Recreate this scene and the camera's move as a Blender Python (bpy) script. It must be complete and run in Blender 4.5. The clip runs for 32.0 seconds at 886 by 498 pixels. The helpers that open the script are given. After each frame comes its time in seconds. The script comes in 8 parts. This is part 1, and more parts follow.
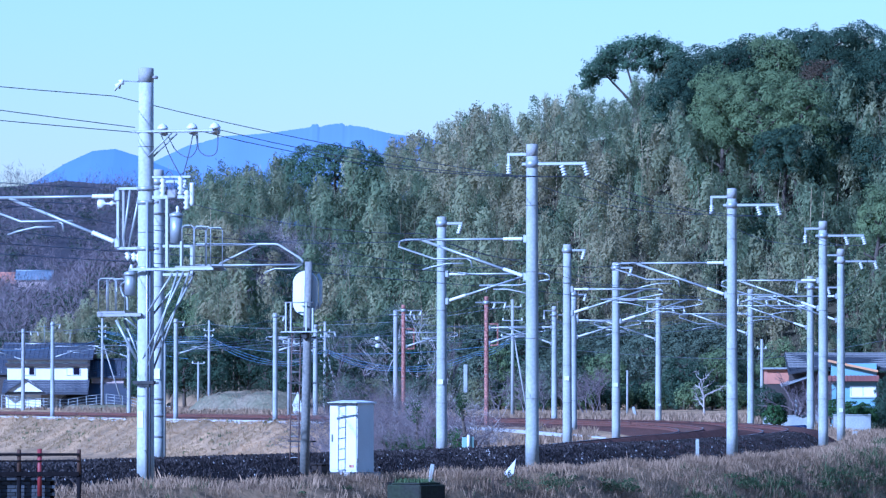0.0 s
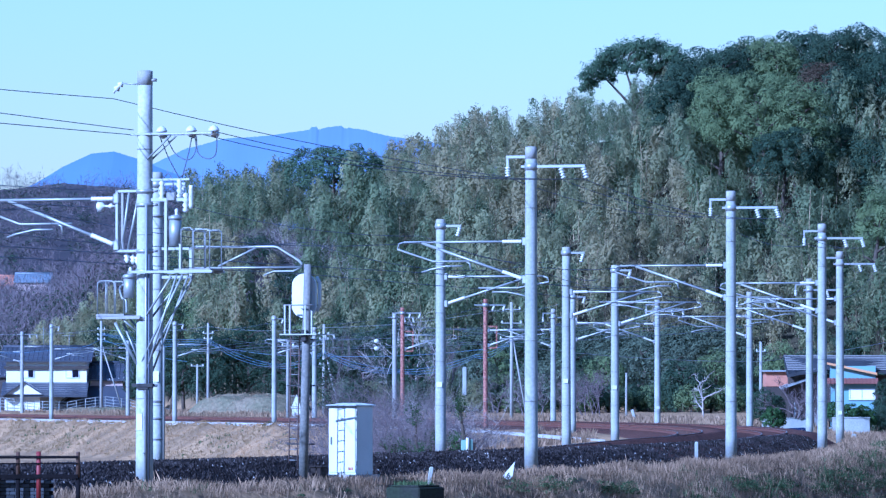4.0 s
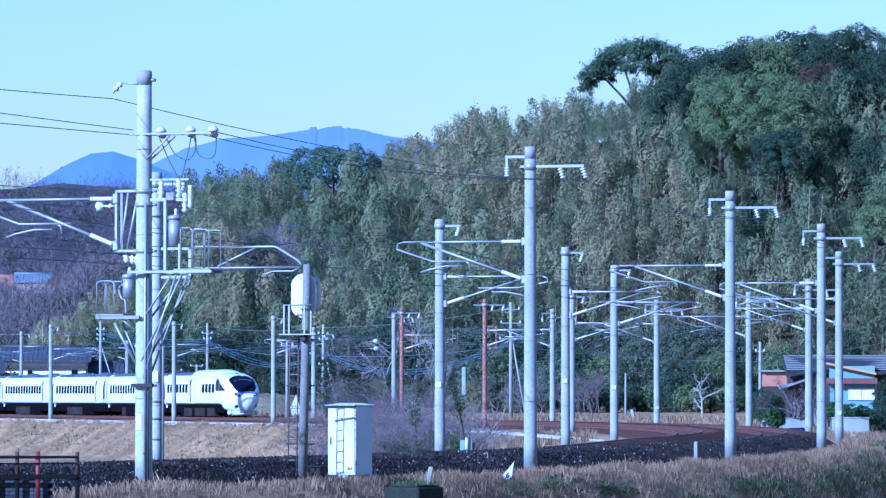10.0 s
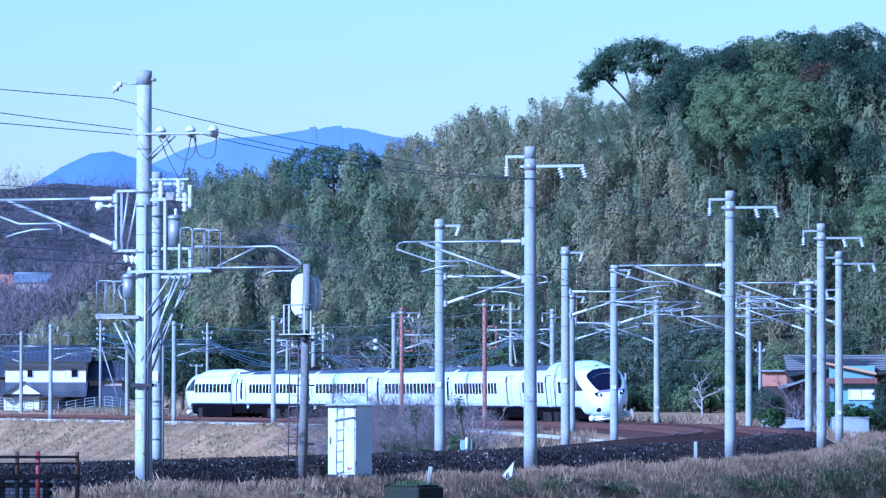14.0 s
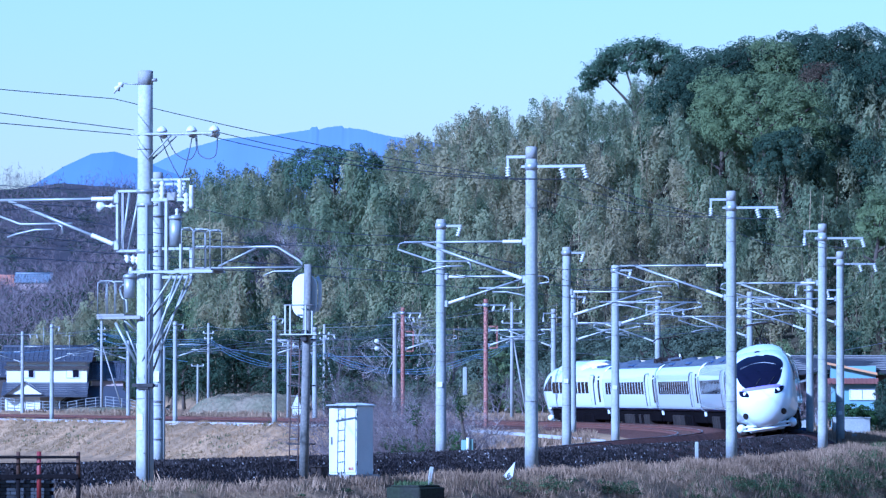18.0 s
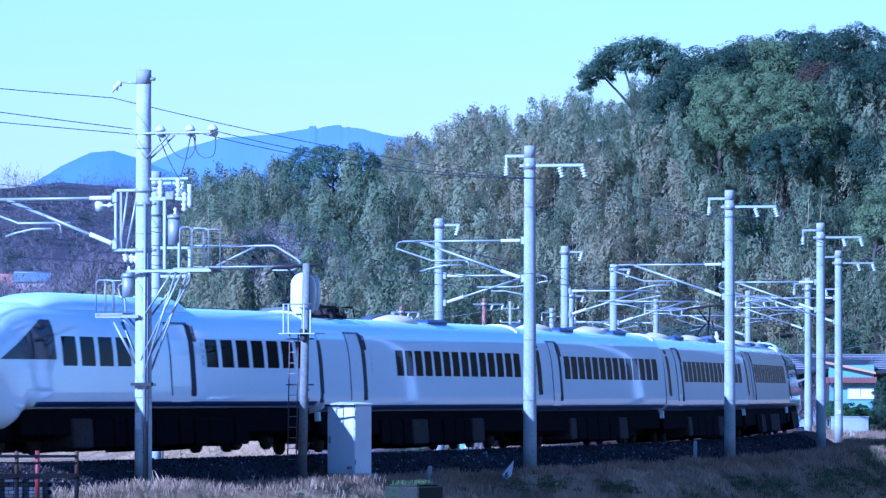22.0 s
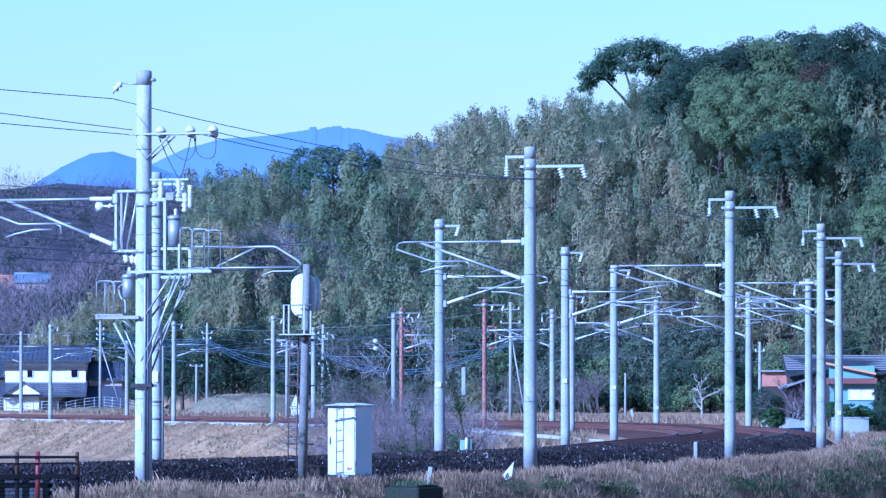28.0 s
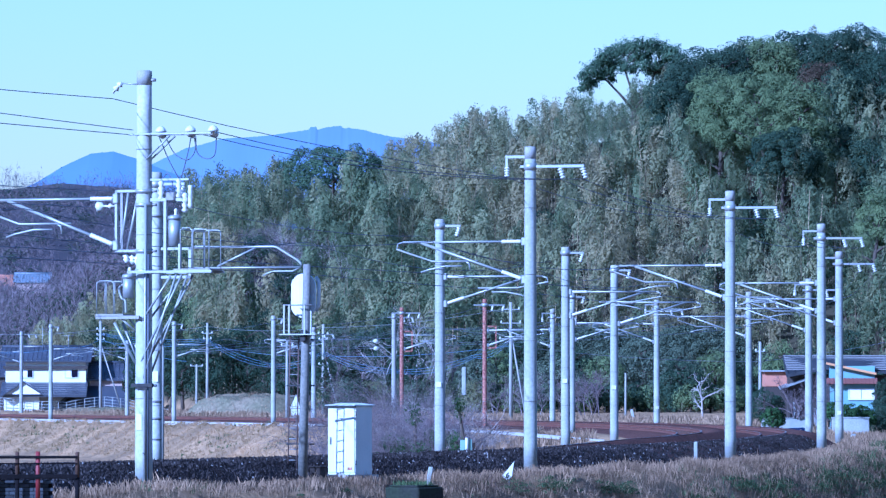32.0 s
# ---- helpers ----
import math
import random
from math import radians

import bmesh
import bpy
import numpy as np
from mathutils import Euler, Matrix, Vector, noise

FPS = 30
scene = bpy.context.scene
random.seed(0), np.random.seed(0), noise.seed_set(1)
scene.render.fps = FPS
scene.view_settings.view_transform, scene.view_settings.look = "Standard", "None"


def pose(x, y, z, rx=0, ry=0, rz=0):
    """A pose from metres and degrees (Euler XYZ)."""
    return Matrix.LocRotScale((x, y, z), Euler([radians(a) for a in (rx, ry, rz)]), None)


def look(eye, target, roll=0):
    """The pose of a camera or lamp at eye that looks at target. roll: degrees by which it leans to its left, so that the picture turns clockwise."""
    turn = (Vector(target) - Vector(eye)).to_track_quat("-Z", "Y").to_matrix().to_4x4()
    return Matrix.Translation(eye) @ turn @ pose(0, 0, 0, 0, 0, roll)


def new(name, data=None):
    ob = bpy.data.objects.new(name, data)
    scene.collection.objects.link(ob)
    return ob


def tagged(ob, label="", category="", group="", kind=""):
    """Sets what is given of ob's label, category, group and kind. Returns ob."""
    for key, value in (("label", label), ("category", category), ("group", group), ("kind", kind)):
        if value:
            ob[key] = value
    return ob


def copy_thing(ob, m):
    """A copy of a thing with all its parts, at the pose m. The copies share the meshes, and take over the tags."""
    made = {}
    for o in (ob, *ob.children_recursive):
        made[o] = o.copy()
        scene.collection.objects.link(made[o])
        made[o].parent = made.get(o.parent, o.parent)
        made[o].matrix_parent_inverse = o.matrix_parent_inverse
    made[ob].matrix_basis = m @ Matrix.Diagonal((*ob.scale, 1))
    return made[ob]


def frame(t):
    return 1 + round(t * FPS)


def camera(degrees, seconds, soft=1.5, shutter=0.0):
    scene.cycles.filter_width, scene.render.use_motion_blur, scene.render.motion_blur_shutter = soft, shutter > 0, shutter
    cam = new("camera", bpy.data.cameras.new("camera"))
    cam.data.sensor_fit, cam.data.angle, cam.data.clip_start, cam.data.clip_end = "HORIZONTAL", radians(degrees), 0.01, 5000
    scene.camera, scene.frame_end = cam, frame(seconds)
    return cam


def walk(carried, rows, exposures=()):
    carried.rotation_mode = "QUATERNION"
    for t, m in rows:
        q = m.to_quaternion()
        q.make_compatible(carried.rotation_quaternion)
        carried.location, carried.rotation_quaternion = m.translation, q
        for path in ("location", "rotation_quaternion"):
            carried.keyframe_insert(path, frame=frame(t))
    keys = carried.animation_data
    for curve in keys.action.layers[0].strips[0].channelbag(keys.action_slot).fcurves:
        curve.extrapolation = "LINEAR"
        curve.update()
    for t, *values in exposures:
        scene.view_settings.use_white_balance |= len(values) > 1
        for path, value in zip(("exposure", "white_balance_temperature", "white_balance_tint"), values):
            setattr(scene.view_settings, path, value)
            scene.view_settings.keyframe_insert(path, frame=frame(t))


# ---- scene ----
# ---- camera: a long lens on a tripod, 1.57 m above the rails, with a little sway ----
FOCAL = 9738.7
cam = camera(math.degrees(2 * math.atan(784 / FOCAL)), 32.0, soft=1.32, shutter=0.12)
SWAY = [(0, 3.1, -4.6), (0.5, 3.1, -4.6), (1, 1.7, -3.1), (1.5, 1.5, -1.7), (2, 1.5, -1.6), (2.5, 1.5, -1.1), (3, 1.5, 0), (3.5, 1.5, 0), (5.5, 0.1, 0), (7.5, 0, 0), (8, 1.1, 0), (8.5, 0, 0), (9, 0.5, -0.3), (9.5, 0, 0), (12.5, 0, 0), (13, -0.3, -1.3), (13.5, -1.4, -1.4), (14, -0.1, -0.3), (14.5, -0.1, -0.1), (16.5, 1.6, 0), (17, 2.9, 0), (17.5, 2.9, 0), (18, 1.9, 0), (19, 1.8, 0), (19.5, 2.9, 0), (20, 1.7, 0), (20.5, 1.5, -1.6), (21, 0, -1.6), (21.5, -0.1, -1.6), (22, -1, -1.6), (23, -1.4, -1.6), (23.5, 1.1, -1.1), (24, 0.1, 0), (24.5, -1.5, -0.7), (25, -2.4, -1.4), (25.5, -2.1, -1.6), (27.5, -1.5, -0.1), (28, -0.4, 0), (32, 0, 0)]
walk(cam, [(t, pose(0, 0, 1.57, 90 + 1.534 + math.degrees(dy / FOCAL), 0, math.degrees(dx / FOCAL))) for t, dx, dy in SWAY],
     exposures=[(t, 1.02 + 2.5 * e, 3530 - 1800 * e, 22 + 60 * e) for t, e in ((0.0, 0.0), (19.0, 0.0), (20.5, 0.02), (21.5, 0.05), (22.5, 0.10), (24.0, 0.11), (25.5, 0.09), (27.0, 0.05), (28.5, 0.03), (32.0, 0.02))])

# ---- world and sun ----
SUN_AZ = radians(-135)      # direction to the sun, from +X
SUN_EL = radians(28)
world = bpy.data.worlds.new("sky")
scene.world = world
world.use_nodes = True
wn = world.node_tree.nodes
sky = wn.new("ShaderNodeTexSky")
sky.sky_type = "NISHITA"
sky.sun_disc = False
sky.sun_elevation = SUN_EL
sky.sun_rotation = math.pi / 2 - SUN_AZ
sky.air_density, sky.dust_density, sky.ozone_density = 1.45, 0.4, 0.15
wn["Background"].inputs["Strength"].default_value = 0.05
world.node_tree.links.new(sky.outputs[0], wn["Background"].inputs["Color"])
sun_data = bpy.data.lights.new("sun", "SUN")
sun_data.energy, sun_data.angle, sun_data.color = 5.0, radians(0.53), (1.0, 0.83, 0.63)
sun = new("sun", sun_data)
sun_dir = Vector((math.cos(SUN_AZ) * math.cos(SUN_EL), math.sin(SUN_AZ) * math.cos(SUN_EL), math.sin(SUN_EL)))
sun.matrix_world = look(sun_dir * 100, (0, 0, 0))


# ---- materials ----
def material(name, color, rough=0.7, metal=0.0, vary=0.15, scale=3.0, fine=40.0, bump=0.2, bump_dist=0.01, island=0.0,
             color2=None, big=0.5, spec=0.5, each=0.0, stretch=(1, 1, 1)):
    """Principled surface with variation at two scales: broad stains towards color2 and fine grain, and a fine bump."""
    m = bpy.data.materials.new(name)
    m.use_nodes = True
    nt = m.node_tree
    nd, ln = nt.nodes, nt.links
    b = nd["Principled BSDF"]
    b.inputs["Roughness"].default_value = rough
    b.inputs["Metallic"].default_value = metal
    b.inputs["Specular IOR Level"].default_value = spec
    tc = nd.new("ShaderNodeTexCoord")
    mp = nd.new("ShaderNodeMapping")
    mp.inputs["Scale"].default_value = stretch
    ln.new(tc.outputs["Object"], mp.inputs["Vector"])
    n1, n2 = nd.new("ShaderNodeTexNoise"), nd.new("ShaderNodeTexNoise")
    n1.inputs["Scale"].default_value, n1.inputs["Detail"].default_value = big, 5
    n2.inputs["Scale"].default_value, n2.inputs["Detail"].default_value = fine, 4
    for n in (n1, n2):
        ln.new(mp.outputs[0], n.inputs["Vector"])
    ramp = nd.new("ShaderNodeMapRange")
    ramp.inputs["From Min"].default_value, ramp.inputs["From Max"].default_value = 0.35, 0.65
    ln.new(n1.outputs["Fac"], ramp.inputs["Value"])
    mix = nd.new("ShaderNodeMix")
    mix.data_type = "RGBA"
    mix.inputs[6].default_value = (*color, 1)
    mix.inputs[7].default_value = (*(color2 or [c * (1 - vary) for c in color]), 1)
    ln.new(ramp.outputs[0], mix.inputs[0])
    last = mix.outputs[2]
    hsv = nd.new("ShaderNodeHueSaturation")
    ln.new(last, hsv.inputs["Color"])
    val = nd.new("ShaderNodeMapRange")
    val.inputs["From Min"].default_value, val.inputs["From Max"].default_value = 0.3, 0.7
    val.inputs["To Min"].default_value, val.inputs["To Max"].default_value = 1 - vary, 1 + vary
    ln.new(n2.outputs["Fac"], val.inputs["Value"])
    v = val.outputs[0]
    if island or each:
        g = nd.new("ShaderNodeNewGeometry") if island else nd.new("ShaderNodeObjectInfo")
        r = nd.new("ShaderNodeMapRange")
        a = island or each
        r.inputs["To Min"].default_value, r.inputs["To Max"].default_value = 1 - a, 1 + a
        ln.new(g.outputs["Random Per Island" if island else "Random"], r.inputs["Value"])
        mu = nd.new("ShaderNodeMath")
        mu.operation = "MULTIPLY"
        ln.new(v, mu.inputs[0])
        ln.new(r.outputs[0], mu.inputs[1])
        v = mu.outputs[0]
    ln.new(v, hsv.inputs["Value"])
    ln.new(hsv.outputs[0], b.inputs["Base Color"])
    if bump:
        bp = nd.new("ShaderNodeBump")
        bp.inputs["Strength"].default_value, bp.inputs["Distance"].default_value = bump, bump_dist
        ln.new(n2.outputs["Fac"], bp.inputs["Height"])
        ln.new(bp.outputs[0], b.inputs["Normal"])
    return m


def leafy(name, color, color2, scale, island=0.35, glow=0.25, rough=0.8, vary=0.1, fine=2.0):
    """Foliage: two colours by broad noise, each leaf its own value, some light through the leaf."""
    m = material(name, color, rough, vary=vary, color2=color2, big=scale, fine=fine, bump=0, island=island, spec=0.05)
    nd, ln = m.node_tree.nodes, m.node_tree.links
    b = nd["Principled BSDF"]
    tr = nd.new("ShaderNodeBsdfTranslucent")
    ln.new(b.inputs["Base Color"].links[0].from_socket, tr.inputs["Color"])
    mx = nd.new("ShaderNodeMixShader")
    mx.inputs[0].default_value = glow
    ln.new(b.outputs[0], mx.inputs[1])
    ln.new(tr.outputs[0], mx.inputs[2])
    ln.new(mx.outputs[0], nd["Material Output"].inputs["Surface"])
    return m


M_CONCRETE = material("pole_concrete", (0.285, 0.30, 0.285), 0.85, vary=0.14, big=0.8, fine=12, bump=0.15, color2=(0.215, 0.228, 0.215))
M_CONCRETE_PALE = material("pale_pole_concrete", (0.36, 0.375, 0.355), 0.85, vary=0.14, big=1.2, fine=12, bump=0.15, color2=(0.29, 0.305, 0.29))
M_CONCRETE_OLD = material("old_concrete", (0.262, 0.264, 0.248), 0.9, vary=0.15, big=0.9, fine=25)
M_GALV = material("galvanised_steel", (0.27, 0.285, 0.285), 0.45, metal=0.35, vary=0.06, fine=20, bump=0.05)
M_GALV_DARK = material("weathered_steel", (0.212, 0.212, 0.212), 0.6, metal=0.4, vary=0.15, fine=20, bump=0.1)
M_RUST = material("rusty_red_steel", (0.095, 0.024, 0.014), 0.85, vary=0.45, big=9.0, fine=15, color2=(0.30, 0.16, 0.12))
M_PORCELAIN = material("white_porcelain", (0.50, 0.51, 0.50), 0.2, vary=0.04, bump=0)
M_WIRE = material("dark_wire", (0.08, 0.09, 0.12), 0.6, metal=0.3, vary=0.1, bump=0)
M_WIRE_GREY = material("grey_wire", (0.27, 0.288, 0.306), 0.5, metal=0.5, vary=0.1, bump=0)
M_WIRE_BLUE = material("blue_cable", (0.09, 0.15, 0.25), 0.5, vary=0.1, bump=0)
M_BLACK = material("black_rubber", (0.009, 0.009, 0.010), 0.7, vary=0.2, bump=0.05)
M_WHITE = material("white_paint", (0.50, 0.515, 0.51), 0.45, vary=0.04, big=1.2, fine=30, bump=0.03, color2=(0.44, 0.455, 0.45))
M_GRASS_DRY = leafy("dry_grass", (0.320, 0.236, 0.145), (0.178, 0.130, 0.082), 0.22, 0.3, 0.3, 0.7)
M_GRASS_TAN = leafy("tan_grass", (0.345, 0.236, 0.122), (0.19, 0.142, 0.07), 0.16, 0.2, 0.3, 0.7)
M_GRASS_GREEN = leafy("green_weeds", (0.086, 0.116, 0.050), (0.058, 0.080, 0.036), 0.8, 0.4, 0.3)
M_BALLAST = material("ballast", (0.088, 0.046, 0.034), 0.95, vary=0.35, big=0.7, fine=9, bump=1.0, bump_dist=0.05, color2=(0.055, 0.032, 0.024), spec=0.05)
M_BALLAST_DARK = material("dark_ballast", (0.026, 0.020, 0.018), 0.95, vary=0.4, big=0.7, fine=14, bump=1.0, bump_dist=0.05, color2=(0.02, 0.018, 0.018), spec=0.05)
M_STONE = material("ballast_stone", (0.038, 0.033, 0.031), 0.9, vary=0.3, big=0.5, fine=20, island=0.9, color2=(0.018, 0.015, 0.014), spec=0.05)
M_RAIL = material("rusty_rail", (0.13, 0.055, 0.035), 0.7, metal=0.3, vary=0.2, fine=10)
M_RAILTOP = material("polished_rail_head", (0.20, 0.13, 0.10), 0.3, metal=0.9, vary=0.05, bump=0)
M_SLEEPER = material("sleeper_concrete", (0.10, 0.065, 0.048), 0.9, vary=0.15, each=0.2, spec=0.05)
# bamboo, evergreen and camphor blues raised: some distant haze is put into the colour
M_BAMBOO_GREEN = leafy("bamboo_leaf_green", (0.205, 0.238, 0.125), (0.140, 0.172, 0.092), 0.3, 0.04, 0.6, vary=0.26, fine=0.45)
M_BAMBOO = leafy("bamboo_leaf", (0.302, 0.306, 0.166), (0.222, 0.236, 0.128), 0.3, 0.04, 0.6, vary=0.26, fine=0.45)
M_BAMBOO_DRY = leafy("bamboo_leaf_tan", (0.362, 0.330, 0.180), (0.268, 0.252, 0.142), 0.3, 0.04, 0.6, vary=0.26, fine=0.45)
M_CULM = material("bamboo_culm", (0.286, 0.224, 0.129), 0.6, vary=0.2, big=0.2, island=0.5, color2=(0.075, 0.068, 0.031), bump=0)
M_EVERGREEN = leafy("evergreen_leaf", (0.058, 0.084, 0.050), (0.036, 0.056, 0.035), 0.25, 0.05, 0.35)
M_BROAD = leafy("camphor_leaf", (0.165, 0.205, 0.086), (0.108, 0.140, 0.062), 0.2, 0.05, 0.35)
M_BRONZE = leafy("bronze_leaf", (0.080, 0.056, 0.038), (0.054, 0.045, 0.028), 0.2, 0.4, 0.2)
M_OAK = leafy("grey_green_oak_leaf", (0.105, 0.150, 0.085), (0.072, 0.105, 0.060), 0.3, 0.1, 0.4)
M_HEDGE = leafy("hedge_leaf", (0.052, 0.088, 0.030), (0.034, 0.060, 0.022), 0.8, 0.35, 0.2)
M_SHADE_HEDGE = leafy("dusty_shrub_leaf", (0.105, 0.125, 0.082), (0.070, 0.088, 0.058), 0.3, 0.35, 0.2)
M_TWIG = material("bare_twigs", (0.136, 0.109, 0.105), 0.9, vary=0.2, big=0.3, island=0.35, color2=(0.088, 0.068, 0.075), bump=0)
M_TWIG_PALE = material("pale_bark", (0.34, 0.313, 0.286), 0.9, vary=0.15, island=0.2, bump=0)
M_BARK = material("bark", (0.061, 0.048, 0.034), 0.9, vary=0.3, fine=8)


# ---- mesh helpers ----
class Geo:
    """Collects vertices and faces for one mesh."""
    def __init__(self):
        self.v, self.f, self.smooth = [], [], []

    def add(self, verts, faces, smooth=False):
        o = len(self.v)
        self.v.extend(tuple(p) for p in verts)
        self.f.extend(tuple(i + o for i in f) for f in faces)
        self.smooth.extend([smooth] * len(faces))
        return self

    def box(self, x0, x1, y0, y1, z0, z1, m=None, chamfer=0.0):
        if chamfer:
            b = bmesh.new()
            bmesh.ops.create_cube(b, size=1)
            for v in b.verts:
                v.co = Vector(((x0 + x1) / 2 + v.co.x * (x1 - x0), (y0 + y1) / 2 + v.co.y * (y1 - y0), (z0 + z1) / 2 + v.co.z * (z1 - z0)))
            bmesh.ops.bevel(b, geom=b.edges[:], offset=chamfer, segments=1, affect="EDGES")
            b.verts.index_update()
            vs = [v.co.copy() for v in b.verts]
            fs = [[v.index for v in f.verts] for f in b.faces]
            b.free()
        else:
            vs = [Vector((x, y, z)) for z in (z0, z1) for y in (y0, y1) for x in (x0, x1)]
            fs = [(0, 2, 3, 1), (4, 5, 7, 6), (0, 1, 5, 4), (2, 6, 7, 3), (0, 4, 6, 2), (1, 3, 7, 5)]
        if m:
            vs = [m @ v for v in vs]
        return self.add(vs, fs)

    def tube(self, pts, radii, n=8, caps=True, smooth=True):
        """A tube along points, with one radius or one for each point."""
        pts = [Vector(p) for p in pts]
        if not isinstance(radii, (list, tuple)):
            radii = [radii] * len(pts)
        vs, fs = [], []
        side = None
        for i, p in enumerate(pts):
            d = (pts[min(i + 1, len(pts) - 1)] - pts[max(i - 1, 0)]).normalized()
            if side is None:
                side = d.cross(Vector((0, 0, 1)) if abs(d.z) < 0.9 else Vector((1, 0, 0))).normalized()
            else:
                side = (side - d * side.dot(d)).normalized()
            up = d.cross(side)
            for k in range(n):
                a = 2 * math.pi * k / n
                vs.append(p + (side * math.cos(a) + up * math.sin(a)) * radii[i])
        for i in range(len(pts) - 1):
            for k in range(n):
                k2 = (k + 1) % n
                fs.append((i * n + k, i * n + k2, (i + 1) * n + k2, (i + 1) * n + k))
        if caps:
            fs.append(tuple(range(n))[::-1])
            fs.append(tuple(range((len(pts) - 1) * n, len(pts) * n)))
        return self.add(vs, fs, smooth)

    def rings(self, rings, smooth=True, close=True, cap=True):
        """A loft through rings with equal numbers of points."""
        n = len(rings[0])
        vs = [p for r in rings for p in r]
        fs = []
        for i in range(len(rings) - 1):
            for k in range(n if close else n - 1):
                k2 = (k + 1) % n
                fs.append((i * n + k, i * n + k2, (i + 1) * n + k2, (i + 1) * n + k))
        if cap:
            fs.append(tuple(range(n))[::-1])
            fs.append(tuple(range((len(rings) - 1) * n, len(rings) * n)))
        return self.add(vs, fs, smooth)

    def ball(self, c, rx, ry, rz, n=10, k=6):
        rs = []
        for i in range(k + 1):
            a = math.pi * (i + 0.02) / (k + 0.04)
            rs.append([(c[0] + rx * math.sin(a) * math.cos(2 * math.pi * j / n), c[1] + ry * math.sin(a) * math.sin(2 * math.pi * j / n),
                        c[2] - rz * math.cos(a)) for j in range(n)])
        return self.rings(rs)

    def mesh(self, name, mat):
        me = bpy.data.meshes.new(name)
        me.from_pydata(self.v, [], self.f)
        me.polygons.foreach_set("use_smooth", self.smooth)
        me.materials.append(mat)
        me.update()
        return me


def part(name, geo, mat, parent=None, label="", at=None):
    """One mesh object, under its thing where one is given."""
    ob = new(name, geo.mesh(name, mat) if isinstance(geo, Geo) else geo)
    if parent:
        ob.parent = parent
    if at is not None:
        ob.matrix_basis = at
    if label:
        tagged(ob, label)
    return ob


def thing(name, label, category, at=None, group="", kind=""):
    ob = new(name)
    ob.empty_display_size = 0.2
    if at is not None:
        ob.matrix_basis = at
    return tagged(ob, label, category, group, kind)


def array_mesh(name, verts, quads, mat, smooth=False):
    """A large mesh of quads (or triangles) from arrays."""
    me = bpy.data.meshes.new(name)
    k = quads.shape[1]
    me.vertices.add(len(verts))
    me.vertices.foreach_set("co", np.ascontiguousarray(verts, dtype=np.float32).ravel())
    me.loops.add(quads.size)
    me.loops.foreach_set("vertex_index", np.ascontiguousarray(quads, dtype=np.int32).ravel())
    me.polygons.add(len(quads))
    me.polygons.foreach_set("loop_start", np.arange(0, quads.size, k, dtype=np.int32))
    if smooth:
        me.polygons.foreach_set("use_smooth", np.ones(len(quads), dtype=bool))
    me.materials.append(mat)
    me.update(calc_edges=True)
    me.validate()
    return me


def leaves(centres, length, width, rng, droop=0.0, up=0.0):
    """Quads of leaf sprays with random turns: centres (n, 3), sizes in metres, one or one for each."""
    n = len(centres)
    a = rng.uniform(0, 2 * math.pi, n)
    e = rng.uniform(-0.6, 0.6, n) - droop + up
    d = np.stack([np.cos(a) * np.cos(e), np.sin(a) * np.cos(e), np.sin(e)], 1)
    r = rng.normal(size=(n, 3))
    s = np.cross(d, r)
    s /= np.linalg.norm(s, axis=1)[:, None] + 1e-9
    length = np.broadcast_to(length, n)[:, None] * rng.uniform(0.6, 1.3, (n, 1))
    width = np.broadcast_to(width, n)[:, None] * rng.uniform(0.6, 1.3, (n, 1))
    c = np.asarray(centres)
    v = np.stack([c - d * length / 2, c + s * width / 2 - d * length * 0.05, c + d * length / 2, c - s * width / 2 + d * length * 0.05], 1)
    return v.reshape(-1, 3), np.arange(4 * n).reshape(n, 4)


def sprays(centres, normals, length, width, rng, loose=0.28, hang=0.8):
    """Leaf sprays that lie on a rounded mass: each quad faces along its normal, roughly, and hangs down."""
    n = len(centres)
    nn = normals / (np.linalg.norm(normals, axis=1)[:, None] + 1e-9) + rng.normal(size=(n, 3)) * loose
    nn /= np.linalg.norm(nn, axis=1)[:, None] + 1e-9
    ref = np.array([0, 0, -hang]) + rng.normal(size=(n, 3)) * 0.6
    d = ref - nn * (ref * nn).sum(1)[:, None]
    d /= np.linalg.norm(d, axis=1)[:, None] + 1e-9
    s = np.cross(nn, d)
    length = np.broadcast_to(length, n)[:, None] * rng.uniform(0.6, 1.4, (n, 1))
    width = np.broadcast_to(width, n)[:, None] * rng.uniform(0.6, 1.4, (n, 1))
    c = np.asarray(centres)
    v = np.stack([c - d * length / 2, c + s * width / 2, c + d * length / 2, c - s * width / 2], 1)
    return v.reshape(-1, 3), np.arange(4 * n).reshape(n, 4)


def merged(parts):
    vs, fs, o = [], [], 0
    for v, f in parts:
        vs.append(v)
        fs.append(f + o)
        o += len(v)
    return np.concatenate(vs), np.concatenate(fs)


# ---- the line of the railway: a double track on a long right-hand curve ----
KNOTS = [-0.105, -0.109, -0.113, -0.117, -0.123, -0.129, -0.201, -0.568, -1.487, -2.243, -2.532, -2.259, -2.585, -2.281, -3.097, -3.6, -3.2, -3.0, -3.0, -3.0]
_s = np.arange(-160, 621, 1.0)
_k = np.interp(_s, -160 + 40.0 * np.arange(20), KNOTS) * 1e-3
_th = np.concatenate([[0], np.cumsum((_k[1:] + _k[:-1]) / 2)])
_i0 = 460
_th += -1.641 - _th[_i0]
_x = np.concatenate([[0], np.cumsum(np.cos((_th[1:] + _th[:-1]) / 2))])
_y = np.concatenate([[0], np.cumsum(np.sin((_th[1:] + _th[:-1]) / 2))])
_x += 14.84 - _x[_i0]
_y += 247.57 - _y[_i0]


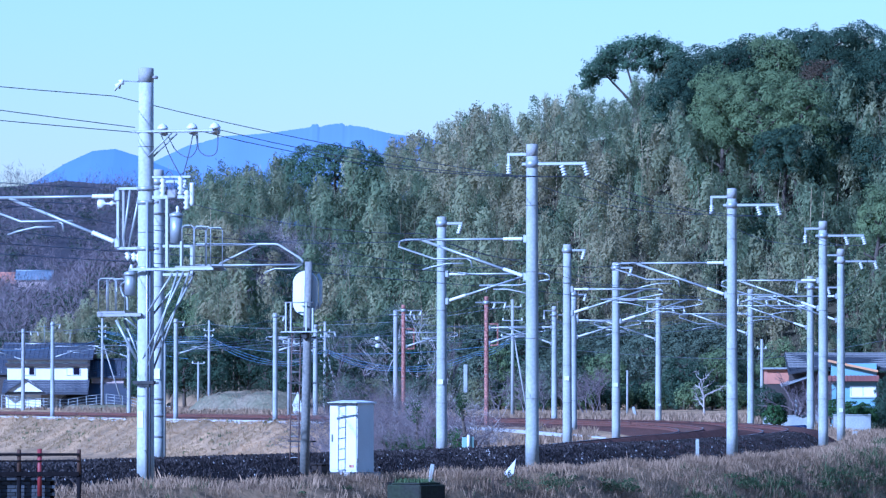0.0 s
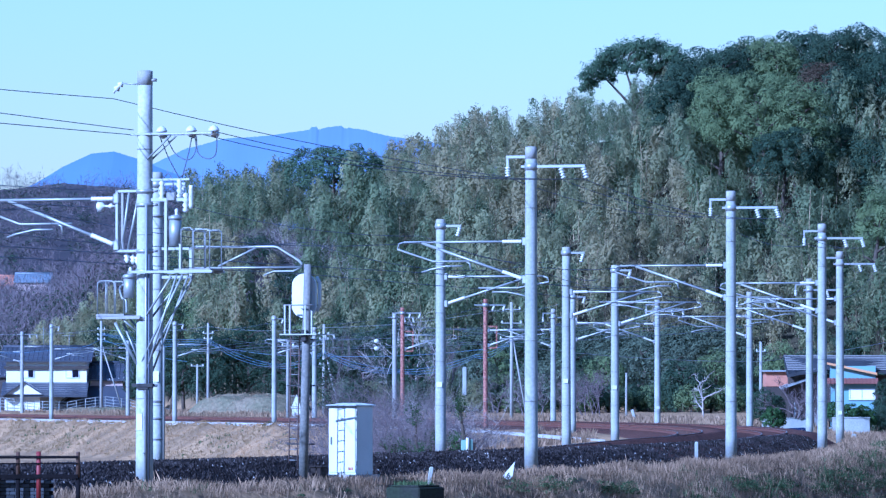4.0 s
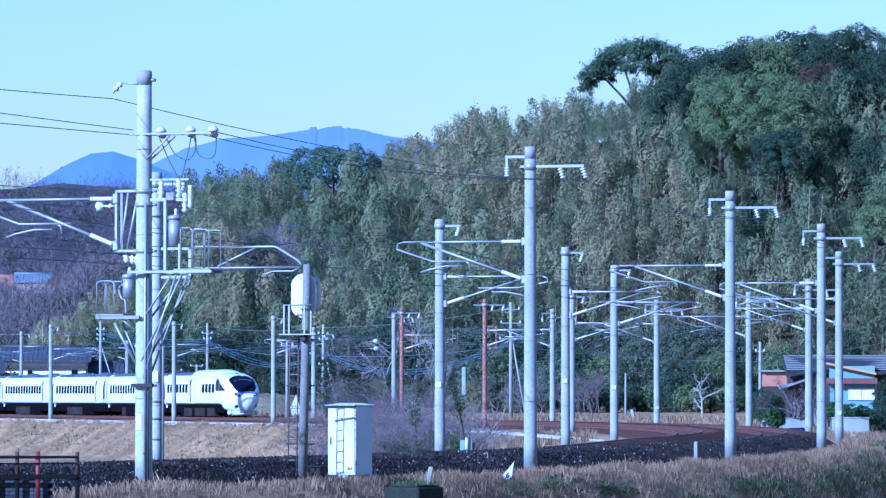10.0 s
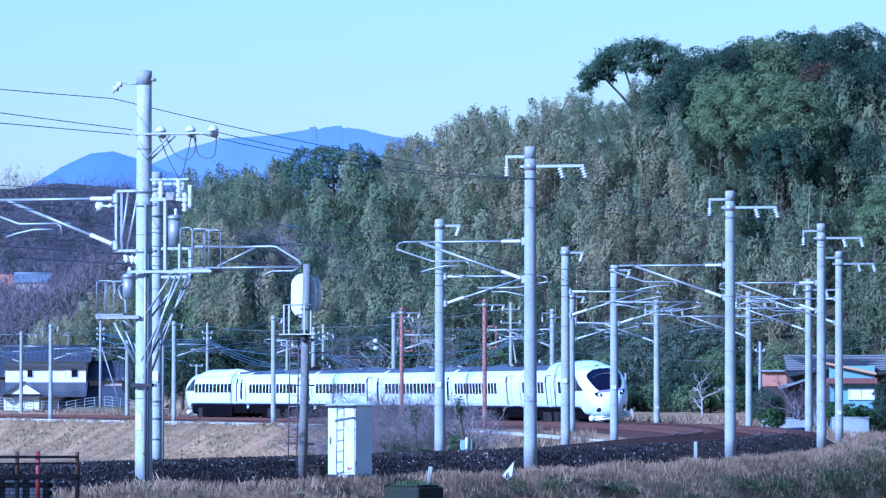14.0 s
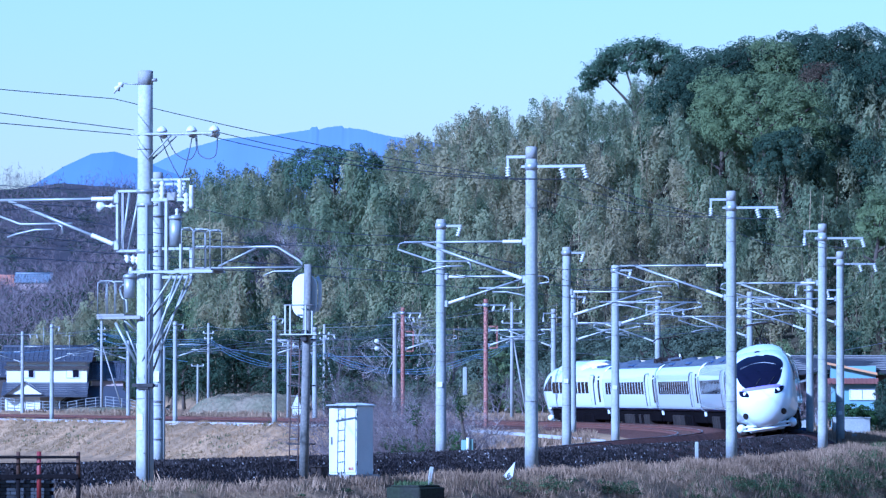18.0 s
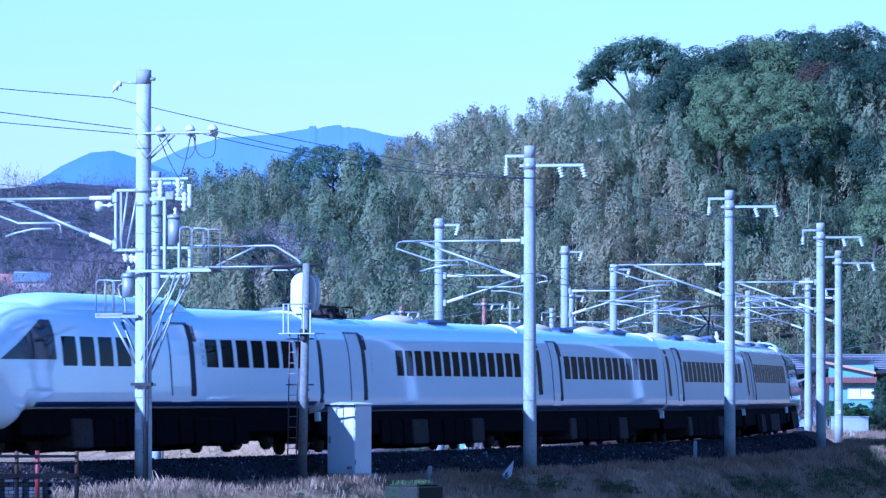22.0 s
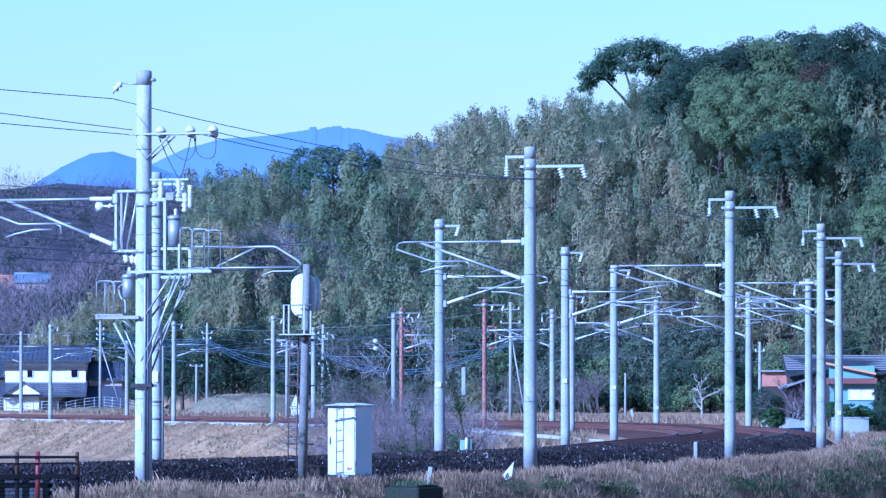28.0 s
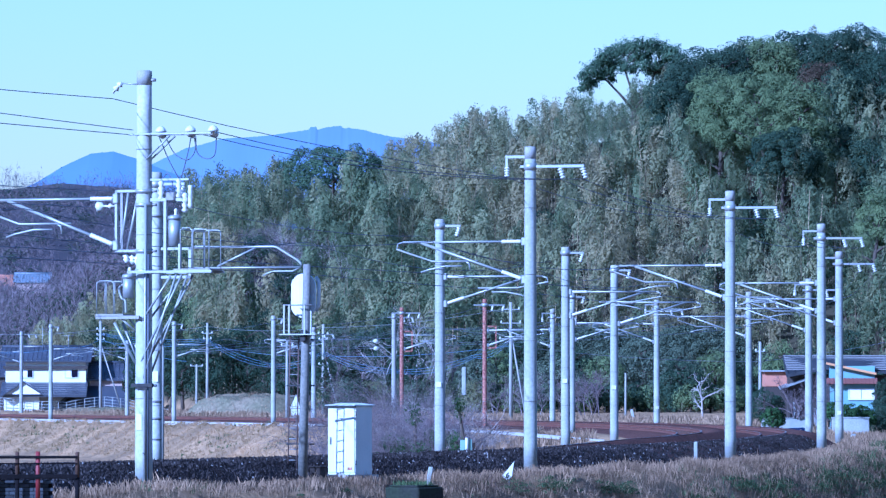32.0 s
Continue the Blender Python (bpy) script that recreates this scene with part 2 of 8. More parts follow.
def line(s):
    """Place and heading of the near track's centre at s metres."""
    if s < _s[0]:
        d = s - _s[0]
        return _x[0] + math.cos(_th[0]) * d, _y[0] + math.sin(_th[0]) * d, _th[0]
    if s > _s[-1]:
        d = s - _s[-1]
        return _x[-1] + math.cos(_th[-1]) * d, _y[-1] + math.sin(_th[-1]) * d, _th[-1]
    return float(np.interp(s, _s, _x)), float(np.interp(s, _s, _y)), float(np.interp(s, _s, _th))


def cant(s):
    """Lean of the track towards the inside of the curve, in radians."""
    return radians(min(5.2, 2.1 * float(np.interp(s, -160 + 40.0 * np.arange(20), [-k for k in KNOTS]))))


def ramp(s, a, b):
    """An even glide from 0 at a to 1 at b."""
    t = min(1.0, max(0.0, (s - a) / (b - a)))
    return t * t * (3 - 2 * t)


def rise(s):
    """How far the bodies ride above their level on the far side of the curve."""
    return 0.16 * ramp(s, 330, 395) + 0.13 * ramp(s, 388, 418)


def P(s, lat, z=0.0):
    """A point beside the line: lat metres to the left of travel, z above the rails."""
    x, y, th = line(s)
    return Vector((x - math.sin(th) * lat, y + math.cos(th) * lat, z))


def along(s, lat, z=0.0, turn=0.0):
    """A frame at the line: x along the travel, y to its left."""
    return Matrix.Translation(P(s, lat, z)) @ Matrix.Rotation(line(s)[2] + turn, 4, "Z")


def seen(px, py, d):
    """The point at distance d in the direction in which the plan sheet shows it."""
    return Vector(((px - 784) * d / FOCAL, d, 1.57 + (701.7 - py) * d / FOCAL))


# ---- ground: one sheet to the horizon, with the wooded hill ----
# past 1568 the ridge is unseen, raised to darken what coach windows reflect
RIDGE = [(-900, 690), (60, 640), (120, 580), (200, 505), (300, 445), (380, 418), (510, 408), (600, 396), (660, 388), (740, 345), (800, 332),
         (870, 308), (960, 272), (1030, 258), (1100, 242), (1200, 205), (1300, 195), (1420, 182), (1568, 175), (1900, 150), (2600, -150), (3500, -650), (5000, -1100), (7500, -1200), (7800, -600), (8200, 600), (9000, 690), (14000, 690)]
RIDGE_D = 668.0
_line_xy = np.stack([np.concatenate([_x[0] + np.cos(_th[0]) * np.arange(-300, 0), _x]), np.concatenate([_y[0] + np.sin(_th[0]) * np.arange(-300, 0), _y])], 1)
_line_th = np.concatenate([np.full(300, _th[0]), _th])


def lateral(X, Y):
    """Signed distance to the line, left of travel positive, for arrays."""
    out = np.empty(len(X))
    for i in range(0, len(X), 20000):
        x, y = X[i:i + 20000], Y[i:i + 20000]
        d2 = (x[:, None] - _line_xy[None, ::3, 0]) ** 2 + (y[:, None] - _line_xy[None, ::3, 1]) ** 2
        k = d2.argmin(1) * 3
        side = -np.sin(_line_th[k]) * (x - _line_xy[k, 0]) + np.cos(_line_th[k]) * (y - _line_xy[k, 1])
        out[i:i + 20000] = np.where(side >= 0, 1, -1) * np.sqrt(d2.min(1))
    return out


def hill(X, Y):
    px = 784 + FOCAL * X / np.maximum(Y, 50)
    top = 1.57 + (701.7 - np.interp(px, [r[0] for r in RIDGE], [r[1] for r in RIDGE])) * RIDGE_D / FOCAL
    foot = 562 + 72 * np.clip((350 - px) / 60, 0, 1)
    u = np.clip((Y - foot) / (RIDGE_D - 562), 0, 1)
    back = np.clip((Y - RIDGE_D - 40) / 200, 0, 1)
    left = 16.5 * np.clip((Y - 700) / 190, 0, 1) * np.clip((270 - px) / 90, 0, 1) * np.clip((px + 1500) / 400, 0, 1) * np.clip((1300 - Y) / 300, 0, 1)
    return left + np.maximum(top, 0) * (0.75 * u + 0.25 * u * u) * (1 - back * back * (3 - 2 * back))


def ground_height(X, Y):
    X, Y = np.asarray(X, float), np.asarray(Y, float)
    lat = lateral(X, Y)
    far = np.clip((Y - 215) / 120, 0, 1)
    edge = 4.0 + 2.8 * np.clip((Y - 200) / 40, 0, 1) + 1.3 * np.exp(-((Y - 137.5) / 6.0) ** 2)
    outer = -0.72 - np.clip((lat - edge) * 0.95, 0, 2.9) * (1 - far) + far * 0.42 + 0.25 * np.clip((Y - 480) / 60, 0, 1)
    inner = -0.5 - np.clip((-lat - 8.4) * 0.55, 0, 2.9)
    near_cam = np.clip((105 - Y) / 40, 0, 1)
    z = np.where(lat > -2, outer, inner)
    z = np.where(np.abs(lat + 2) < 4.4, -0.75, z)
    z = z * (1 - near_cam) - 3.0 * near_cam * np.clip((Y - 4) / 70, 0, 1)
    bumps = 0.05 * np.sin(X * 1.7 + 2 * np.sin(Y * 0.21)) + 0.06 * np.sin(Y * 0.47 + X * 0.6)
    z = z - 1.15 * np.exp(-(((X - 19.6) / 2.6) ** 2 + ((Y - 305) / 6.0) ** 2))
    return z + bumps * (np.abs(lat + 2) > 5.5) + hill(X, Y)


def spread(a, b, step, lo, hi):
    """Even steps from a to b, growing outside to lo and hi."""
    mid = list(np.arange(a, b + 1e-6, step))
    left, right, st = [a], [b], step
    while left[-1] > lo or right[-1] < hi:
        st *= 1.35
        left.append(max(left[-1] - st, lo))
        right.append(min(right[-1] + st, hi))
    return np.array(sorted(set(left[1:] + mid + right[1:])))


gx = np.unique(np.concatenate([spread(-75, 75, 1.2, -4500, 4500), np.linspace(85, 600, 50)]))
gy = spread(96, 820, 2.2, -600, 4900)
GX, GY = np.meshgrid(gx, gy)
gz = ground_height(GX.ravel(), GY.ravel())
nx, ny = len(gx), len(gy)
idx = np.arange(nx * ny).reshape(ny, nx)
gq = np.stack([idx[:-1, :-1], idx[:-1, 1:], idx[1:, 1:], idx[1:, :-1]], -1).reshape(-1, 4)
M_GROUND = material("dry_ground", (0.31, 0.215, 0.11), 0.95, vary=0.25, big=0.25, fine=4, bump=0.8, bump_dist=0.05, color2=(0.165, 0.12, 0.068), spec=0.05)
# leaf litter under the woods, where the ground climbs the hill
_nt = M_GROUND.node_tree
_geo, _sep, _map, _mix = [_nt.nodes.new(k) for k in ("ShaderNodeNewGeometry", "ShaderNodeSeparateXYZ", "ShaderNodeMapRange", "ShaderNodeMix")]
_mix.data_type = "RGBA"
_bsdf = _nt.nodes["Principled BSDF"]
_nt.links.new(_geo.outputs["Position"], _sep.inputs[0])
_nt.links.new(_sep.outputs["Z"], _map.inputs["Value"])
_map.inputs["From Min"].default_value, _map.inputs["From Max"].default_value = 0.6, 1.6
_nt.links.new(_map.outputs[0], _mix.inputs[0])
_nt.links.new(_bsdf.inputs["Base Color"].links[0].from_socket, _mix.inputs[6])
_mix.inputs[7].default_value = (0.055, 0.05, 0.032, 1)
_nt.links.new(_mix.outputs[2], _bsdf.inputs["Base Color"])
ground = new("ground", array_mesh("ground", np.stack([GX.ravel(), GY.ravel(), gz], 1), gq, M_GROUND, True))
tagged(ground, "dry winter grassland rising to a wooded hill", "ground", kind="structure")

# ballast bed, rails and sleepers
TRACKS = (0.0, -3.9)
FAR_LOW = 0.17  # the second track lies lower at the near end of the curve
DROP = 0.15     # the rail heads lie this far below the datum of the line
bed = Geo()
PROFILE = [(-7.6, -0.95), (-6.4, -0.30), (-6.0, -0.20), (-5.0, -0.16), (-3.15, -0.15), (-2.95, -0.03), (-2.3, -0.03), (-1.95, -0.10), (0.75, -0.14), (0.95, -0.02), (1.5, 0.0), (2.0, -0.08), (2.7, -0.47), (3.5, -0.85)]
rows, near_rows = [], []
for s in np.arange(-330, 520, 2.0):
    r = []
    for lat, z in PROFILE:
        z = z - FAR_LOW * ramp(s, 335, 365) if -6.1 < lat < -1.9 else z
        lift = math.sin(cant(s)) * (0.53 + min(lat, 0.6) * 0.9) if lat > -2.2 else (math.sin(cant(s)) * (0.53 + (max(lat, -6.2) + 3.9) * 0.9) if lat < -2.2 else 0)
        r.append(P(s, lat, z - DROP + lift * (1 if z > -0.5 else 0)))
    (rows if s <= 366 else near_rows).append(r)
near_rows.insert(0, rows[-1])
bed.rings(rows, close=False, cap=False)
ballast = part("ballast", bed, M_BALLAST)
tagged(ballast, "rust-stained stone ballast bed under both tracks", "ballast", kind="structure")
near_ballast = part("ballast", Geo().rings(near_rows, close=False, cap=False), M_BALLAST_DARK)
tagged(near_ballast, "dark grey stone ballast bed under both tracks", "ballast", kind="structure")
for lat0 in TRACKS:
    track = thing("track", "rusty steel rails on sleepers in dark ballast", "railway track", kind="structure")
    for side in (-0.57, 0.57):
        g, h = Geo(), Geo()
        prof = [(-0.065, -0.15), (0.065, -0.15), (0.065, -0.135), (0.012, -0.115), (0.012, -0.045), (0.034, -0.035), (0.034, -0.004), (-0.034, -0.004), (-0.034, -0.035), (-0.012, -0.045), (-0.012, -0.115), (-0.065, -0.135)]
        ring, head = [], []
        for s in np.arange(-330, 520, 3.0):
            c = cant(s)
            lift = math.sin(c) * (side + 0.57) - (FAR_LOW * ramp(s, 335, 365) if lat0 else 0)
            ring.append([P(s, lat0 + side + a, z - DROP + lift) for a, z in prof])
            head.append([P(s, lat0 + side + a, z - DROP + lift) for a, z in ((0.026, -0.004), (0.026, 0.002), (-0.026, 0.002), (-0.026, -0.004))])
        part("rail", g.rings(ring, smooth=False), M_RAIL, track)
        part("rail_head", h.rings(head, smooth=False), M_RAILTOP, track)
    g = Geo()
    for s in np.arange(120, 440, 0.62):
        m = along(s, lat0, math.sin(cant(s)) * 0.57 - DROP - (FAR_LOW * ramp(s, 335, 365) if lat0 else 0)) @ Matrix.Rotation(cant(s), 4, "X")
        g.box(-0.11, 0.11, -1.0, 1.0, -0.30, -0.155, m)
    sl = part("sleepers", g, M_SLEEPER, track)
    tagged(sl, "row of weathered concrete sleepers", kind="stuff")


# ---- the train: six white coaches ----
M_TRAIN = material("train_white", (0.675, 0.74, 0.75), 0.07, vary=0.02, big=0.4, fine=12, bump=0.0, spec=0.6)
M_TRAIN_BLUE = material("train_navy", (0.03, 0.035, 0.12), 0.3, vary=0.05, bump=0)
M_GLASS_DARK = material("tinted_glass", (0.006, 0.006, 0.016), 0.08, vary=0.1, bump=0, spec=0.12)
M_WINDOW = material("window_glass", (0.005, 0.005, 0.007), 0.04, vary=0.1, bump=0, spec=0.14)
M_WINDOW.node_tree.nodes["Principled BSDF"].inputs["IOR"].default_value = 1.2
M_UNDER = material("underframe_black", (0.005, 0.004, 0.005), 0.95, vary=0.3, fine=6, bump=0.2, spec=0.03)
M_UNDER_GREY = material("equipment_grey", (0.03, 0.025, 0.022), 0.8, vary=0.3, fine=6, bump=0.1, spec=0.1)
M_ROOF_UNIT = material("roof_unit_cream", (0.64, 0.53, 0.31), 0.5, vary=0.06, bump=0.02)
M_ROOF_GREY = material("roof_grey", (0.07, 0.08, 0.10), 0.6, vary=0.15, bump=0.05)
M_ROOF_DARK = material("roof_dark", (0.035, 0.05, 0.11), 0.4, vary=0.1, bump=0.02)
M_LAMP_GLASS = material("headlamp_glass", (0.75, 0.76, 0.74), 0.08, vary=0.02, bump=0)
M_LILAC = material("lilac_band", (0.22, 0.18, 0.55), 0.3, vary=0.05, bump=0)
M_GREY_DOOR = material("door_frame_grey", (0.10, 0.11, 0.13), 0.5, vary=0.1, bump=0)
M_COLLAR = material("gloss_white_collar", (0.80, 0.82, 0.82), 0.25, vary=0.03, bump=0)
M_MARK = material("grey_marking", (0.40, 0.44, 0.52), 0.3, vary=0.05, bump=0)
M_BELLOWS = material("gangway_bellows", (0.03, 0.03, 0.035), 0.9, vary=0.2, bump=0.2)
HALF_W, Z_MID, UP, DOWN, N_UP = 1.45, 1.70, 1.85, 0.78, 3.8


def nose_shape(u):
    """Half width, mid height, reach up and down and roundness of the section u metres behind the tip of the nose."""
    if u >= 5.0:
        return HALF_W, Z_MID, UP, DOWN, N_UP, 6.0
    k = max(u, 1e-4)
    w = HALF_W
    top = UP * (1 - (1 - min(k / 4.6, 1)) ** 2.2) ** 0.62
    dn = 1.23 * (1 - (1 - min(k / 0.9, 1)) ** 2) ** 0.5
    if u > 2.6:
        dn = 1.23 + (DOWN - 1.23) * min((u - 2.6) / 0.5, 1)
    n = 2.5 + 0.9 * min(u / 1.2, 1) + (N_UP - 3.4) * max(0.0, min((u - 3) / 2, 1))
    return w, Z_MID - 0.25 * max(0, 1 - u / 2.5), top, dn, n, 1.75 + 4.25 * min((u / 3.4) ** 1.5, 1)


def nose_width(u, z):
    """Half width of the nose: the rounded front meets the flat side along a crease that leans back upwards."""
    crease = 0.50 + 2.1 * max(0.0, min(1.0, (z - 0.7) / 2.7))
    x = min(1.0, max(u, 0.001) / crease)
    chin = 1 - 0.38 * max(0.0, min(1.0, (2.7 - z) / 2.0)) ** 1.1 * max(0.0, 1 - u / 2.6)
    return chin * HALF_W * (0.35 * x + 0.65 * (1 - (1 - x) ** 2.4)) ** 0.42


def section(u, n=40, nose=True, zoom=1.0):
    w, zc, up, dn, n1, n2 = nose_shape(u) if nose else (HALF_W, Z_MID, UP, DOWN, N_UP, 6.0)
    out = []
    for k in range(n):
        a = 2 * math.pi * (k + 0.5) / n
        c, s = math.cos(a), math.sin(a)
        e = 2 / (n1 if s > 0 else n2)
        z = zc + math.copysign(abs(s) ** e, s) * (up if s > 0 else dn)
        out.append((math.copysign(abs(c) ** e, c) * (nose_width(u, z) if nose else w) * zoom, zc + (z - zc) * zoom))
    return out


def side_y(z, grow=0.0):
    h, n = (UP, N_UP) if z > Z_MID else (DOWN, 6.0)
    return HALF_W * max(0.0, 1 - min(1, abs(z - Z_MID) / h) ** n) ** (1 / n) + grow


def nose_depth(y, z):
    """How far behind the tip the nose's surface lies at (y, z)."""
    lo, hi = 0.0, 5.0
    for _ in range(24):
        mid = (lo + hi) / 2
        w, zc, up, dn, n1, n2 = nose_shape(mid)
        n, h = (n1, up) if z > zc else (n2, dn)
        if (abs(y) / nose_width(mid, z)) ** n + (abs(z - zc) / h) ** n < 1:
            hi = mid
        else:
            lo = mid
    return hi


def side_plate(g, x0, x1, z0, z1, side, grow=0.008, steps=5, slant=0.0):
    """A thin plate on the coach's side between two stations and two heights."""
    rows = []
    for i in range(steps + 1):
        z = z0 + (z1 - z0) * i / steps
        dx = slant * i / steps
        rows.append([(x0 + dx, side * side_y(z, grow), z), (x1 + dx, side * side_y(z, grow), z), (x1 + dx, side * side_y(z, -0.03), z), (x0 + dx, side * side_y(z, -0.03), z)])
    g.rings(rows, smooth=False)


def nose_plate(g, cy, cz, ry, rz, x_front, power=2.6, n=36, k=7, grow=0.012, shape=None):
    """A rounded plate laid on the nose."""
    rows = []
    for j in range(k + 1):
        r = max(j / k, 0.02)
        row = []
        for i in range(n):
            a = 2 * math.pi * i / n
            c, s = math.cos(a), math.sin(a)
            y = cy + math.copysign(abs(c) ** (2 / power), c) * ry * r
            z = cz + math.copysign(abs(s) ** (2 / power), s) * rz * r
            if shape:
                y, z = shape(y, z)
            row.append((x_front - nose_depth(y, z) + grow, y, z))
        rows.append(row)
    g.rings(rows, cap=False)
    g.f.append(tuple(range(len(g.v) - (k + 1) * n, len(g.v) - k * n)))
    g.smooth.append(True)


def bogie(x, car):
    b = part("bogie", Geo().box(x - 1.6, x + 1.6, -0.95, -0.72, 0.24, 0.66, chamfer=0.06).box(x - 1.6, x + 1.6, 0.72, 0.95, 0.24, 0.66, chamfer=0.06)
             .box(x - 0.35, x + 0.35, -0.95, 0.95, 0.34, 0.85, chamfer=0.05), M_UNDER, car)
    for dx in (-1.05, 1.05):
        g = Geo()
        for sy in (-0.57, 0.57):
            g.tube([(x + dx, sy - 0.065, 0.36), (x + dx, sy + 0.065, 0.36)], 0.43, 20)
        g.tube([(x + dx, -0.6, 0.36), (x + dx, 0.6, 0.36)], 0.08, 8)
        part("wheelset", g, M_UNDER_GREY, b)
        for sy in (-0.86, 0.86):
            part("axle_box", Geo().box(x + dx - 0.18, x + dx + 0.18, sy - 0.12, sy + 0.12, 0.22, 0.50, chamfer=0.04), M_UNDER, b)


def pantograph(x, car):
    p = part("pantograph", Geo().box(x - 1.0, x + 1.0, -0.7, -0.6, 3.78, 3.86).box(x - 1.0, x + 1.0, 0.6, 0.7, 3.78, 3.86).box(x - 1.0, x - 0.9, -0.7, 0.7, 3.78, 3.86)
             .box(x + 0.9, x + 1.0, -0.7, 0.7, 3.78, 3.86), M_UNDER_GREY, car, "dark folding current collector frame")
    for sx in (-0.9, 0.9):
        for sy in (-0.6, 0.6):
            part("insulator", Geo().tube([(x + sx, sy, 3.45), (x + sx, sy, 3.52), (x + sx, sy, 3.56), (x + sx, sy, 3.62), (x + sx, sy, 3.66), (x + sx, sy, 3.80)], [0.05, 0.085, 0.05, 0.085, 0.05, 0.05], 8), M_UNDER_GREY, p)
    part("lower_arm", Geo().tube([(x + 0.7, 0, 3.85), (x - 0.9, 0, 4.35)], 0.05, 8), M_UNDER_GREY, p)
    part("upper_arm", Geo().tube([(x - 0.9, 0, 4.35), (x + 0.3, 0.25, 4.95)], 0.03, 6).tube([(x - 0.9, 0, 4.35), (x + 0.3, -0.25, 4.95)], 0.03, 6), M_UNDER_GREY, p)
    part("collector_head", Geo().tube([(x + 0.3, -0.85, 4.80), (x + 0.3, -0.6, 4.97), (x + 0.3, 0.6, 4.97), (x + 0.3, 0.85, 4.80)], 0.035, 6).tube([(x + 0.05, -0.6, 4.95), (x + 0.05, 0.6, 4.95)], 0.03, 6), M_UNDER_GREY, p)
    for sy in (-0.45, 0.45):
        part("spring_box", Geo().box(x - 0.3, x + 0.4, sy - 0.07, sy + 0.07, 3.84, 3.94, chamfer=0.03), M_UNDER_GREY, p)
        part("arm_rod", Geo().tube([(x + 0.6, sy, 3.9), (x - 0.85, sy * 0.3, 4.33)], 0.03, 6), M_UNDER_GREY, p)
    for i in range(3):
        part("bus_bar", Geo().tube([(x - 3.4 + 0.8 * i, 0.45 - 0.2 * (i % 2), 3.6), (x - 3.3 + 0.8 * i, 0.45 - 0.2 * (i % 2), 3.86), (x - 2.8 + 0.8 * i, 0.3, 3.88)], 0.022, 6), M_UNDER, p)
    box = part("finned_box", Geo().box(x + 1.75, x + 2.35, -0.3, 0.3, 3.5, 3.74, chamfer=0.03), M_UNDER_GREY, p, "finned grey roof box")
    for i in range(5):
        part("cooling_fin", Geo().box(x + 1.74 + 0.14 * i, x + 1.78 + 0.14 * i, -0.36, 0.36, 3.52, 3.82, chamfer=0.01), M_ROOF_GREY, box)
    part("arrester", Geo().tube([(x + 1.35, 0.45, 3.5), (x + 1.35, 0.45, 3.62), (x + 1.35, 0.45, 3.68), (x + 1.35, 0.45, 3.78), (x + 1.35, 0.45, 3.84), (x + 1.35, 0.45, 3.96)], [0.05, 0.11, 0.06, 0.11, 0.06, 0.04], 10), M_PORCELAIN, p)
    part("switchgear", Geo().box(x - 2.2, x - 1.3, -0.55, 0.35, 3.5, 3.84, chamfer=0.05).box(x - 3.2, x - 2.4, -0.3, 0.3, 3.5, 3.72, chamfer=0.05).tube([(x - 2.5, 0.4, 3.5), (x - 2.5, 0.4, 3.86)], 0.06, 8).tube([(x - 1.4, 0.4, 3.5), (x - 1.4, 0.4, 3.84)], 0.06, 8), M_UNDER_GREY, p)


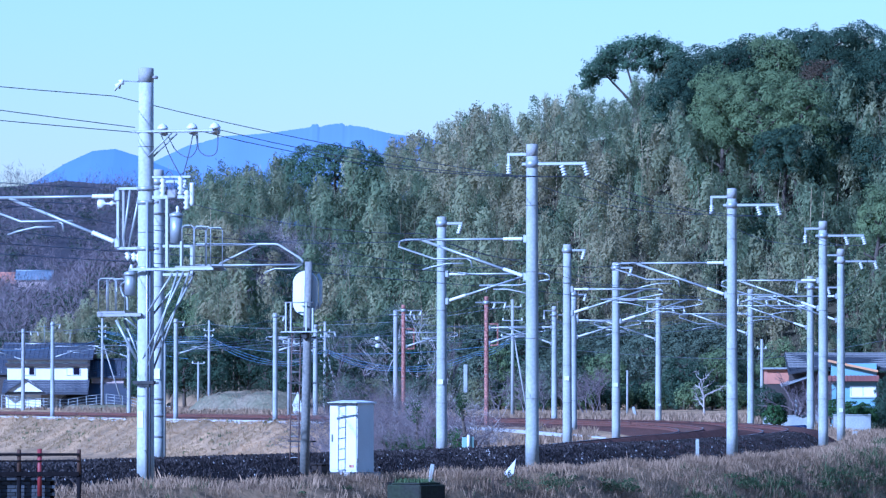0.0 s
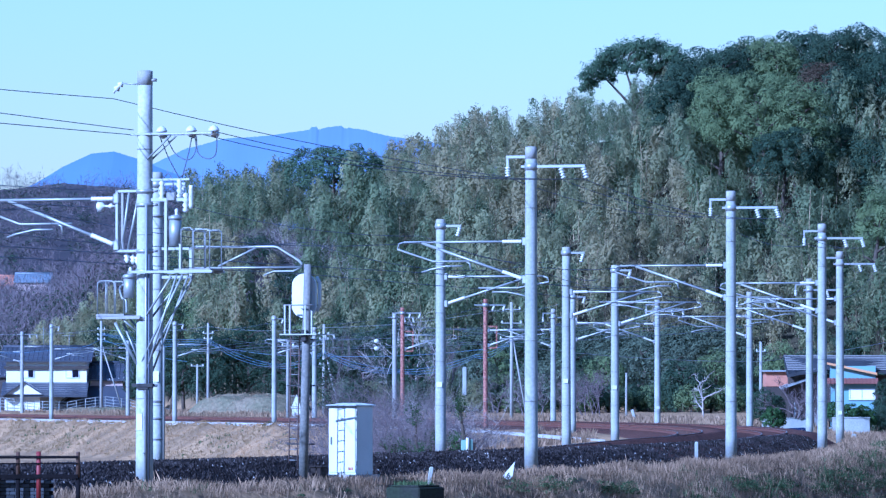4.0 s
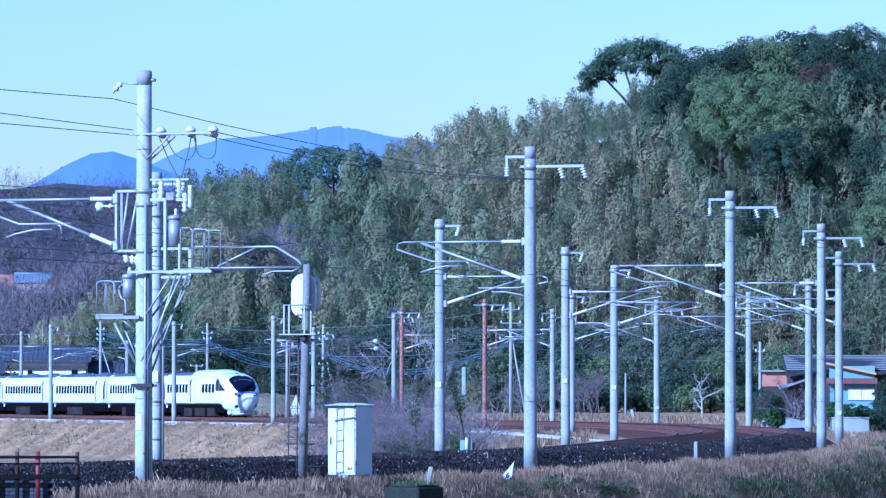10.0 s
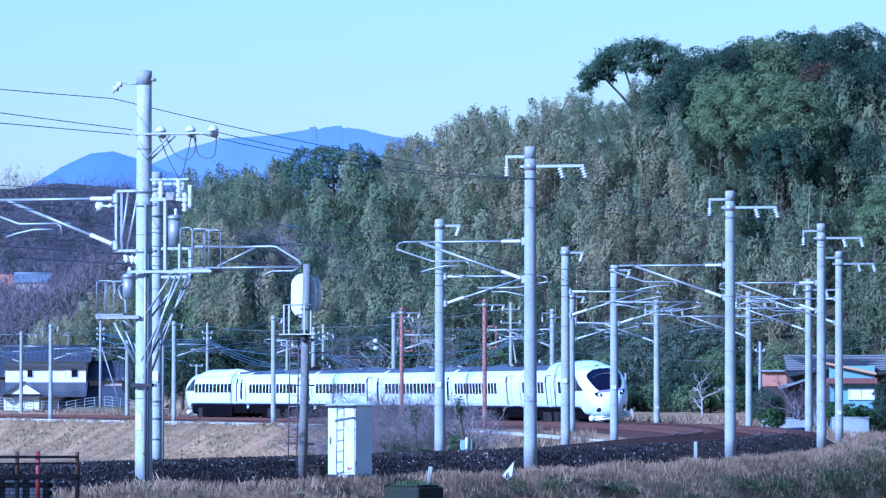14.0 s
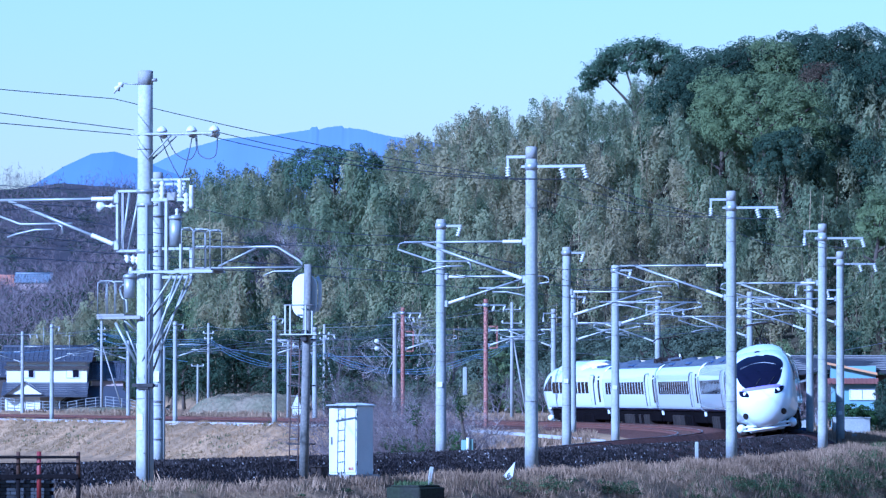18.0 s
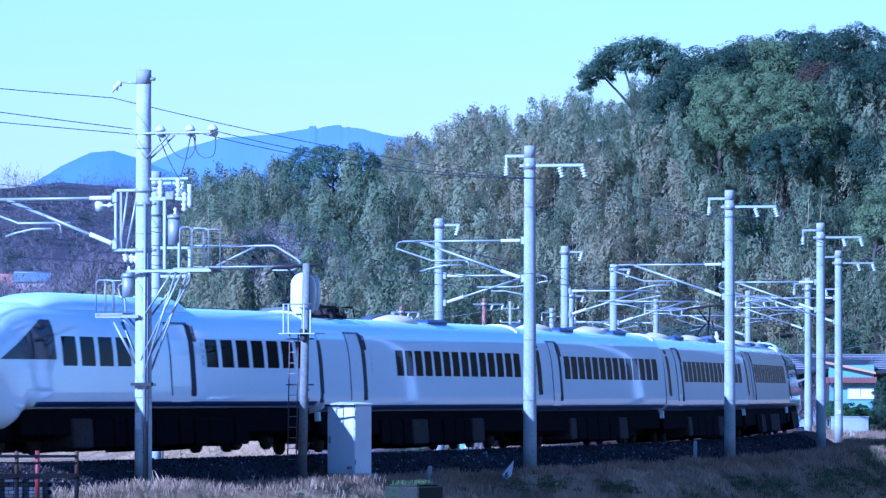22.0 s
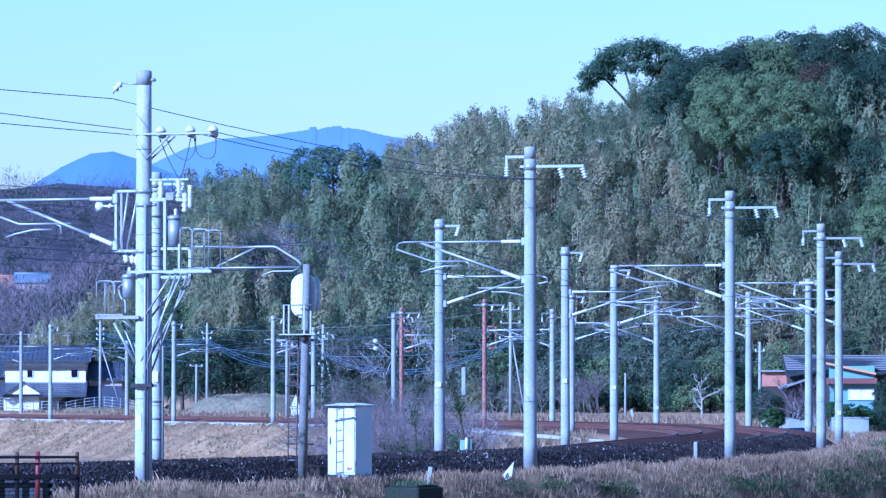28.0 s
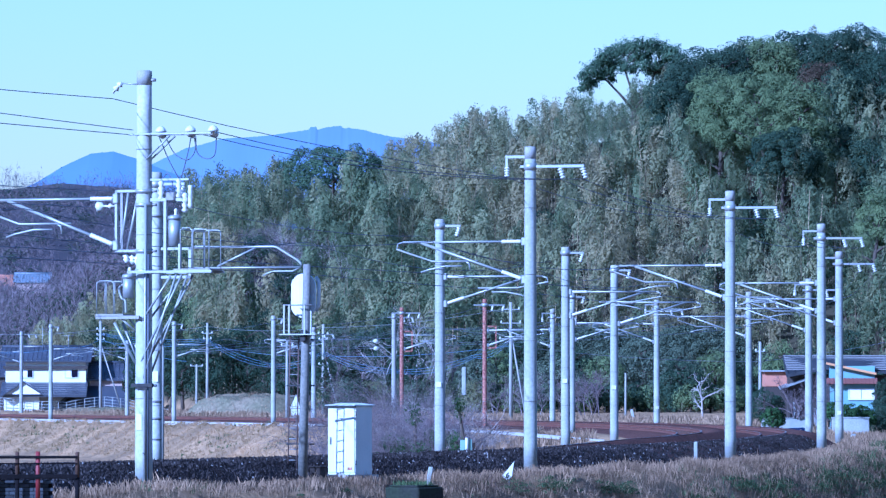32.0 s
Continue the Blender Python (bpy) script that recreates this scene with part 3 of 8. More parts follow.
def coach(name, length, cab, plan, label, panto=None):
    """A coach whose middle is its origin; its front end looks along x. plan: windows and doors, in metres behind the front."""
    car = thing(name, label, "train car", group="coaches of the express train")
    half = length / 2
    g = Geo()
    rings = []
    if cab:
        us = [0.0, 0.01, 0.03, 0.06, 0.12, 0.22, 0.36, 0.5, 0.65, 0.8, 0.95, 1.1, 1.3, 1.5, 1.7, 1.9, 2.1, 2.3, 2.5, 2.7, 2.9, 3.1, 3.4, 3.7, 4.2, 5.0, 6.0, 7.5, 9.0, 11.0, 14.0, length - 0.5, length - 0.105, length - 0.1]
        for u in us:
            rings.append([(half - u, y, z) for y, z in section(max(u, 0.002), 56)])
    else:
        for u in (0.10, 0.105, 0.2, 5, 10, 15, length - 0.2, length - 0.105, length - 0.10):
            rings.append([(half - u, y, z) for y, z in section(u, nose=False)])
    body = part("body", g.rings(rings), M_TRAIN, car, "glossy white body shell")
    # navy band along the foot of the body
    for side in (-1, 1):
        b = Geo()
        side_plate(b, -half + 0.3, half - (3.6 if cab else 0.3), 0.97, 1.13, side, 0.006, 3)
        part("stripe", b, M_TRAIN_BLUE, body, "thin navy stripe")
    sill = 1.98 if cab else 1.93
    for side in (-1, 1):
        for x0, x1, n in plan["windows"]:
            w = (x1 - x0) / n
            for i in range(n):
                b = Geo()
                a = half - x0 - w * i - 0.1
                side_plate(b, a - w + 0.26, a, sill, sill + 0.70, side, 0.006, 4)
                part("window", b, M_WINDOW, body)
        for x0, x1 in plan["slits"]:
            b = Geo()
            side_plate(b, half - x1, half - x0, 1.45, 3.0, side, 0.006, 5)
            part("end_window", b, M_WINDOW, body)
        for x0, x1 in plan["doors"]:
            b = Geo()
            side_plate(b, half - x1, half - x0, 1.12, 3.02, side, 0.012, 5)
            d = part("door", b, M_TRAIN, body, "white plug door")
            # the wide rear strip paints the shade of the recessed door reveal
            for a, w in ((x0 - 0.04, 0.04), (x1, 0.32)):
                b = Geo()
                side_plate(b, half - a - w, half - a, 1.02, 3.05, side, 0.018, 7)
                part("door_edge", b, M_GREY_DOOR if w < 0.1 else M_BELLOWS, d, "dark door edge, the wide one painted for the shaded reveal")
            b = Geo()
            side_plate(b, half - x1 - 0.2, half - x0 + 0.05, 3.06, 3.10, side, 0.03, 2)
            part("rain_gutter", b, M_GREY_DOOR, d)
            b = Geo()
            side_plate(b, half - x1 + 0.05, half - x0 - 0.1, 0.80, 0.86, side, 0.05, 2)
            part("door_step", b, M_MARK, d, "pale step under the door")
            for j in range(4):
                b = Geo()
                side_plate(b, half - x1 - 1.0, half - x1 - 0.86 + 0.05 * (j % 2), 2.02 + 0.16 * j, 2.12 + 0.16 * j, side, 0.005, 1)
                part("marking", b, M_MARK, body, "small grey marking beside the door")
            b = Geo()
            side_plate(b, half - x1 - 0.55, half - x1 - 0.25, 2.62, 3.02, side, 0.006, 3)
            part("destination_display", b, M_GLASS_DARK, body)
    # roof units with dark louvred sides
    for c in plan["units"]:
        x = half - c
        rs = []
        for i in range(9):
            t = i / 8
            bulge = math.sin(math.pi * (0.12 + 0.76 * t)) ** 0.6
            rs.append([(x - 1.5 + 3.0 * t, math.cos(a) * 0.98 * bulge, 3.40 + 0.36 * bulge * math.sin(a)) for a in [math.pi * k / 10 for k in range(11)]])
        unit = part("air_conditioner", Geo().rings(rs), M_ROOF_UNIT, car, "cream rounded roof unit")
        shell = [[(px_, y * 1.015, 3.40 + (z - 3.40) * 1.03) for px_, y, z in r[4:]] for r in rs]
        part("grille", Geo().rings([r + [(q[0], q[1] * 0.9, q[2] - 0.06) for q in reversed(r)] for r in shell]), M_ROOF_GREY, unit, "dark grille on one flank of the unit")
        part("roof_louvre", Geo().box(x - 3.3, x - 1.45, -0.98, 0.98, 3.42, 3.58, chamfer=0.06), M_ROOF_DARK, car, "dark blue roof panel")
    # recessed bellows behind each coach, a hanging fairing on its lower edge and a proud white roof collar
    if "rear" not in label:
        part("bellows", Geo().rings([[(x, y, z) for y, z in section(9, nose=False, zoom=0.94)] for x in (-half - 0.16, -half + 0.16)]), M_BELLOWS, car, "dark rubber bellows")
    part("gangway", Geo().box(-half - 0.12, -half + 0.3, -1.0, 1.0, 1.0, 3.2, chamfer=0.1), M_BELLOWS, car)
    if not cab or "rear" in label:
        x0 = half - 0.22 if not cab else -half + 0.10
        for side in (-1, 1):
            b = Geo()
            side_plate(b, x0, x0 + 0.12, 0.93, 1.7, side, 0.012, 6)
            part("end_fairing", b.box(x0, x0 + 0.12, min(side * 1.15, side * 1.3), max(side * 1.15, side * 1.3), 0.72, 0.97, chamfer=0.02), M_TRAIN, car, "white fairing over the gangway")
            b = Geo()
            side_plate(b, x0 - 0.22 if cab else x0 + 0.04, x0 + 0.02 if cab else x0 + 0.30, 1.2, 2.85, side, 0.014, 6)
            part("end_gap", b, M_BELLOWS, car, "dark gap at the end of the coach")
    if "rear" not in label:
        # whiter than the body, so the sunlit patch is partly in the colour
        ring = [(y, z) for y, z in section(9, 80, nose=False, zoom=1.015) if z > 3.27]
        ring.sort()
        band = [(y, z) for y, z in ring] + [(y * 0.97, z - 0.1) for y, z in reversed(ring)]
        part("roof_collar", Geo().rings([[(x, y, z) for y, z in band] for x in (-half + 0.10, -half + 0.42)], smooth=False), M_COLLAR, car, "white roof collar over the gangway")
    part("roof_cover", Geo().rings([[(x, -0.15, 3.56), (x, -0.7, 3.51), (x, -1.0, 3.38), (x, -1.12, 3.27), (x, -1.05, 3.40), (x, -0.72, 3.575), (x, -0.15, 3.64)] for x in (-half + 0.6, half - (13.2 if cab else 0.6))], smooth=False), M_ROOF_GREY, car, "dark grey roof walkway")
    # underframe
    u = Geo().box(-half + 0.4, half - (3.1 if cab else 0.4), -1.22, 1.22, 0.34, 0.98, chamfer=0.04)
    under = part("underframe", u, M_UNDER, car)
    rnd = random.Random(int(length * 10) + len(plan["windows"]) + int(plan["seed"]))
    x = -half + 4.9
    while x < half - (6.6 if cab else 6.0):
        w = rnd.uniform(0.6, 1.7)
        for side in (-1, 1):
            z0 = rnd.uniform(0.02, 0.08)
            part("equipment_box", Geo().box(x, x + w, min(side * 0.35, side * 1.3), max(side * 0.35, side * 1.3), z0, 0.74, chamfer=0.04), rnd.choice([M_UNDER, M_UNDER, M_UNDER_GREY]), under)
        x += w + rnd.uniform(0.04, 0.16)
    for bx in (-half + 3.1, half - (4.0 if cab else 3.1)):
        bogie(bx, car)
    if cab:
        # windscreen, lamps and skirt of the driving end
        g = Geo()
        nose_plate(g, 0, 2.66, 0.98, 0.70, half, 4.4, 56, 12, 0.015, lambda y, z: (y * (1.0 + 0.18 * (z - 2.66) / 0.70), z - 0.26 * (y / 1.0) ** 2 * max(0.0, (z - 2.2) / 1.0)))
        ws = part("windscreen", g, M_GLASS_DARK, body, "wide black wrap-around windscreen")
        # pale arc on the glass: a highlight put in as a thin tube
        g = Geo()
        pts = [(half - nose_depth(y, z) + 0.03, y, z) for y, z in [(-0.75 + 1.5 * i / 14, 3.02 - 0.16 * (abs(i - 7) / 7) ** 2) for i in range(15)]]
        part("windscreen_highlight_trim", g.tube(pts, 0.012, 5), M_GALV, ws)
        for y0 in (-0.25, 0.35):
            pts = [(half - nose_depth(y, z) + 0.04, y, z) for y, z in [(y0 + 0.28 * i / 5, 2.06 + 0.3 * i / 5) for i in range(6)]]
            part("wiper", Geo().tube(pts, 0.018, 5), M_BLACK, ws)
        g = Geo()
        nose_plate(g, 0, 1.97, 0.84, 0.07, half, 3.5, 36, 4, 0.022)
        part("lilac_panel", g, M_LILAC, body, "lilac band under the windscreen")
        for side in (-1, 1):
            g = Geo()
            nose_plate(g, side * 0.76, 1.80, 0.20, 0.13, half, 3.6, 24, 4, 0.014, lambda y, z: (y + 0.25 * side * (z - 1.80), z + 0.22 * (abs(y) - 0.76)))
            hl = part("headlight", g, M_GLASS_DARK, body, "round headlamp in a black housing")
            g = Geo()
            g.ball((half - nose_depth(side * 0.71, 1.80) - 0.02, side * 0.71, 1.80), 0.06, 0.09, 0.09, 14, 8)
            part("lamp", g, M_LAMP_GLASS, hl, "clear lamp lens")
            g = Geo()
            nose_plate(g, side * 0.82, 0.88, 0.12, 0.13, half, 2, 20, 3, 0.012)
            part("jack_opening", g, M_BLACK, body, "round dark opening")
            # cab side window, long and pointed forwards
            g = Geo()
            rows = []
            for i in range(6):
                z = 2.12 + 0.95 * i / 5
                rows.append([(half - 1.75 - 2.5 * i / 5, z), (half - 4.8, z)])
            def skin(x, z):
                w, zc, up, dn, n1, n2 = nose_shape(half - x)
                return side * (nose_width(half - x, z) * max(0, 1 - min(1, abs(z - zc) / up) ** n1) ** (1 / n1) + 0.012)
            vs = [[(x0 + (x1 - x0) * j / 6, skin(x0 + (x1 - x0) * j / 6, z), z) for j in range(7)] for (x0, z), (x1, _) in rows]
            g.rings(vs, close=False, cap=False)
            part("cab_window", g, M_GLASS_DARK, body)
            pts = [(half - 3.55, skin(half - 3.55, z) + side * 0.006, z) for z in (2.12, 2.3, 2.5, 2.7, 2.78)]
            part("window_pillar", Geo().tube(pts, 0.03, 6), M_GREY_DOOR, body)
            g = Geo().ball((half - 1.55, side * 1.10, 0.38), 0.28, 0.20, 0.20, 14, 10)
            part("skirt_bulge", g, M_TRAIN, car)
            part("step_pod", Geo().ball((half - 2.7, side * 1.28, 1.05), 0.5, 0.16, 0.17, 10, 6), M_TRAIN, car)
        # bumper bar and snow plough
        for z in (0.28, 0.43):
            pts = [(half - 0.62 - 0.55 * (abs(y) / 1.0) ** 2, y, z) for y in [-1.0 + 0.2 * i for i in range(11)]]
            part("bumper_bar", Geo().tube(pts, 0.045, 8), M_TRAIN, car, "white tubular bumper bar")
        rs = []
        for z, back, w in ((0.16, 1.0, 0.72), (0.30, 0.88, 0.82), (0.52, 0.90, 0.86)):
            rs.append([(half - back - 0.6 * (abs(y) / 1.0) ** 2, y * w, z) for y in [-1 + 0.2 * i for i in range(11)]] + [(half - back - 1.3, y * w, z) for y in (1.0, 0.0, -1.0)])
        part("snow_plough", Geo().rings(rs, smooth=False), M_TRAIN, car)
        # raised roof fairing behind the cab
        rs = []
        for i in range(14):
            t = i / 13
            k = min(1, t / 0.25) ** 0.7 * min(1, (1 - t) / 0.06 + 0.3)
            rs.append([(half - 3.6 - 10.8 * t, math.cos(a) * 1.12, 3.22 + 0.62 * k * math.sin(a) ** 0.7) for a in [math.pi * j / 12 for j in range(13)]])
        part("roof_fairing", Geo().rings(rs), M_TRAIN, car, "raised white roof fairing behind the cab")
        part("roof_lamp", Geo().box(half - nose_depth(0, 3.48) - 0.10, half - nose_depth(0, 3.48) + 0.02, -0.12, 0.12, 3.43, 3.53, chamfer=0.02), M_GLASS_DARK, body)
    if panto is not None:
        pantograph(half - panto, car)
    for ob in car.children_recursive:
        ob.data.transform(Matrix.Diagonal((1, 1, 1.028, 1)))
    return car


MID = dict(windows=[(4.7, 19.5, 14)], doors=[(3.0, 3.95)], slits=[(0.9, 1.45)], units=[5.4, 13.6], seed=3)
coaches = []
coaches.append((coach("train_car", 21.8, True, dict(windows=[(5.1, 9.4, 4), (13.9, 21.1, 7)], doors=[(11.7, 12.9)], slits=[], units=[], seed=1),
                      "glossy white express driving car with rounded nose"), 10.9, False))
second = coach("train_car", 20.6, False, dict(windows=[(6.8, 19.6, 14)], doors=[(2.6, 3.7)], slits=[], units=[10.4], seed=2), "glossy white express coach with a roof current collector", 3.0)
coaches.append((second, 21.8 + 10.3, False))
third = coach("train_car", 20.6, False, MID, "glossy white express coach with dark windows")
coaches.append((third, 42.4 + 10.3, False))
coaches.append((copy_thing(third, Matrix()), 63.0 + 10.3, False))
coaches.append((coach("train_car", 20.6, False, dict(MID, units=[9.2, 15.8], seed=4), "glossy white express coach with a roof current collector", 3.0), 83.6 + 10.3, False))
coaches.append((coach("train_car", 21.4, True, dict(windows=[(4.9, 16.9, 10)], doors=[(17.4, 18.3)], slits=[(19.7, 20.3)], units=[16.4], seed=6),
                      "glossy white express driving car at the rear"), 104.2 + 10.7, True))
SPEED, S_NOSE = 27.281, 299.6 - 27.281 * 17.5


def motions():
    """The train runs through at an even speed."""
    for car, behind, backwards in coaches:
        rows = []
        for i in range(65):
            t = i * 0.5
            mid = S_NOSE + SPEED * t - behind
            a, b = P(mid + 7.2, 0), P(mid - 7.2, 0)
            d = a - b
            yaw = math.atan2(d.y, d.x)
            # the bodies tilt into the long curve beyond the lean of the track, and come upright again after it
            lean = cant(mid) * (1.6 - 0.85 * ramp(mid, 300, 385))
            m = Matrix.Translation((a + b) / 2 + Vector((0, 0, rise(mid) - DROP))) @ Matrix.Rotation(yaw, 4, "Z")
            m = m @ Matrix.Translation((0, -0.57, 0)) @ Matrix.Rotation(lean, 4, "X") @ Matrix.Translation((0, 0.57, 0))
            if backwards:
                m = m @ Matrix.Rotation(math.pi, 4, "Z")
            rows.append((t, m))
        walk(car, rows)


# ---- masts of the overhead line ----
def insulator_string(g, top, drop, tilt=0.0):
    """A hanging string of porcelain discs."""
    pts, rad = [], []
    n = 4
    for i in range(n):
        for f, r in ((0.0, 0.03), (0.35, 0.085), (0.6, 0.085), (0.9, 0.03)):
            k = (i + f) / n
            pts.append((top[0], top[1] + tilt * k, top[2] - drop * k))
            rad.append(r)
    return g.tube(pts, rad, 8)


def mast(at, height, base=-0.7, r0=0.20, r1=0.165, material_of=None, label="tall grey concrete overhead-line mast", name="catenary_mast", bands=True, plate=0.0, face=-1):
    """A round spun-concrete mast; its local y looks across the line, towards the track."""
    m = thing(name, label, "mast", at, group="masts along the railway")
    mat = material_of or M_CONCRETE
    g = Geo()
    n = 10
    g.tube([(0, 0, base + (height - base) * i / n) for i in range(n + 1)], [r0 + (r1 - r0) * i / n for i in range(n + 1)], 20)
    shaft = part("shaft", g, mat, m)
    part("cap", Geo().tube([(0, 0, height - 0.32), (0, 0, height + 0.02), (0, 0, height + 0.04)], [r1 + 0.006, r1 + 0.006, r1 * 0.7], 20), M_CONCRETE_OLD if mat in (M_CONCRETE, M_CONCRETE_PALE) else mat, m, "darker cap of the mast")
    if bands:
        for z in (height * 0.16, height * 0.36, height * 0.58, height * 0.8):
            r = r0 + (r1 - r0) * (z - base) / (height - base)
            part("band", Geo().tube([(0, 0, z), (0, 0, z + 0.022)], r + 0.008, 20), M_GALV_DARK, m)
    if plate:
        z = plate
        part("number_plate", Geo().box(face * 0.205 - 0.01, face * 0.205 + 0.01, -0.09, 0.09, z, z + 0.17), M_WHITE, m, "small white plate")
    return m


def feeder_arm(m, z, left, right, hang=2, drop=0.32):
    """A cross arm near the top with hanging insulators; lengths towards the track and away from it."""
    a = part("cross_arm", Geo().box(-0.05, 0.05, -left, right, z - 0.045, z + 0.045, chamfer=0.01), M_GALV, m)
    part("arm_clamp", Geo().tube([(0, 0, z - 0.1), (0, 0, z + 0.1)], 0.195, 16), M_GALV, m)
    spots = [right - 0.06, right - 0.75][:hang] if right > left else [-left + 0.06, -left + 0.75][:hang]
    for y in spots:
        if abs(y) > 0.3:
            part("insulator", insulator_string(Geo(), (0, y, z - 0.05), drop, -0.1), M_PORCELAIN, a, "string of white porcelain discs")
    return a


def cantilever(m, tie_z=6.15, foot_z=5.05, reach=3.9, off=0.0):
    """The hinged bracket of tubes that holds the wires over the track (local +y)."""
    c = part("bracket", Geo().tube([(0, 0.2 + off, tie_z), (0, reach, tie_z)], 0.035, 8), M_GALV, m, "galvanised tubular bracket")
    part("bracket_insulator", Geo().tube([(0, 0.28 + off + 0.045 * i, tie_z) for i in range(14)], [0.045, 0.062] * 7, 10), M_PORCELAIN, c)
    part("strut", Geo().tube([(0, 0.2 + off, foot_z), (0, reach * 0.86, tie_z - 0.02)], 0.04, 8), M_GALV, c)
    k = (tie_z - foot_z) / (reach * 0.86 - 0.2 - off)
    part("strut_insulator", Geo().tube([(0, 0.28 + off + 0.045 * i, foot_z + k * (0.08 + 0.045 * i)) for i in range(14)], [0.05, 0.065] * 7, 10), M_PORCELAIN, c)
    zr = foot_z + 0.55
    pts = [(0, reach, tie_z), (0, reach + 0.16, tie_z - 0.05), (0, reach + 0.2, tie_z - 0.2), (0, reach - 0.9, zr - 0.0), (0, reach - 1.1, zr), (0, reach - 2.3, zr)]
    part("registration_tube", Geo().tube(pts, 0.03, 8), M_GALV, c)
    yb = reach - 1.9
    arm = [(0, yb, zr), (0, yb - 0.12, zr - 0.06), (0, yb - 0.16, zr - 0.25), (0, yb + 0.1, zr - 0.14), (0, yb + 0.6, zr - 0.14), (0, yb + 1.1, zr - 0.24), (0, yb + 1.35, zr - 0.32)]
    part("steady_arm", Geo().tube(arm[:3], 0.025, 6).tube(arm[3:], 0.028, 6), M_GALV, c)
    for z in (tie_z, foot_z):
        part("hinge", Geo().box(-0.08, 0.08, 0.12 + off, 0.26 + off, z - 0.12, z + 0.12, chamfer=0.02), M_GALV, m)
    return c


def side_mast(s, near, height, arms=True, feeder=True, **kw):
    """A mast beside the line, on the near side or the far side of both tracks."""
    lat = 3.1 if near else -7.0
    m = mast(along(s, lat, 0, math.pi if near else 0.0), height, face=-1 if near else 1, **kw)
    if feeder:
        if near:
            feeder_arm(m, height - 0.55, 1.65, 0.3)
            a = part("top_arm", Geo().box(-0.04, 0.04, 0.1, 0.75, height - 0.3, height - 0.22).box(-0.03, 0.03, 0.68, 0.75, height - 0.62, height - 0.22), M_GALV, m)
            part("insulator", insulator_string(Geo(), (0, 0.71, height - 0.55), 0.3), M_PORCELAIN, a)
        else:
            feeder_arm(m, height - 0.2, 0.2, 0.75, 1)
    if arms:
        cantilever(m, *((6.12, 5.0, 3.9) if near else (5.75, 4.8, 3.65)))
    return m


NEAR = [(416.5, 9.42), (386.6, 8.87), (356.4, 8.67), (326.5, 8.46), (290.4, 8.3), (262.7, 7.62), (234.0, 7.49), (202.2, 7.59), (171.7, 7.5), (127.4, 7.83), (103.9, 7.08), (41.8, 6.6), (0.0, 7.9)]
FAR = [(391.0, 8.07), (357.4, 7.72), (328.5, 7.51), (303.3, 7.37), (233.6, 7.42), (197.3, 7.7), (169.7, 7.6), (130.0, 7.59), (98.2, 7.57), (54.3, 7.89)]
masts_near, masts_far = [], []
for i, (s, top) in enumerate(NEAR):
    if i == 0:
        m = mast(along(s - 1.07, 2.6, -0.014, math.pi) @ Matrix.Scale(1.009, 4), top, plate=0.0, r0=0.215, r1=0.18, material_of=M_CONCRETE_PALE, label="tall concrete mast carrying switchgear, platforms and brackets")
    elif i in (9, 11, 12):
        m = mast(along(s, 3.1, 0, math.pi), top, r0=0.19, r1=0.16, plate=0.0, material_of=M_CONCRETE_OLD, label="weathered grey concrete mast beside the far track")
        a = feeder_arm(m, top - 0.25, 1.5, 0.5)
        if i != 9:
            cantilever(m, 5.95, 4.95, 3.8)
    else:
        m = side_mast(s, True, top, plate={4: 0.72, 7: 0.78}.get(i, 0.0))
        if i in (4, 6):
            m.children[0].data.materials[0] = M_CONCRETE_OLD
    masts_near.append(m)
for i, (s, top) in enumerate(FAR):
    if i == 0:
        m = mast(along(s, -7.0), top, material_of=M_CONCRETE_PALE, label="concrete mast with an outrigger bracket over the track")
    elif i in (5, 6):
        m = mast(along(s, -7.0), top, r0=0.145, r1=0.135, material_of=M_RUST, plate=0.0, label="rusty red steel mast with flaking paint")
        feeder_arm(m, top - 0.35, 0.7, 1.3)
        cantilever(m, 5.75, 4.8, 3.6)
        fr = part("side_frame", Geo().box(-0.04, 0.04, 0.2, 0.75, 5.95, 6.05).box(-0.04, 0.04, 0.2, 0.75, 4.6, 4.7).box(-0.04, 0.04, 0.68, 0.76, 4.6, 6.05), M_RUST, m)
    else:
        m = side_mast(s, False, top, plate={1: 1.9, 2: 2.1, 3: 1.88}.get(i, 0.0), r0=0.19, r1=0.16)
    masts_far.append(m)


# ---- wires ----
def wire(name, pts, r, mat, label, sag=0.3, steps=8):
    """One wire hung from point to point."""
    w = []
    for a, b in zip(pts[:-1], pts[1:]):
        for i in range(steps):
            t = i / steps
            w.append(Vector(a).lerp(Vector(b), t) - Vector((0, 0, sag * 4 * t * (1 - t))))
    w.append(Vector(pts[-1]))
    return tagged(part(name, Geo().tube(w, r, 4, False), mat), label, "overhead wire", group="overhead wires")


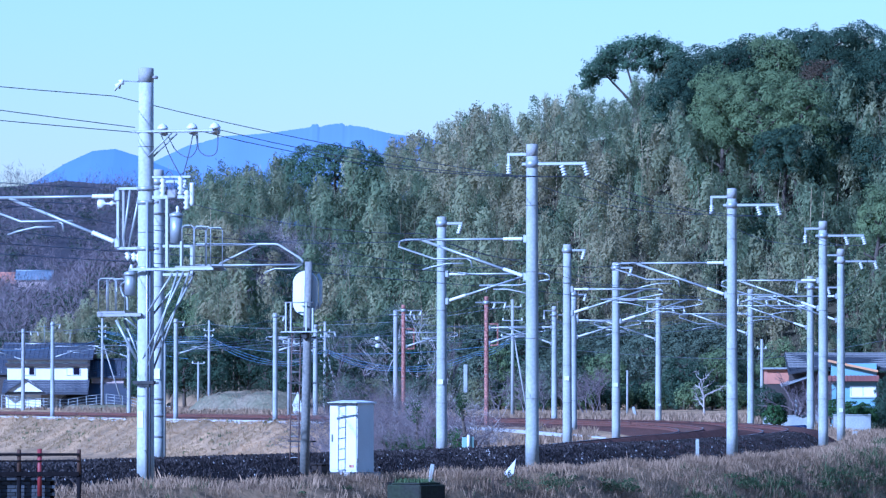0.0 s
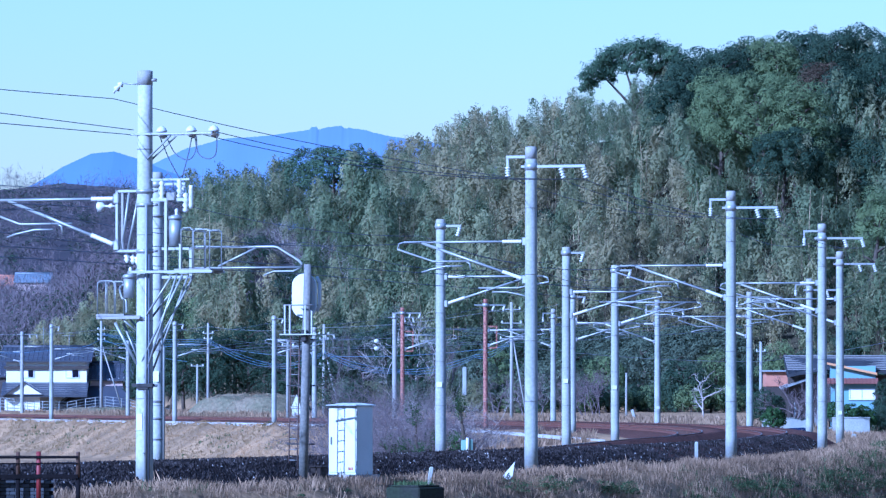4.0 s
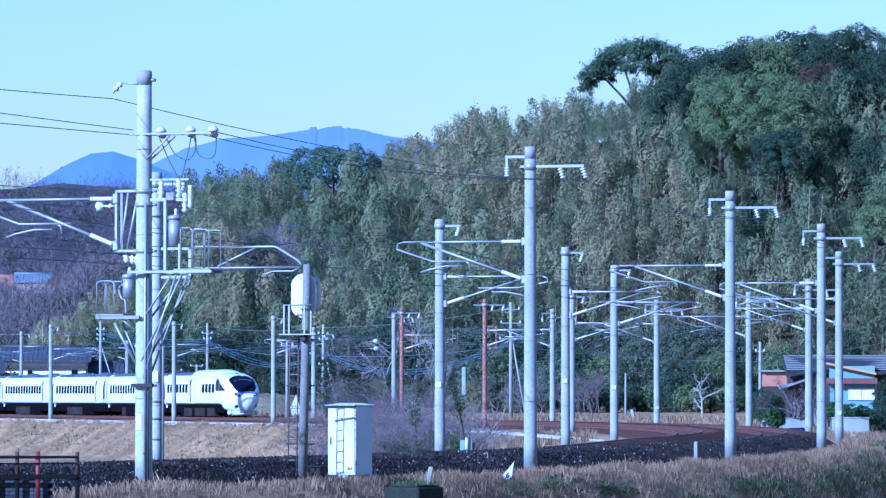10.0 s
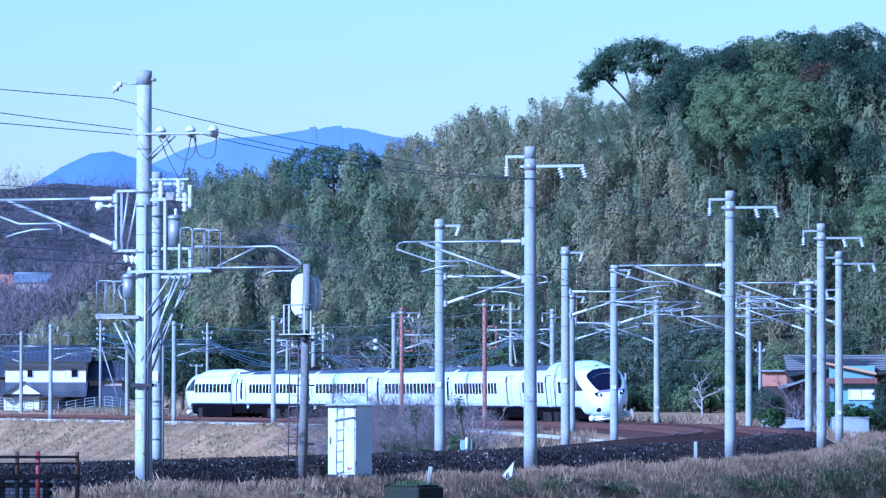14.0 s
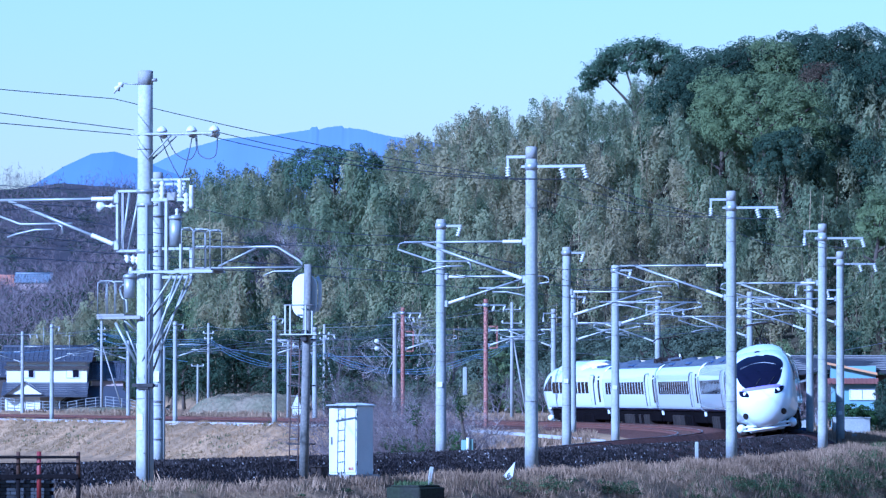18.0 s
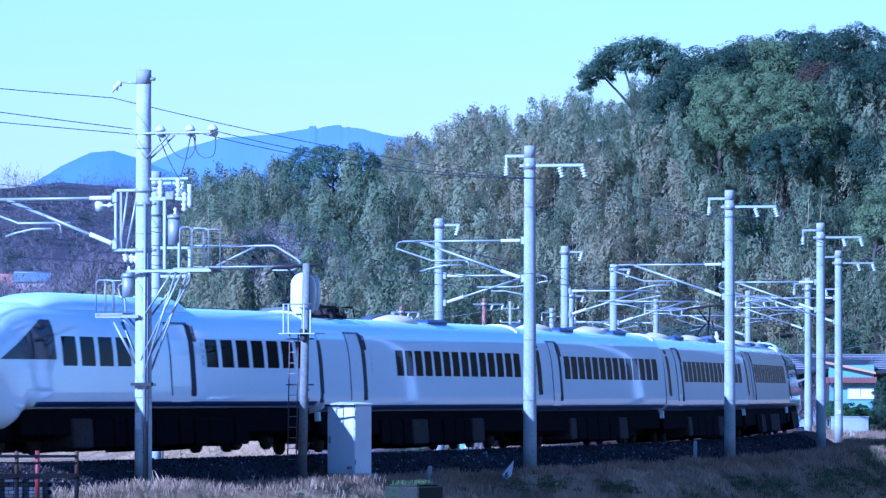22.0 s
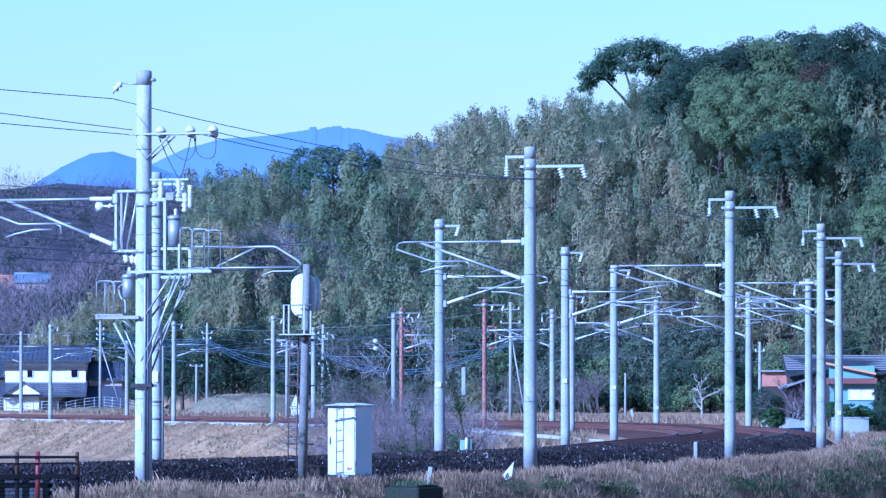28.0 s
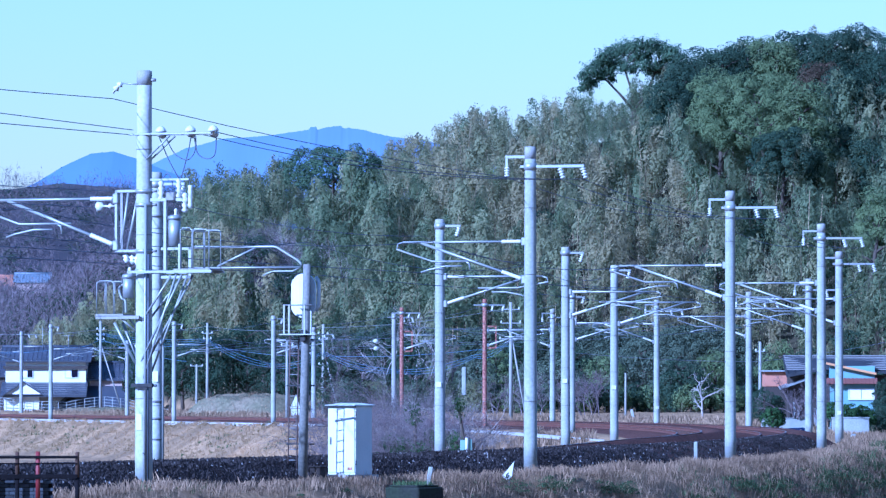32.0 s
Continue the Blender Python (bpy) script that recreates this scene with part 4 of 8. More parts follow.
for lat0 in TRACKS:
    span = [P(s, lat0 + (0.12 if i % 2 else -0.12), 5.2) for i, s in enumerate(x[0] for x in NEAR)]
    span.insert(0, P(446, lat0, 5.2))
    wire("contact_wire", span, 0.010, M_WIRE, "thin dark contact wire over the track", 0.02)
    up = [p + Vector((0, 0, 0.95)) for p in span]
    wire("messenger_wire", up, 0.010, M_WIRE, "thin dark messenger wire over the track", 0.45)
arm_at = masts_near[0].matrix_basis
for lat, z0, end, dy, dz in ((4.6, 8.42, (0, 0.3, 8.02), 1.6, -0.93), (3.55, 7.93, (0, 0.3, 7.90), 0.9, -0.93)):
    wire("feeder_wire", [P(447, lat, z0), arm_at @ Vector(end)], 0.010, M_WIRE, "dark feeder wire on the mast tops", 0.05)
    pts = [arm_at @ Vector((0, -1.75 if dy > 1 else -1.15, 7.97))] + [P(s, 3.1 + dy, top + dz) for s, top in NEAR[1:]]
    wire("feeder_wire", pts, 0.010, M_WIRE, "dark feeder wire on the mast tops", 0.35)
pts = [P(447, 2.26, 8.92), P(416.5, 2.26, 8.79)] + [P(s, 2.39, top - 0.86) for s, top in NEAR[1:]]
wire("feeder_wire", pts[:3], 0.010, M_WIRE, "dark earth wire on the mast tops", 0.14)
wire("feeder_wire", pts[2:], 0.010, M_WIRE, "dark earth wire on the mast tops", 0.35)
pts = [P(447, -7.6, 8.0)] + [P(s, -7.6, top - 0.55) for s, top in FAR]
wire("feeder_wire", pts, 0.011, M_WIRE, "dark feeder wire on the mast tops", 0.35)


# ---- far mountains and the bare wood on the left ----
def ridge_wall(name, d, tops, mat, label, category, base=-5.0, depth=400.0, rough=6.0, seed=1):
    """A range of hills: a sheet that falls from its crest to the front and back."""
    rng = np.random.default_rng(seed)
    xs = np.arange(tops[0][0], tops[-1][0] + 1, 1.5)
    h = np.interp(xs, [t[0] for t in tops], [t[1] for t in tops])
    noise_h = np.convolve(rng.normal(size=len(xs) + 40), np.ones(17) / 17, "same")[20:-20] * rough * 0.45 + np.convolve(rng.normal(size=len(xs) + 20), np.ones(2) / 2, "same")[10:-10] * 0.035 * rough
    crest = 1.57 + (701.7 - h) * d / FOCAL + noise_h * d / FOCAL
    smooth = np.convolve(np.pad(crest, 60, "edge"), np.hanning(121) / np.hanning(121).sum(), "same")[60:-60]
    rows = []
    for k, (f, dd) in enumerate(((0, -depth), (0.45, -depth * 0.5), (0.8, -depth * 0.2), (1.0, 0), (0.6, depth * 0.5))):
        wob = np.convolve(rng.normal(size=len(xs) + 160), np.hanning(81) / 12, "same")[80:-80] * depth * 0.04 * (0 < f < 1)
        rows.append(np.stack([(xs - 784) * (d + dd * 0) / FOCAL, np.full(len(xs), d + dd) + wob, base + ((crest if f == 1 else smooth) - base) * f], 1))
    v = np.concatenate(rows)
    n = len(xs)
    q = np.array([(r * n + i, r * n + i + 1, (r + 1) * n + i + 1, (r + 1) * n + i) for r in range(4) for i in range(n - 1)])
    return tagged(new(name, array_mesh(name, v, q, mat, True)), label, category, kind="structure")


def painted_haze(name, color, glow):
    # distance haze is put into the bluish base colour and an even glow
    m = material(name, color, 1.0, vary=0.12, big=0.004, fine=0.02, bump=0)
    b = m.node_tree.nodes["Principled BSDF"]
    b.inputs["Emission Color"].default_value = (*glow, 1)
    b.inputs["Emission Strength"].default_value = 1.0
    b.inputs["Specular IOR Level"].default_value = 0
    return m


M_MOUNTAIN = painted_haze("distant_mountain", (0.035, 0.049, 0.063), (0.142, 0.166, 0.234))
M_MOUNTAIN2 = painted_haze("nearer_mountain", (0.035, 0.049, 0.056), (0.112, 0.140, 0.218))
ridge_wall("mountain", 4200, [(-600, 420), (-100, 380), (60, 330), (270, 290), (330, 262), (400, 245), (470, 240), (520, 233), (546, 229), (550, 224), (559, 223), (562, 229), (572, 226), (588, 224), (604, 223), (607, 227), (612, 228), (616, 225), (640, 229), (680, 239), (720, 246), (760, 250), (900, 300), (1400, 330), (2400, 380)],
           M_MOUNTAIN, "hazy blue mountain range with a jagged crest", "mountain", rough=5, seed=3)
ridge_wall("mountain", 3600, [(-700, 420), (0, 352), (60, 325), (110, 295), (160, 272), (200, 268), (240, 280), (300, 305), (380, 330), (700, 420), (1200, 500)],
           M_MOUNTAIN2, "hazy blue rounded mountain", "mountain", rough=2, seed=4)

# ---- forest on the hill ----
rng = np.random.default_rng(7)


def bamboo_template(rng, plumes, per, low):
    """A bamboo plant 1 unit tall: a nodding culm with hanging plumes of small pointed leaves."""
    lean = rng.uniform(0.05, 0.18)
    az = rng.uniform(0, 2 * math.pi)
    cs, ns = [], []
    for k in range(plumes):
        t = low + (0.97 - low) * ((k + rng.uniform(0, 1)) / plumes) ** 0.85
        a = k * 2.4 + rng.uniform(-0.6, 0.6)
        wide = math.sin(min(1, (1.08 - t) / 0.5) * math.pi / 2)
        out = np.array([math.cos(a), math.sin(a), 0.0])
        c = np.array([math.cos(az) * lean * t ** 2.5, math.sin(az) * lean * t ** 2.5, t]) + out * 0.088 * wide * rng.uniform(0.4, 1.0)
        size = np.array([0.055, 0.055, 0.115]) * rng.uniform(0.65, 1.25) * (0.4 + 0.6 * wide)
        q = rng.normal(size=(per, 3))
        q /= np.linalg.norm(q, axis=1)[:, None]
        # dense on the shell, with some stray tips that hang below it
        r = np.where(rng.uniform(0, 1, per) < 0.8, rng.uniform(0.9, 1.0, per), rng.uniform(1.0, 1.6, per))
        z = q * size * r[:, None]
        cs.append(c + z - out * 0.3 * z[:, 2:])
        ns.append(q * 0.28 + out * 0.85 + np.array([0, 0, 0.35]))
    v, f = sprays(np.concatenate(cs), np.concatenate(ns), 0.054, 0.0140, rng, 0.08, 1.5)
    v = v.reshape(-1, 4, 3)[:, [0, 1, 3]].reshape(-1, 3)
    return v, np.arange(len(v)).reshape(-1, 3)


def culm_template(rng):
    vs, fs = [], []
    for k in range(5):
        t = k / 4
        for j in range(3):
            a = 2 * math.pi * j / 3
            r = 0.0065 * (1 - 0.75 * t)
            vs.append((math.cos(a) * r + 0.05 * t ** 2.5, math.sin(a) * r, t * 0.97))
    for k in range(4):
        for j in range(3):
            fs.append((k * 3 + j, k * 3 + (j + 1) % 3, k * 3 + 3 + (j + 1) % 3, k * 3 + 3 + j))
    return np.array(vs), np.array(fs)


def planted(templates, pos, height, width, rng):
    """Copies of templates at places, each with its own turn and size, joined."""
    vs, fs, o = [], [], 0
    which = rng.integers(0, len(templates), len(pos))
    for k, (tv, tf) in enumerate(templates):
        sel = np.nonzero(which == k)[0]
        if not len(sel):
            continue
        a = rng.uniform(0, 2 * math.pi, len(sel))
        c, s = np.cos(a)[:, None], np.sin(a)[:, None]
        w, h = width[sel][:, None], height[sel][:, None]
        x = (tv[None, :, 0] * c - tv[None, :, 1] * s) * w + pos[sel, 0][:, None]
        y = (tv[None, :, 0] * s + tv[None, :, 1] * c) * w + pos[sel, 1][:, None]
        z = tv[None, :, 2] * h + pos[sel, 2][:, None]
        vs.append(np.stack([x, y, z], -1).reshape(-1, 3))
        fs.append((tf[None] + (np.arange(len(sel)) * len(tv))[:, None, None]).reshape(-1, tf.shape[1]) + o)
        o += len(sel) * len(tv)
    return np.concatenate(vs), np.concatenate(fs)


def hill_points(n, px0, px1, d0, d1, rng):
    d = np.sqrt(rng.uniform(d0 ** 2, d1 ** 2, n))
    px = rng.uniform(px0, px1, n)
    x = (px - 784) * d / FOCAL
    return np.stack([x, d, ground_height(x, d)], 1), px


pos, px = hill_points(26000, -60, 1720, 568, 694, rng)
keep = (px > 345) | ((pos[:, 1] > 640) & (px > 60))
# a hollow of leafless trees in the bamboo
keep &= ~((np.abs(px - 470) < 78 + 8 * np.sin(pos[:, 1] * 0.5)) & (pos[:, 1] > 584) & (pos[:, 1] < 646))
pos, px = pos[keep], px[keep]
# thin out to an uneven spacing of about two metres
cell = {}
chosen = []
for i, (x, y, z) in enumerate(pos):
    near = y < 632
    key = (round(x / (2.7 if near else 1.9)), round(y / (4.2 if near else 2.6)), near)
    if key not in cell:
        cell[key] = i
        chosen.append(i)
pos, px = pos[chosen], px[chosen]
hgt = np.where(pos[:, 1] > 640, rng.uniform(5.2, 8.6, len(pos)), rng.uniform(6.0, 13.0, len(pos)))
hgt *= 1 - 0.22 * ((np.abs(px - 1120) < 90) & (pos[:, 1] > 648)) - 0.25 * ((np.abs(px - 965) < 60) & (pos[:, 1] > 648)) - 0.24 * ((np.abs(px - 595) < 78) & (pos[:, 1] > 640))
hgt *= 1 + 0.16 * np.sin(pos[:, 0] * 0.55 + 1.5 * np.sin(pos[:, 1] * 0.07))
mixed = rng.uniform(0, 1, len(pos)) + 0.35 * np.sin(pos[:, 0] * 0.13 + 2 * np.sin(pos[:, 1] * 0.02))
mixed -= 0.06 * (px < 640) * (pos[:, 1] < 628) + 0.2 * (px > 1240)
upper = [bamboo_template(rng, 13, 54, 0.45) for _ in range(12)]
whole = [bamboo_template(rng, 16, 36, 0.22) for _ in range(12)]
culms = [culm_template(rng)]
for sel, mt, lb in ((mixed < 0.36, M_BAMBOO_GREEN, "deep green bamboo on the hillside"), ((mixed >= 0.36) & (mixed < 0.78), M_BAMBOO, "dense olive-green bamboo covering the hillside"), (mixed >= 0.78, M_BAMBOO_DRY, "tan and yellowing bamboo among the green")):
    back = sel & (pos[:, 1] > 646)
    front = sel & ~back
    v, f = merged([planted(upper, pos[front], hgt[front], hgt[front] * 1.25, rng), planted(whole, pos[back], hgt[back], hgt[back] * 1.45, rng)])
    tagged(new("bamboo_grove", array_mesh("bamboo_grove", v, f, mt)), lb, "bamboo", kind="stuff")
v, f = planted(culms, pos, hgt, hgt, rng)
tagged(new("bamboo_culms", array_mesh("bamboo_culms", v, f, M_CULM)), "slim tan bamboo culms on the hillside", "bamboo", kind="stuff")


# ---- fittings of the first mast beside the near track ----
def cage(g, y0, y1, z0, z1, x0=-0.35, x1=0.35, r=0.015, mid=True):
    """A railing of bent tube round a small platform."""
    for x in (x0, x1):
        g.tube([(x, y0, z0), (x, y0, z1 - 0.06), (x, y0 + 0.06 * (1 if y1 > y0 else -1), z1), (x, y1 - 0.06 * (1 if y1 > y0 else -1), z1), (x, y1, z1 - 0.06), (x, y1, z0)], r, 6)
        if mid:
            g.tube([(x, (y0 + y1) / 2, z0), (x, (y0 + y1) / 2, z1)], r * 0.8, 6)
    for y in (y0, y1):
        g.tube([(x0, y, z1 - 0.04), (x1, y, z1 - 0.04)], r, 6)
    return g


def can(m, x, y, z0, z1, r, label="grey cylindrical transformer"):
    c = part("transformer", Geo().tube([(x, y, z0), (x, y, z1)], r, 18), M_GALV, m, label)
    part("transformer_lid", Geo().tube([(x, y, z1 - 0.02), (x, y, z1 + 0.05), (x, y, z1 + 0.09)], [r + 0.025, r + 0.02, r * 0.5], 18), M_GALV, c)
    part("bushing", Geo().tube([(x + 0.08, y, z1 + 0.05), (x + 0.08, y, z1 + 0.1), (x + 0.08, y, z1 + 0.14), (x + 0.08, y, z1 + 0.2), (x + 0.08, y, z1 + 0.25)], [0.03, 0.05, 0.03, 0.05, 0.02], 8), M_PORCELAIN, c)
    return c


def pin_insulator(m, x, y, z, s=1.0, up=True):
    k = 1 if up else -1
    return part("insulator", Geo().tube([(x, y, z), (x, y, z + k * 0.06 * s), (x, y, z + k * 0.08 * s), (x, y, z + k * 0.15 * s), (x, y, z + k * 0.17 * s), (x, y, z + k * 0.25 * s), (x, y, z + k * 0.28 * s)],
                                        [0.03 * s, 0.035 * s, 0.1 * s, 0.045 * s, 0.09 * s, 0.04 * s, 0.03 * s], 10), M_PORCELAIN, m, "white porcelain insulator")


def loop(m, pts, r=0.014, name="jumper_wire"):
    """A hanging jumper wire through points, rounded."""
    ps = [Vector(p) for p in pts]
    out = []
    n = len(ps)
    for i in range(n - 1):
        p0, p1, p2, p3 = ps[max(i - 1, 0)], ps[i], ps[i + 1], ps[min(i + 2, n - 1)]
        for k in range(6):
            t = k / 6
            out.append(0.5 * ((2 * p1) + (p2 - p0) * t + (2 * p0 - 5 * p1 + 4 * p2 - p3) * t * t + (3 * p1 - p0 - 3 * p2 + p3) * t ** 3))
    out.append(ps[-1])
    return part(name, Geo().tube(out, r, 5, False), M_WIRE, m, "dark hanging jumper wire")


m = masts_near[0]
frame_a = part("bracket_frame", Geo().box(-0.05, 0.05, 0.15, 0.76, 6.51, 6.57).box(-0.05, 0.05, 0.15, 0.76, 5.06, 5.12).box(-0.05, 0.05, 0.70, 0.76, 5.06, 6.57), M_GALV, m, "galvanised outrigger frame")
for y0, y1 in ((0.62, 0.42), (0.45, 0.15)):
    part("frame_brace", Geo().tube([(0, y0, 5.1), (0, y1, 6.5)], 0.035, 6), M_GALV, frame_a)
part("frame_back", Geo().box(-0.03, 0.03, 0.56, 0.62, 5.1, 6.5), M_GALV_DARK, frame_a)
cantilever(m, 6.36, 5.22, 4.25, off=0.55)
for z in (6.53, 6.2, 5.08, 4.6, 1.83):
    part("clamp", Geo().tube([(0, 0, z - 0.05), (0, 0, z + 0.05)], 0.215, 18), M_GALV, m)
    part("clamp_bolt", Geo().tube([(0, -0.19, z), (0, -0.33, z)], 0.035, 6), M_GALV_DARK, m)
part("strain_insulator", Geo().tube([(0, 0.76, 6.18), (0, 0.86, 6.18), (0, 0.90, 6.18), (0, 0.96, 6.18), (0, 1.0, 6.18), (0, 1.08, 6.18), (0, 1.12, 6.17), (0, 1.24, 6.16), (0, 1.26, 6.16)], [0.02, 0.03, 0.075, 0.03, 0.025, 0.03, 0.11, 0.13, 0.03], 12), M_PORCELAIN, m, "white strain insulator")
wire("span_wire", [P(447, 1.43, 6.0), m.matrix_basis @ Vector((0, 1.25, 6.16))], 0.010, M_WIRE, "dark wire tied to the mast by a strain insulator", 0.04)
# top cross arm with three pole-top insulators, braces and jumpers
for x in (-0.16, 0.16):
    part("cross_arm", Geo().box(x - 0.03, x + 0.03, -1.85, 0.32, 7.88, 7.935, chamfer=0.008), M_GALV, m)
for y in (-0.42, -1.2, -1.8):
    part("insulator", Geo().tube([(0, y - 0.02, 7.93), (0, y - 0.02, 7.97), (0, y - 0.02, 8.0), (0, y - 0.02, 8.06), (0, y - 0.02, 8.10)], [0.05, 0.14, 0.13, 0.09, 0.03], 14), M_PORCELAIN, m, "domed white porcelain insulator")
    part("tension_insulator", Geo().tube([(0.0, y + 0.04, 7.92), (0.12, y + 0.04, 7.92), (0.14, y + 0.04, 7.92), (0.26, y + 0.04, 7.9), (0.3, y + 0.04, 7.9), (0.42, y + 0.04, 7.9)], [0.04, 0.1, 0.04, 0.1, 0.04, 0.02], 10), M_PORCELAIN, m)
for x in (-0.16, 0.16):
    part("arm_brace", Geo().tube([(x, -0.75, 7.86), (x * 0.8, -0.12, 7.3)], 0.022, 6), M_GALV, m)
loop(m, [(0.1, -0.5, 7.9), (0.1, -0.75, 7.45), (0.1, -1.1, 7.28), (0.1, -1.3, 7.5), (0.1, -1.28, 7.85)])
loop(m, [(0.1, -1.32, 7.85), (0.1, -1.36, 7.45), (0.1, -1.6, 7.3), (0.1, -1.82, 7.4), (0.1, -1.86, 7.85)])
loop(m, [(0.1, -0.35, 7.85), (0.1, -0.6, 7.3), (0.15, -0.9, 6.75)])
loop(m, [(0.1, -1.2, 7.85), (0.1, -1.1, 7.4), (0.15, -0.9, 6.8)])
# side string that carries the earth wire, and a top bolt
part("top_bracket", Geo().tube([(0, 0.1, 9.12), (0, 0.62, 9.16)], 0.018, 5), M_GALV, m)
part("insulator", Geo().tube([(0, 0.60, 9.18), (0, 0.66, 9.12), (0, 0.69, 9.09), (0, 0.76, 9.02), (0, 0.78, 9.0), (0, 0.84, 8.93)], [0.03, 0.09, 0.035, 0.09, 0.03, 0.03], 10), M_PORCELAIN, m)
part("top_bolt", Geo().tube([(0, -0.15, 9.22), (0, -0.30, 9.22)], 0.04, 8), M_GALV_DARK, m)
# right-hand platform, railing, transformer and switch
deck = part("platform", Geo().box(-0.4, -0.32, -1.95, 0.27, 4.54, 4.60).box(0.32, 0.4, -1.95, 0.27, 4.54, 4.60), M_GALV, m, "steel platform beams")
part("grating", Geo().box(-0.38, 0.38, -1.9, -0.95, 4.60, 4.64), M_GALV_DARK, deck, "dark steel grating")
part("railing", cage(Geo(), -1.12, -1.42, 4.62, 5.62, mid=False), M_GALV, deck)
part("railing", cage(Geo(), -1.45, -1.87, 4.62, 5.58, mid=False), M_GALV, deck)
for x in (-0.34, 0.34):
    for y0, z0, y1, z1 in ((-1.15, 4.5, 0.05, 2.3), (-1.0, 4.5, -0.06, 2.0), (-0.85, 4.45, 0.0, 3.35)):
        part("platform_brace", Geo().tube([(x, y0, z0), (x * 0.5, y1, z1)], 0.027, 6), M_GALV, m)
can(m, 0.05, -0.78, 5.2, 5.86, 0.145)
part("hanger_channel", Geo().box(-0.04, 0.04, -0.60, -0.53, 4.62, 6.35), M_GALV, m)
part("hanger_channel", Geo().box(-0.04, 0.04, -0.98, -0.92, 4.62, 5.25), M_GALV, m)
sw = part("switch_beam", Geo().box(-0.05, 0.05, -1.15, -0.1, 6.28, 6.36).box(-0.05, 0.05, -1.2, -0.1, 6.78, 6.83), M_GALV, m, "steel beam carrying a line switch")
for y, z in ((-0.45, 6.3), (-0.92, 6.35), (-1.08, 6.0)):
    part("switch_insulator", Geo().tube([(0, y, z + 0.06 * i) for i in range(9)], [0.035, 0.085, 0.04, 0.085, 0.04, 0.085, 0.04, 0.08, 0.03], 10), M_PORCELAIN, sw)
part("switch_insulator", Geo().tube([(0, -1.22, 6.1 + 0.08 * i) for i in range(8)], [0.05, 0.06] * 4, 10), M_PORCELAIN, sw)
part("switch_box", Geo().box(-0.1, 0.1, -0.85, -0.6, 6.28, 6.5, chamfer=0.03), M_GALV_DARK, sw)
loop(m, [(0, -0.45, 6.75), (0, -0.62, 6.95), (0, -0.75, 6.7), (0, -0.7, 6.35)])
loop(m, [(0, -0.92, 6.85), (0, -1.1, 6.95), (0, -1.22, 6.7)])
# left-hand platform with a second transformer
deck = part("platform", Geo().box(-0.3, 0.3, 0.42, 1.15, 3.50, 3.56).box(-0.3, -0.24, 0.0, 1.15, 3.44, 3.52), M_GALV_DARK, m, "small steel platform")
part("railing", cage(Geo(), 1.13, 0.68, 3.56, 4.36, -0.28, 0.28), M_GALV, deck)
can(m, 0, 0.42, 3.95, 4.45, 0.13)
loop(m, [(0, 0.5, 4.3), (0.05, 0.68, 4.2), (0.05, 0.62, 3.95), (0, 0.5, 3.9), (0, 0.48, 3.6)], 0.03, "cable_loop").data.materials[0] = M_GALV
for x in (-0.24, 0.24):
    part("platform_brace", Geo().tube([(x, 0.68, 3.35), (x * 0.5, 0.16, 2.35)], 0.035, 6), M_GALV, m)
    part("platform_brace", Geo().tube([(x, 0.55, 3.5), (x * 0.5, 0.18, 3.15)], 0.025, 6), M_GALV, m)
for y, z in ((0.52, 5.05), (0.36, 5.02), (0.24, 5.0)):
    pin_insulator(m, 0.1, y, z, 0.9, False)
# conduits down the mast and a dark foot bracket
for y, r, z1, mt in ((-0.12, 0.035, 6.2, M_GALV), (-0.20, 0.025, 5.0, M_WIRE)):
    part("conduit", Geo().tube([(-0.20, y, -0.5), (-0.185, y, z1)], r, 8), mt, m, "cable conduit")
part("foot_bracket", Geo().box(-0.27, -0.15, -0.33, 0.22, 1.80, 1.88).box(-0.25, -0.17, -0.2, 0.1, 1.74, 1.8), M_BLACK, m, "dark steel bracket")
part("notice", Geo().box(-0.222, -0.208, -0.04, 0.11, 0.75, 1.15), M_WHITE, m, "white notice plate")
part("rung", Geo().tube([(0.0, -0.1, 0.2), (-0.28, -0.1, 0.2)], 0.02, 6), M_GALV_DARK, m)

# mast on the far side of both tracks: outrigger bracket
m = masts_far[0]
part("outrigger", Geo().box(-0.05, 0.05, 0.1, 1.1, 5.83, 5.91).box(-0.05, 0.05, 0.1, 1.1, 5.0, 5.08).box(-0.05, 0.05, 1.02, 1.1, 5.0, 5.91), M_GALV, m)
arm = part("bracket", Geo().tube([(0, 1.1, 5.90), (0, 3.62, 5.905), (0, 3.72, 5.88), (0, 4.36, 5.50), (0, 4.45, 5.42), (0, 4.45, 5.32)], 0.035, 8), M_GALV, m, "galvanised tubular bracket")
part("lower_tube", Geo().tube([(0, 1.1, 5.30), (0, 4.45, 5.30)], 0.03, 8), M_GALV, arm)
part("strut", Geo().tube([(0, 1.9, 5.34), (0, 3.06, 5.87)], 0.033, 8), M_GALV, arm)
part("steady_arm", Geo().tube([(0, 3.3, 5.06), (0, 3.42, 5.13), (0, 3.6, 5.19), (0, 4.2, 5.19), (0, 4.4, 5.28)], 0.026, 6), M_GALV, arm)
part("bracket_insulator", Geo().tube([(0, 1.2 + 0.045 * i, 5.90) for i in range(10)], [0.045, 0.06] * 5, 10), M_GALV, arm)
feeder_arm(m, 7.75, 0.2, 0.9, 1)
part("conduit", Geo().tube([(0.1, 0.26, -0.4), (0.1, 0.26, 3.0), (0.14, 0.14, 3.3), (0.2, -0.1, 3.35)], 0.035, 8), M_GALV, m, "white cable conduit")
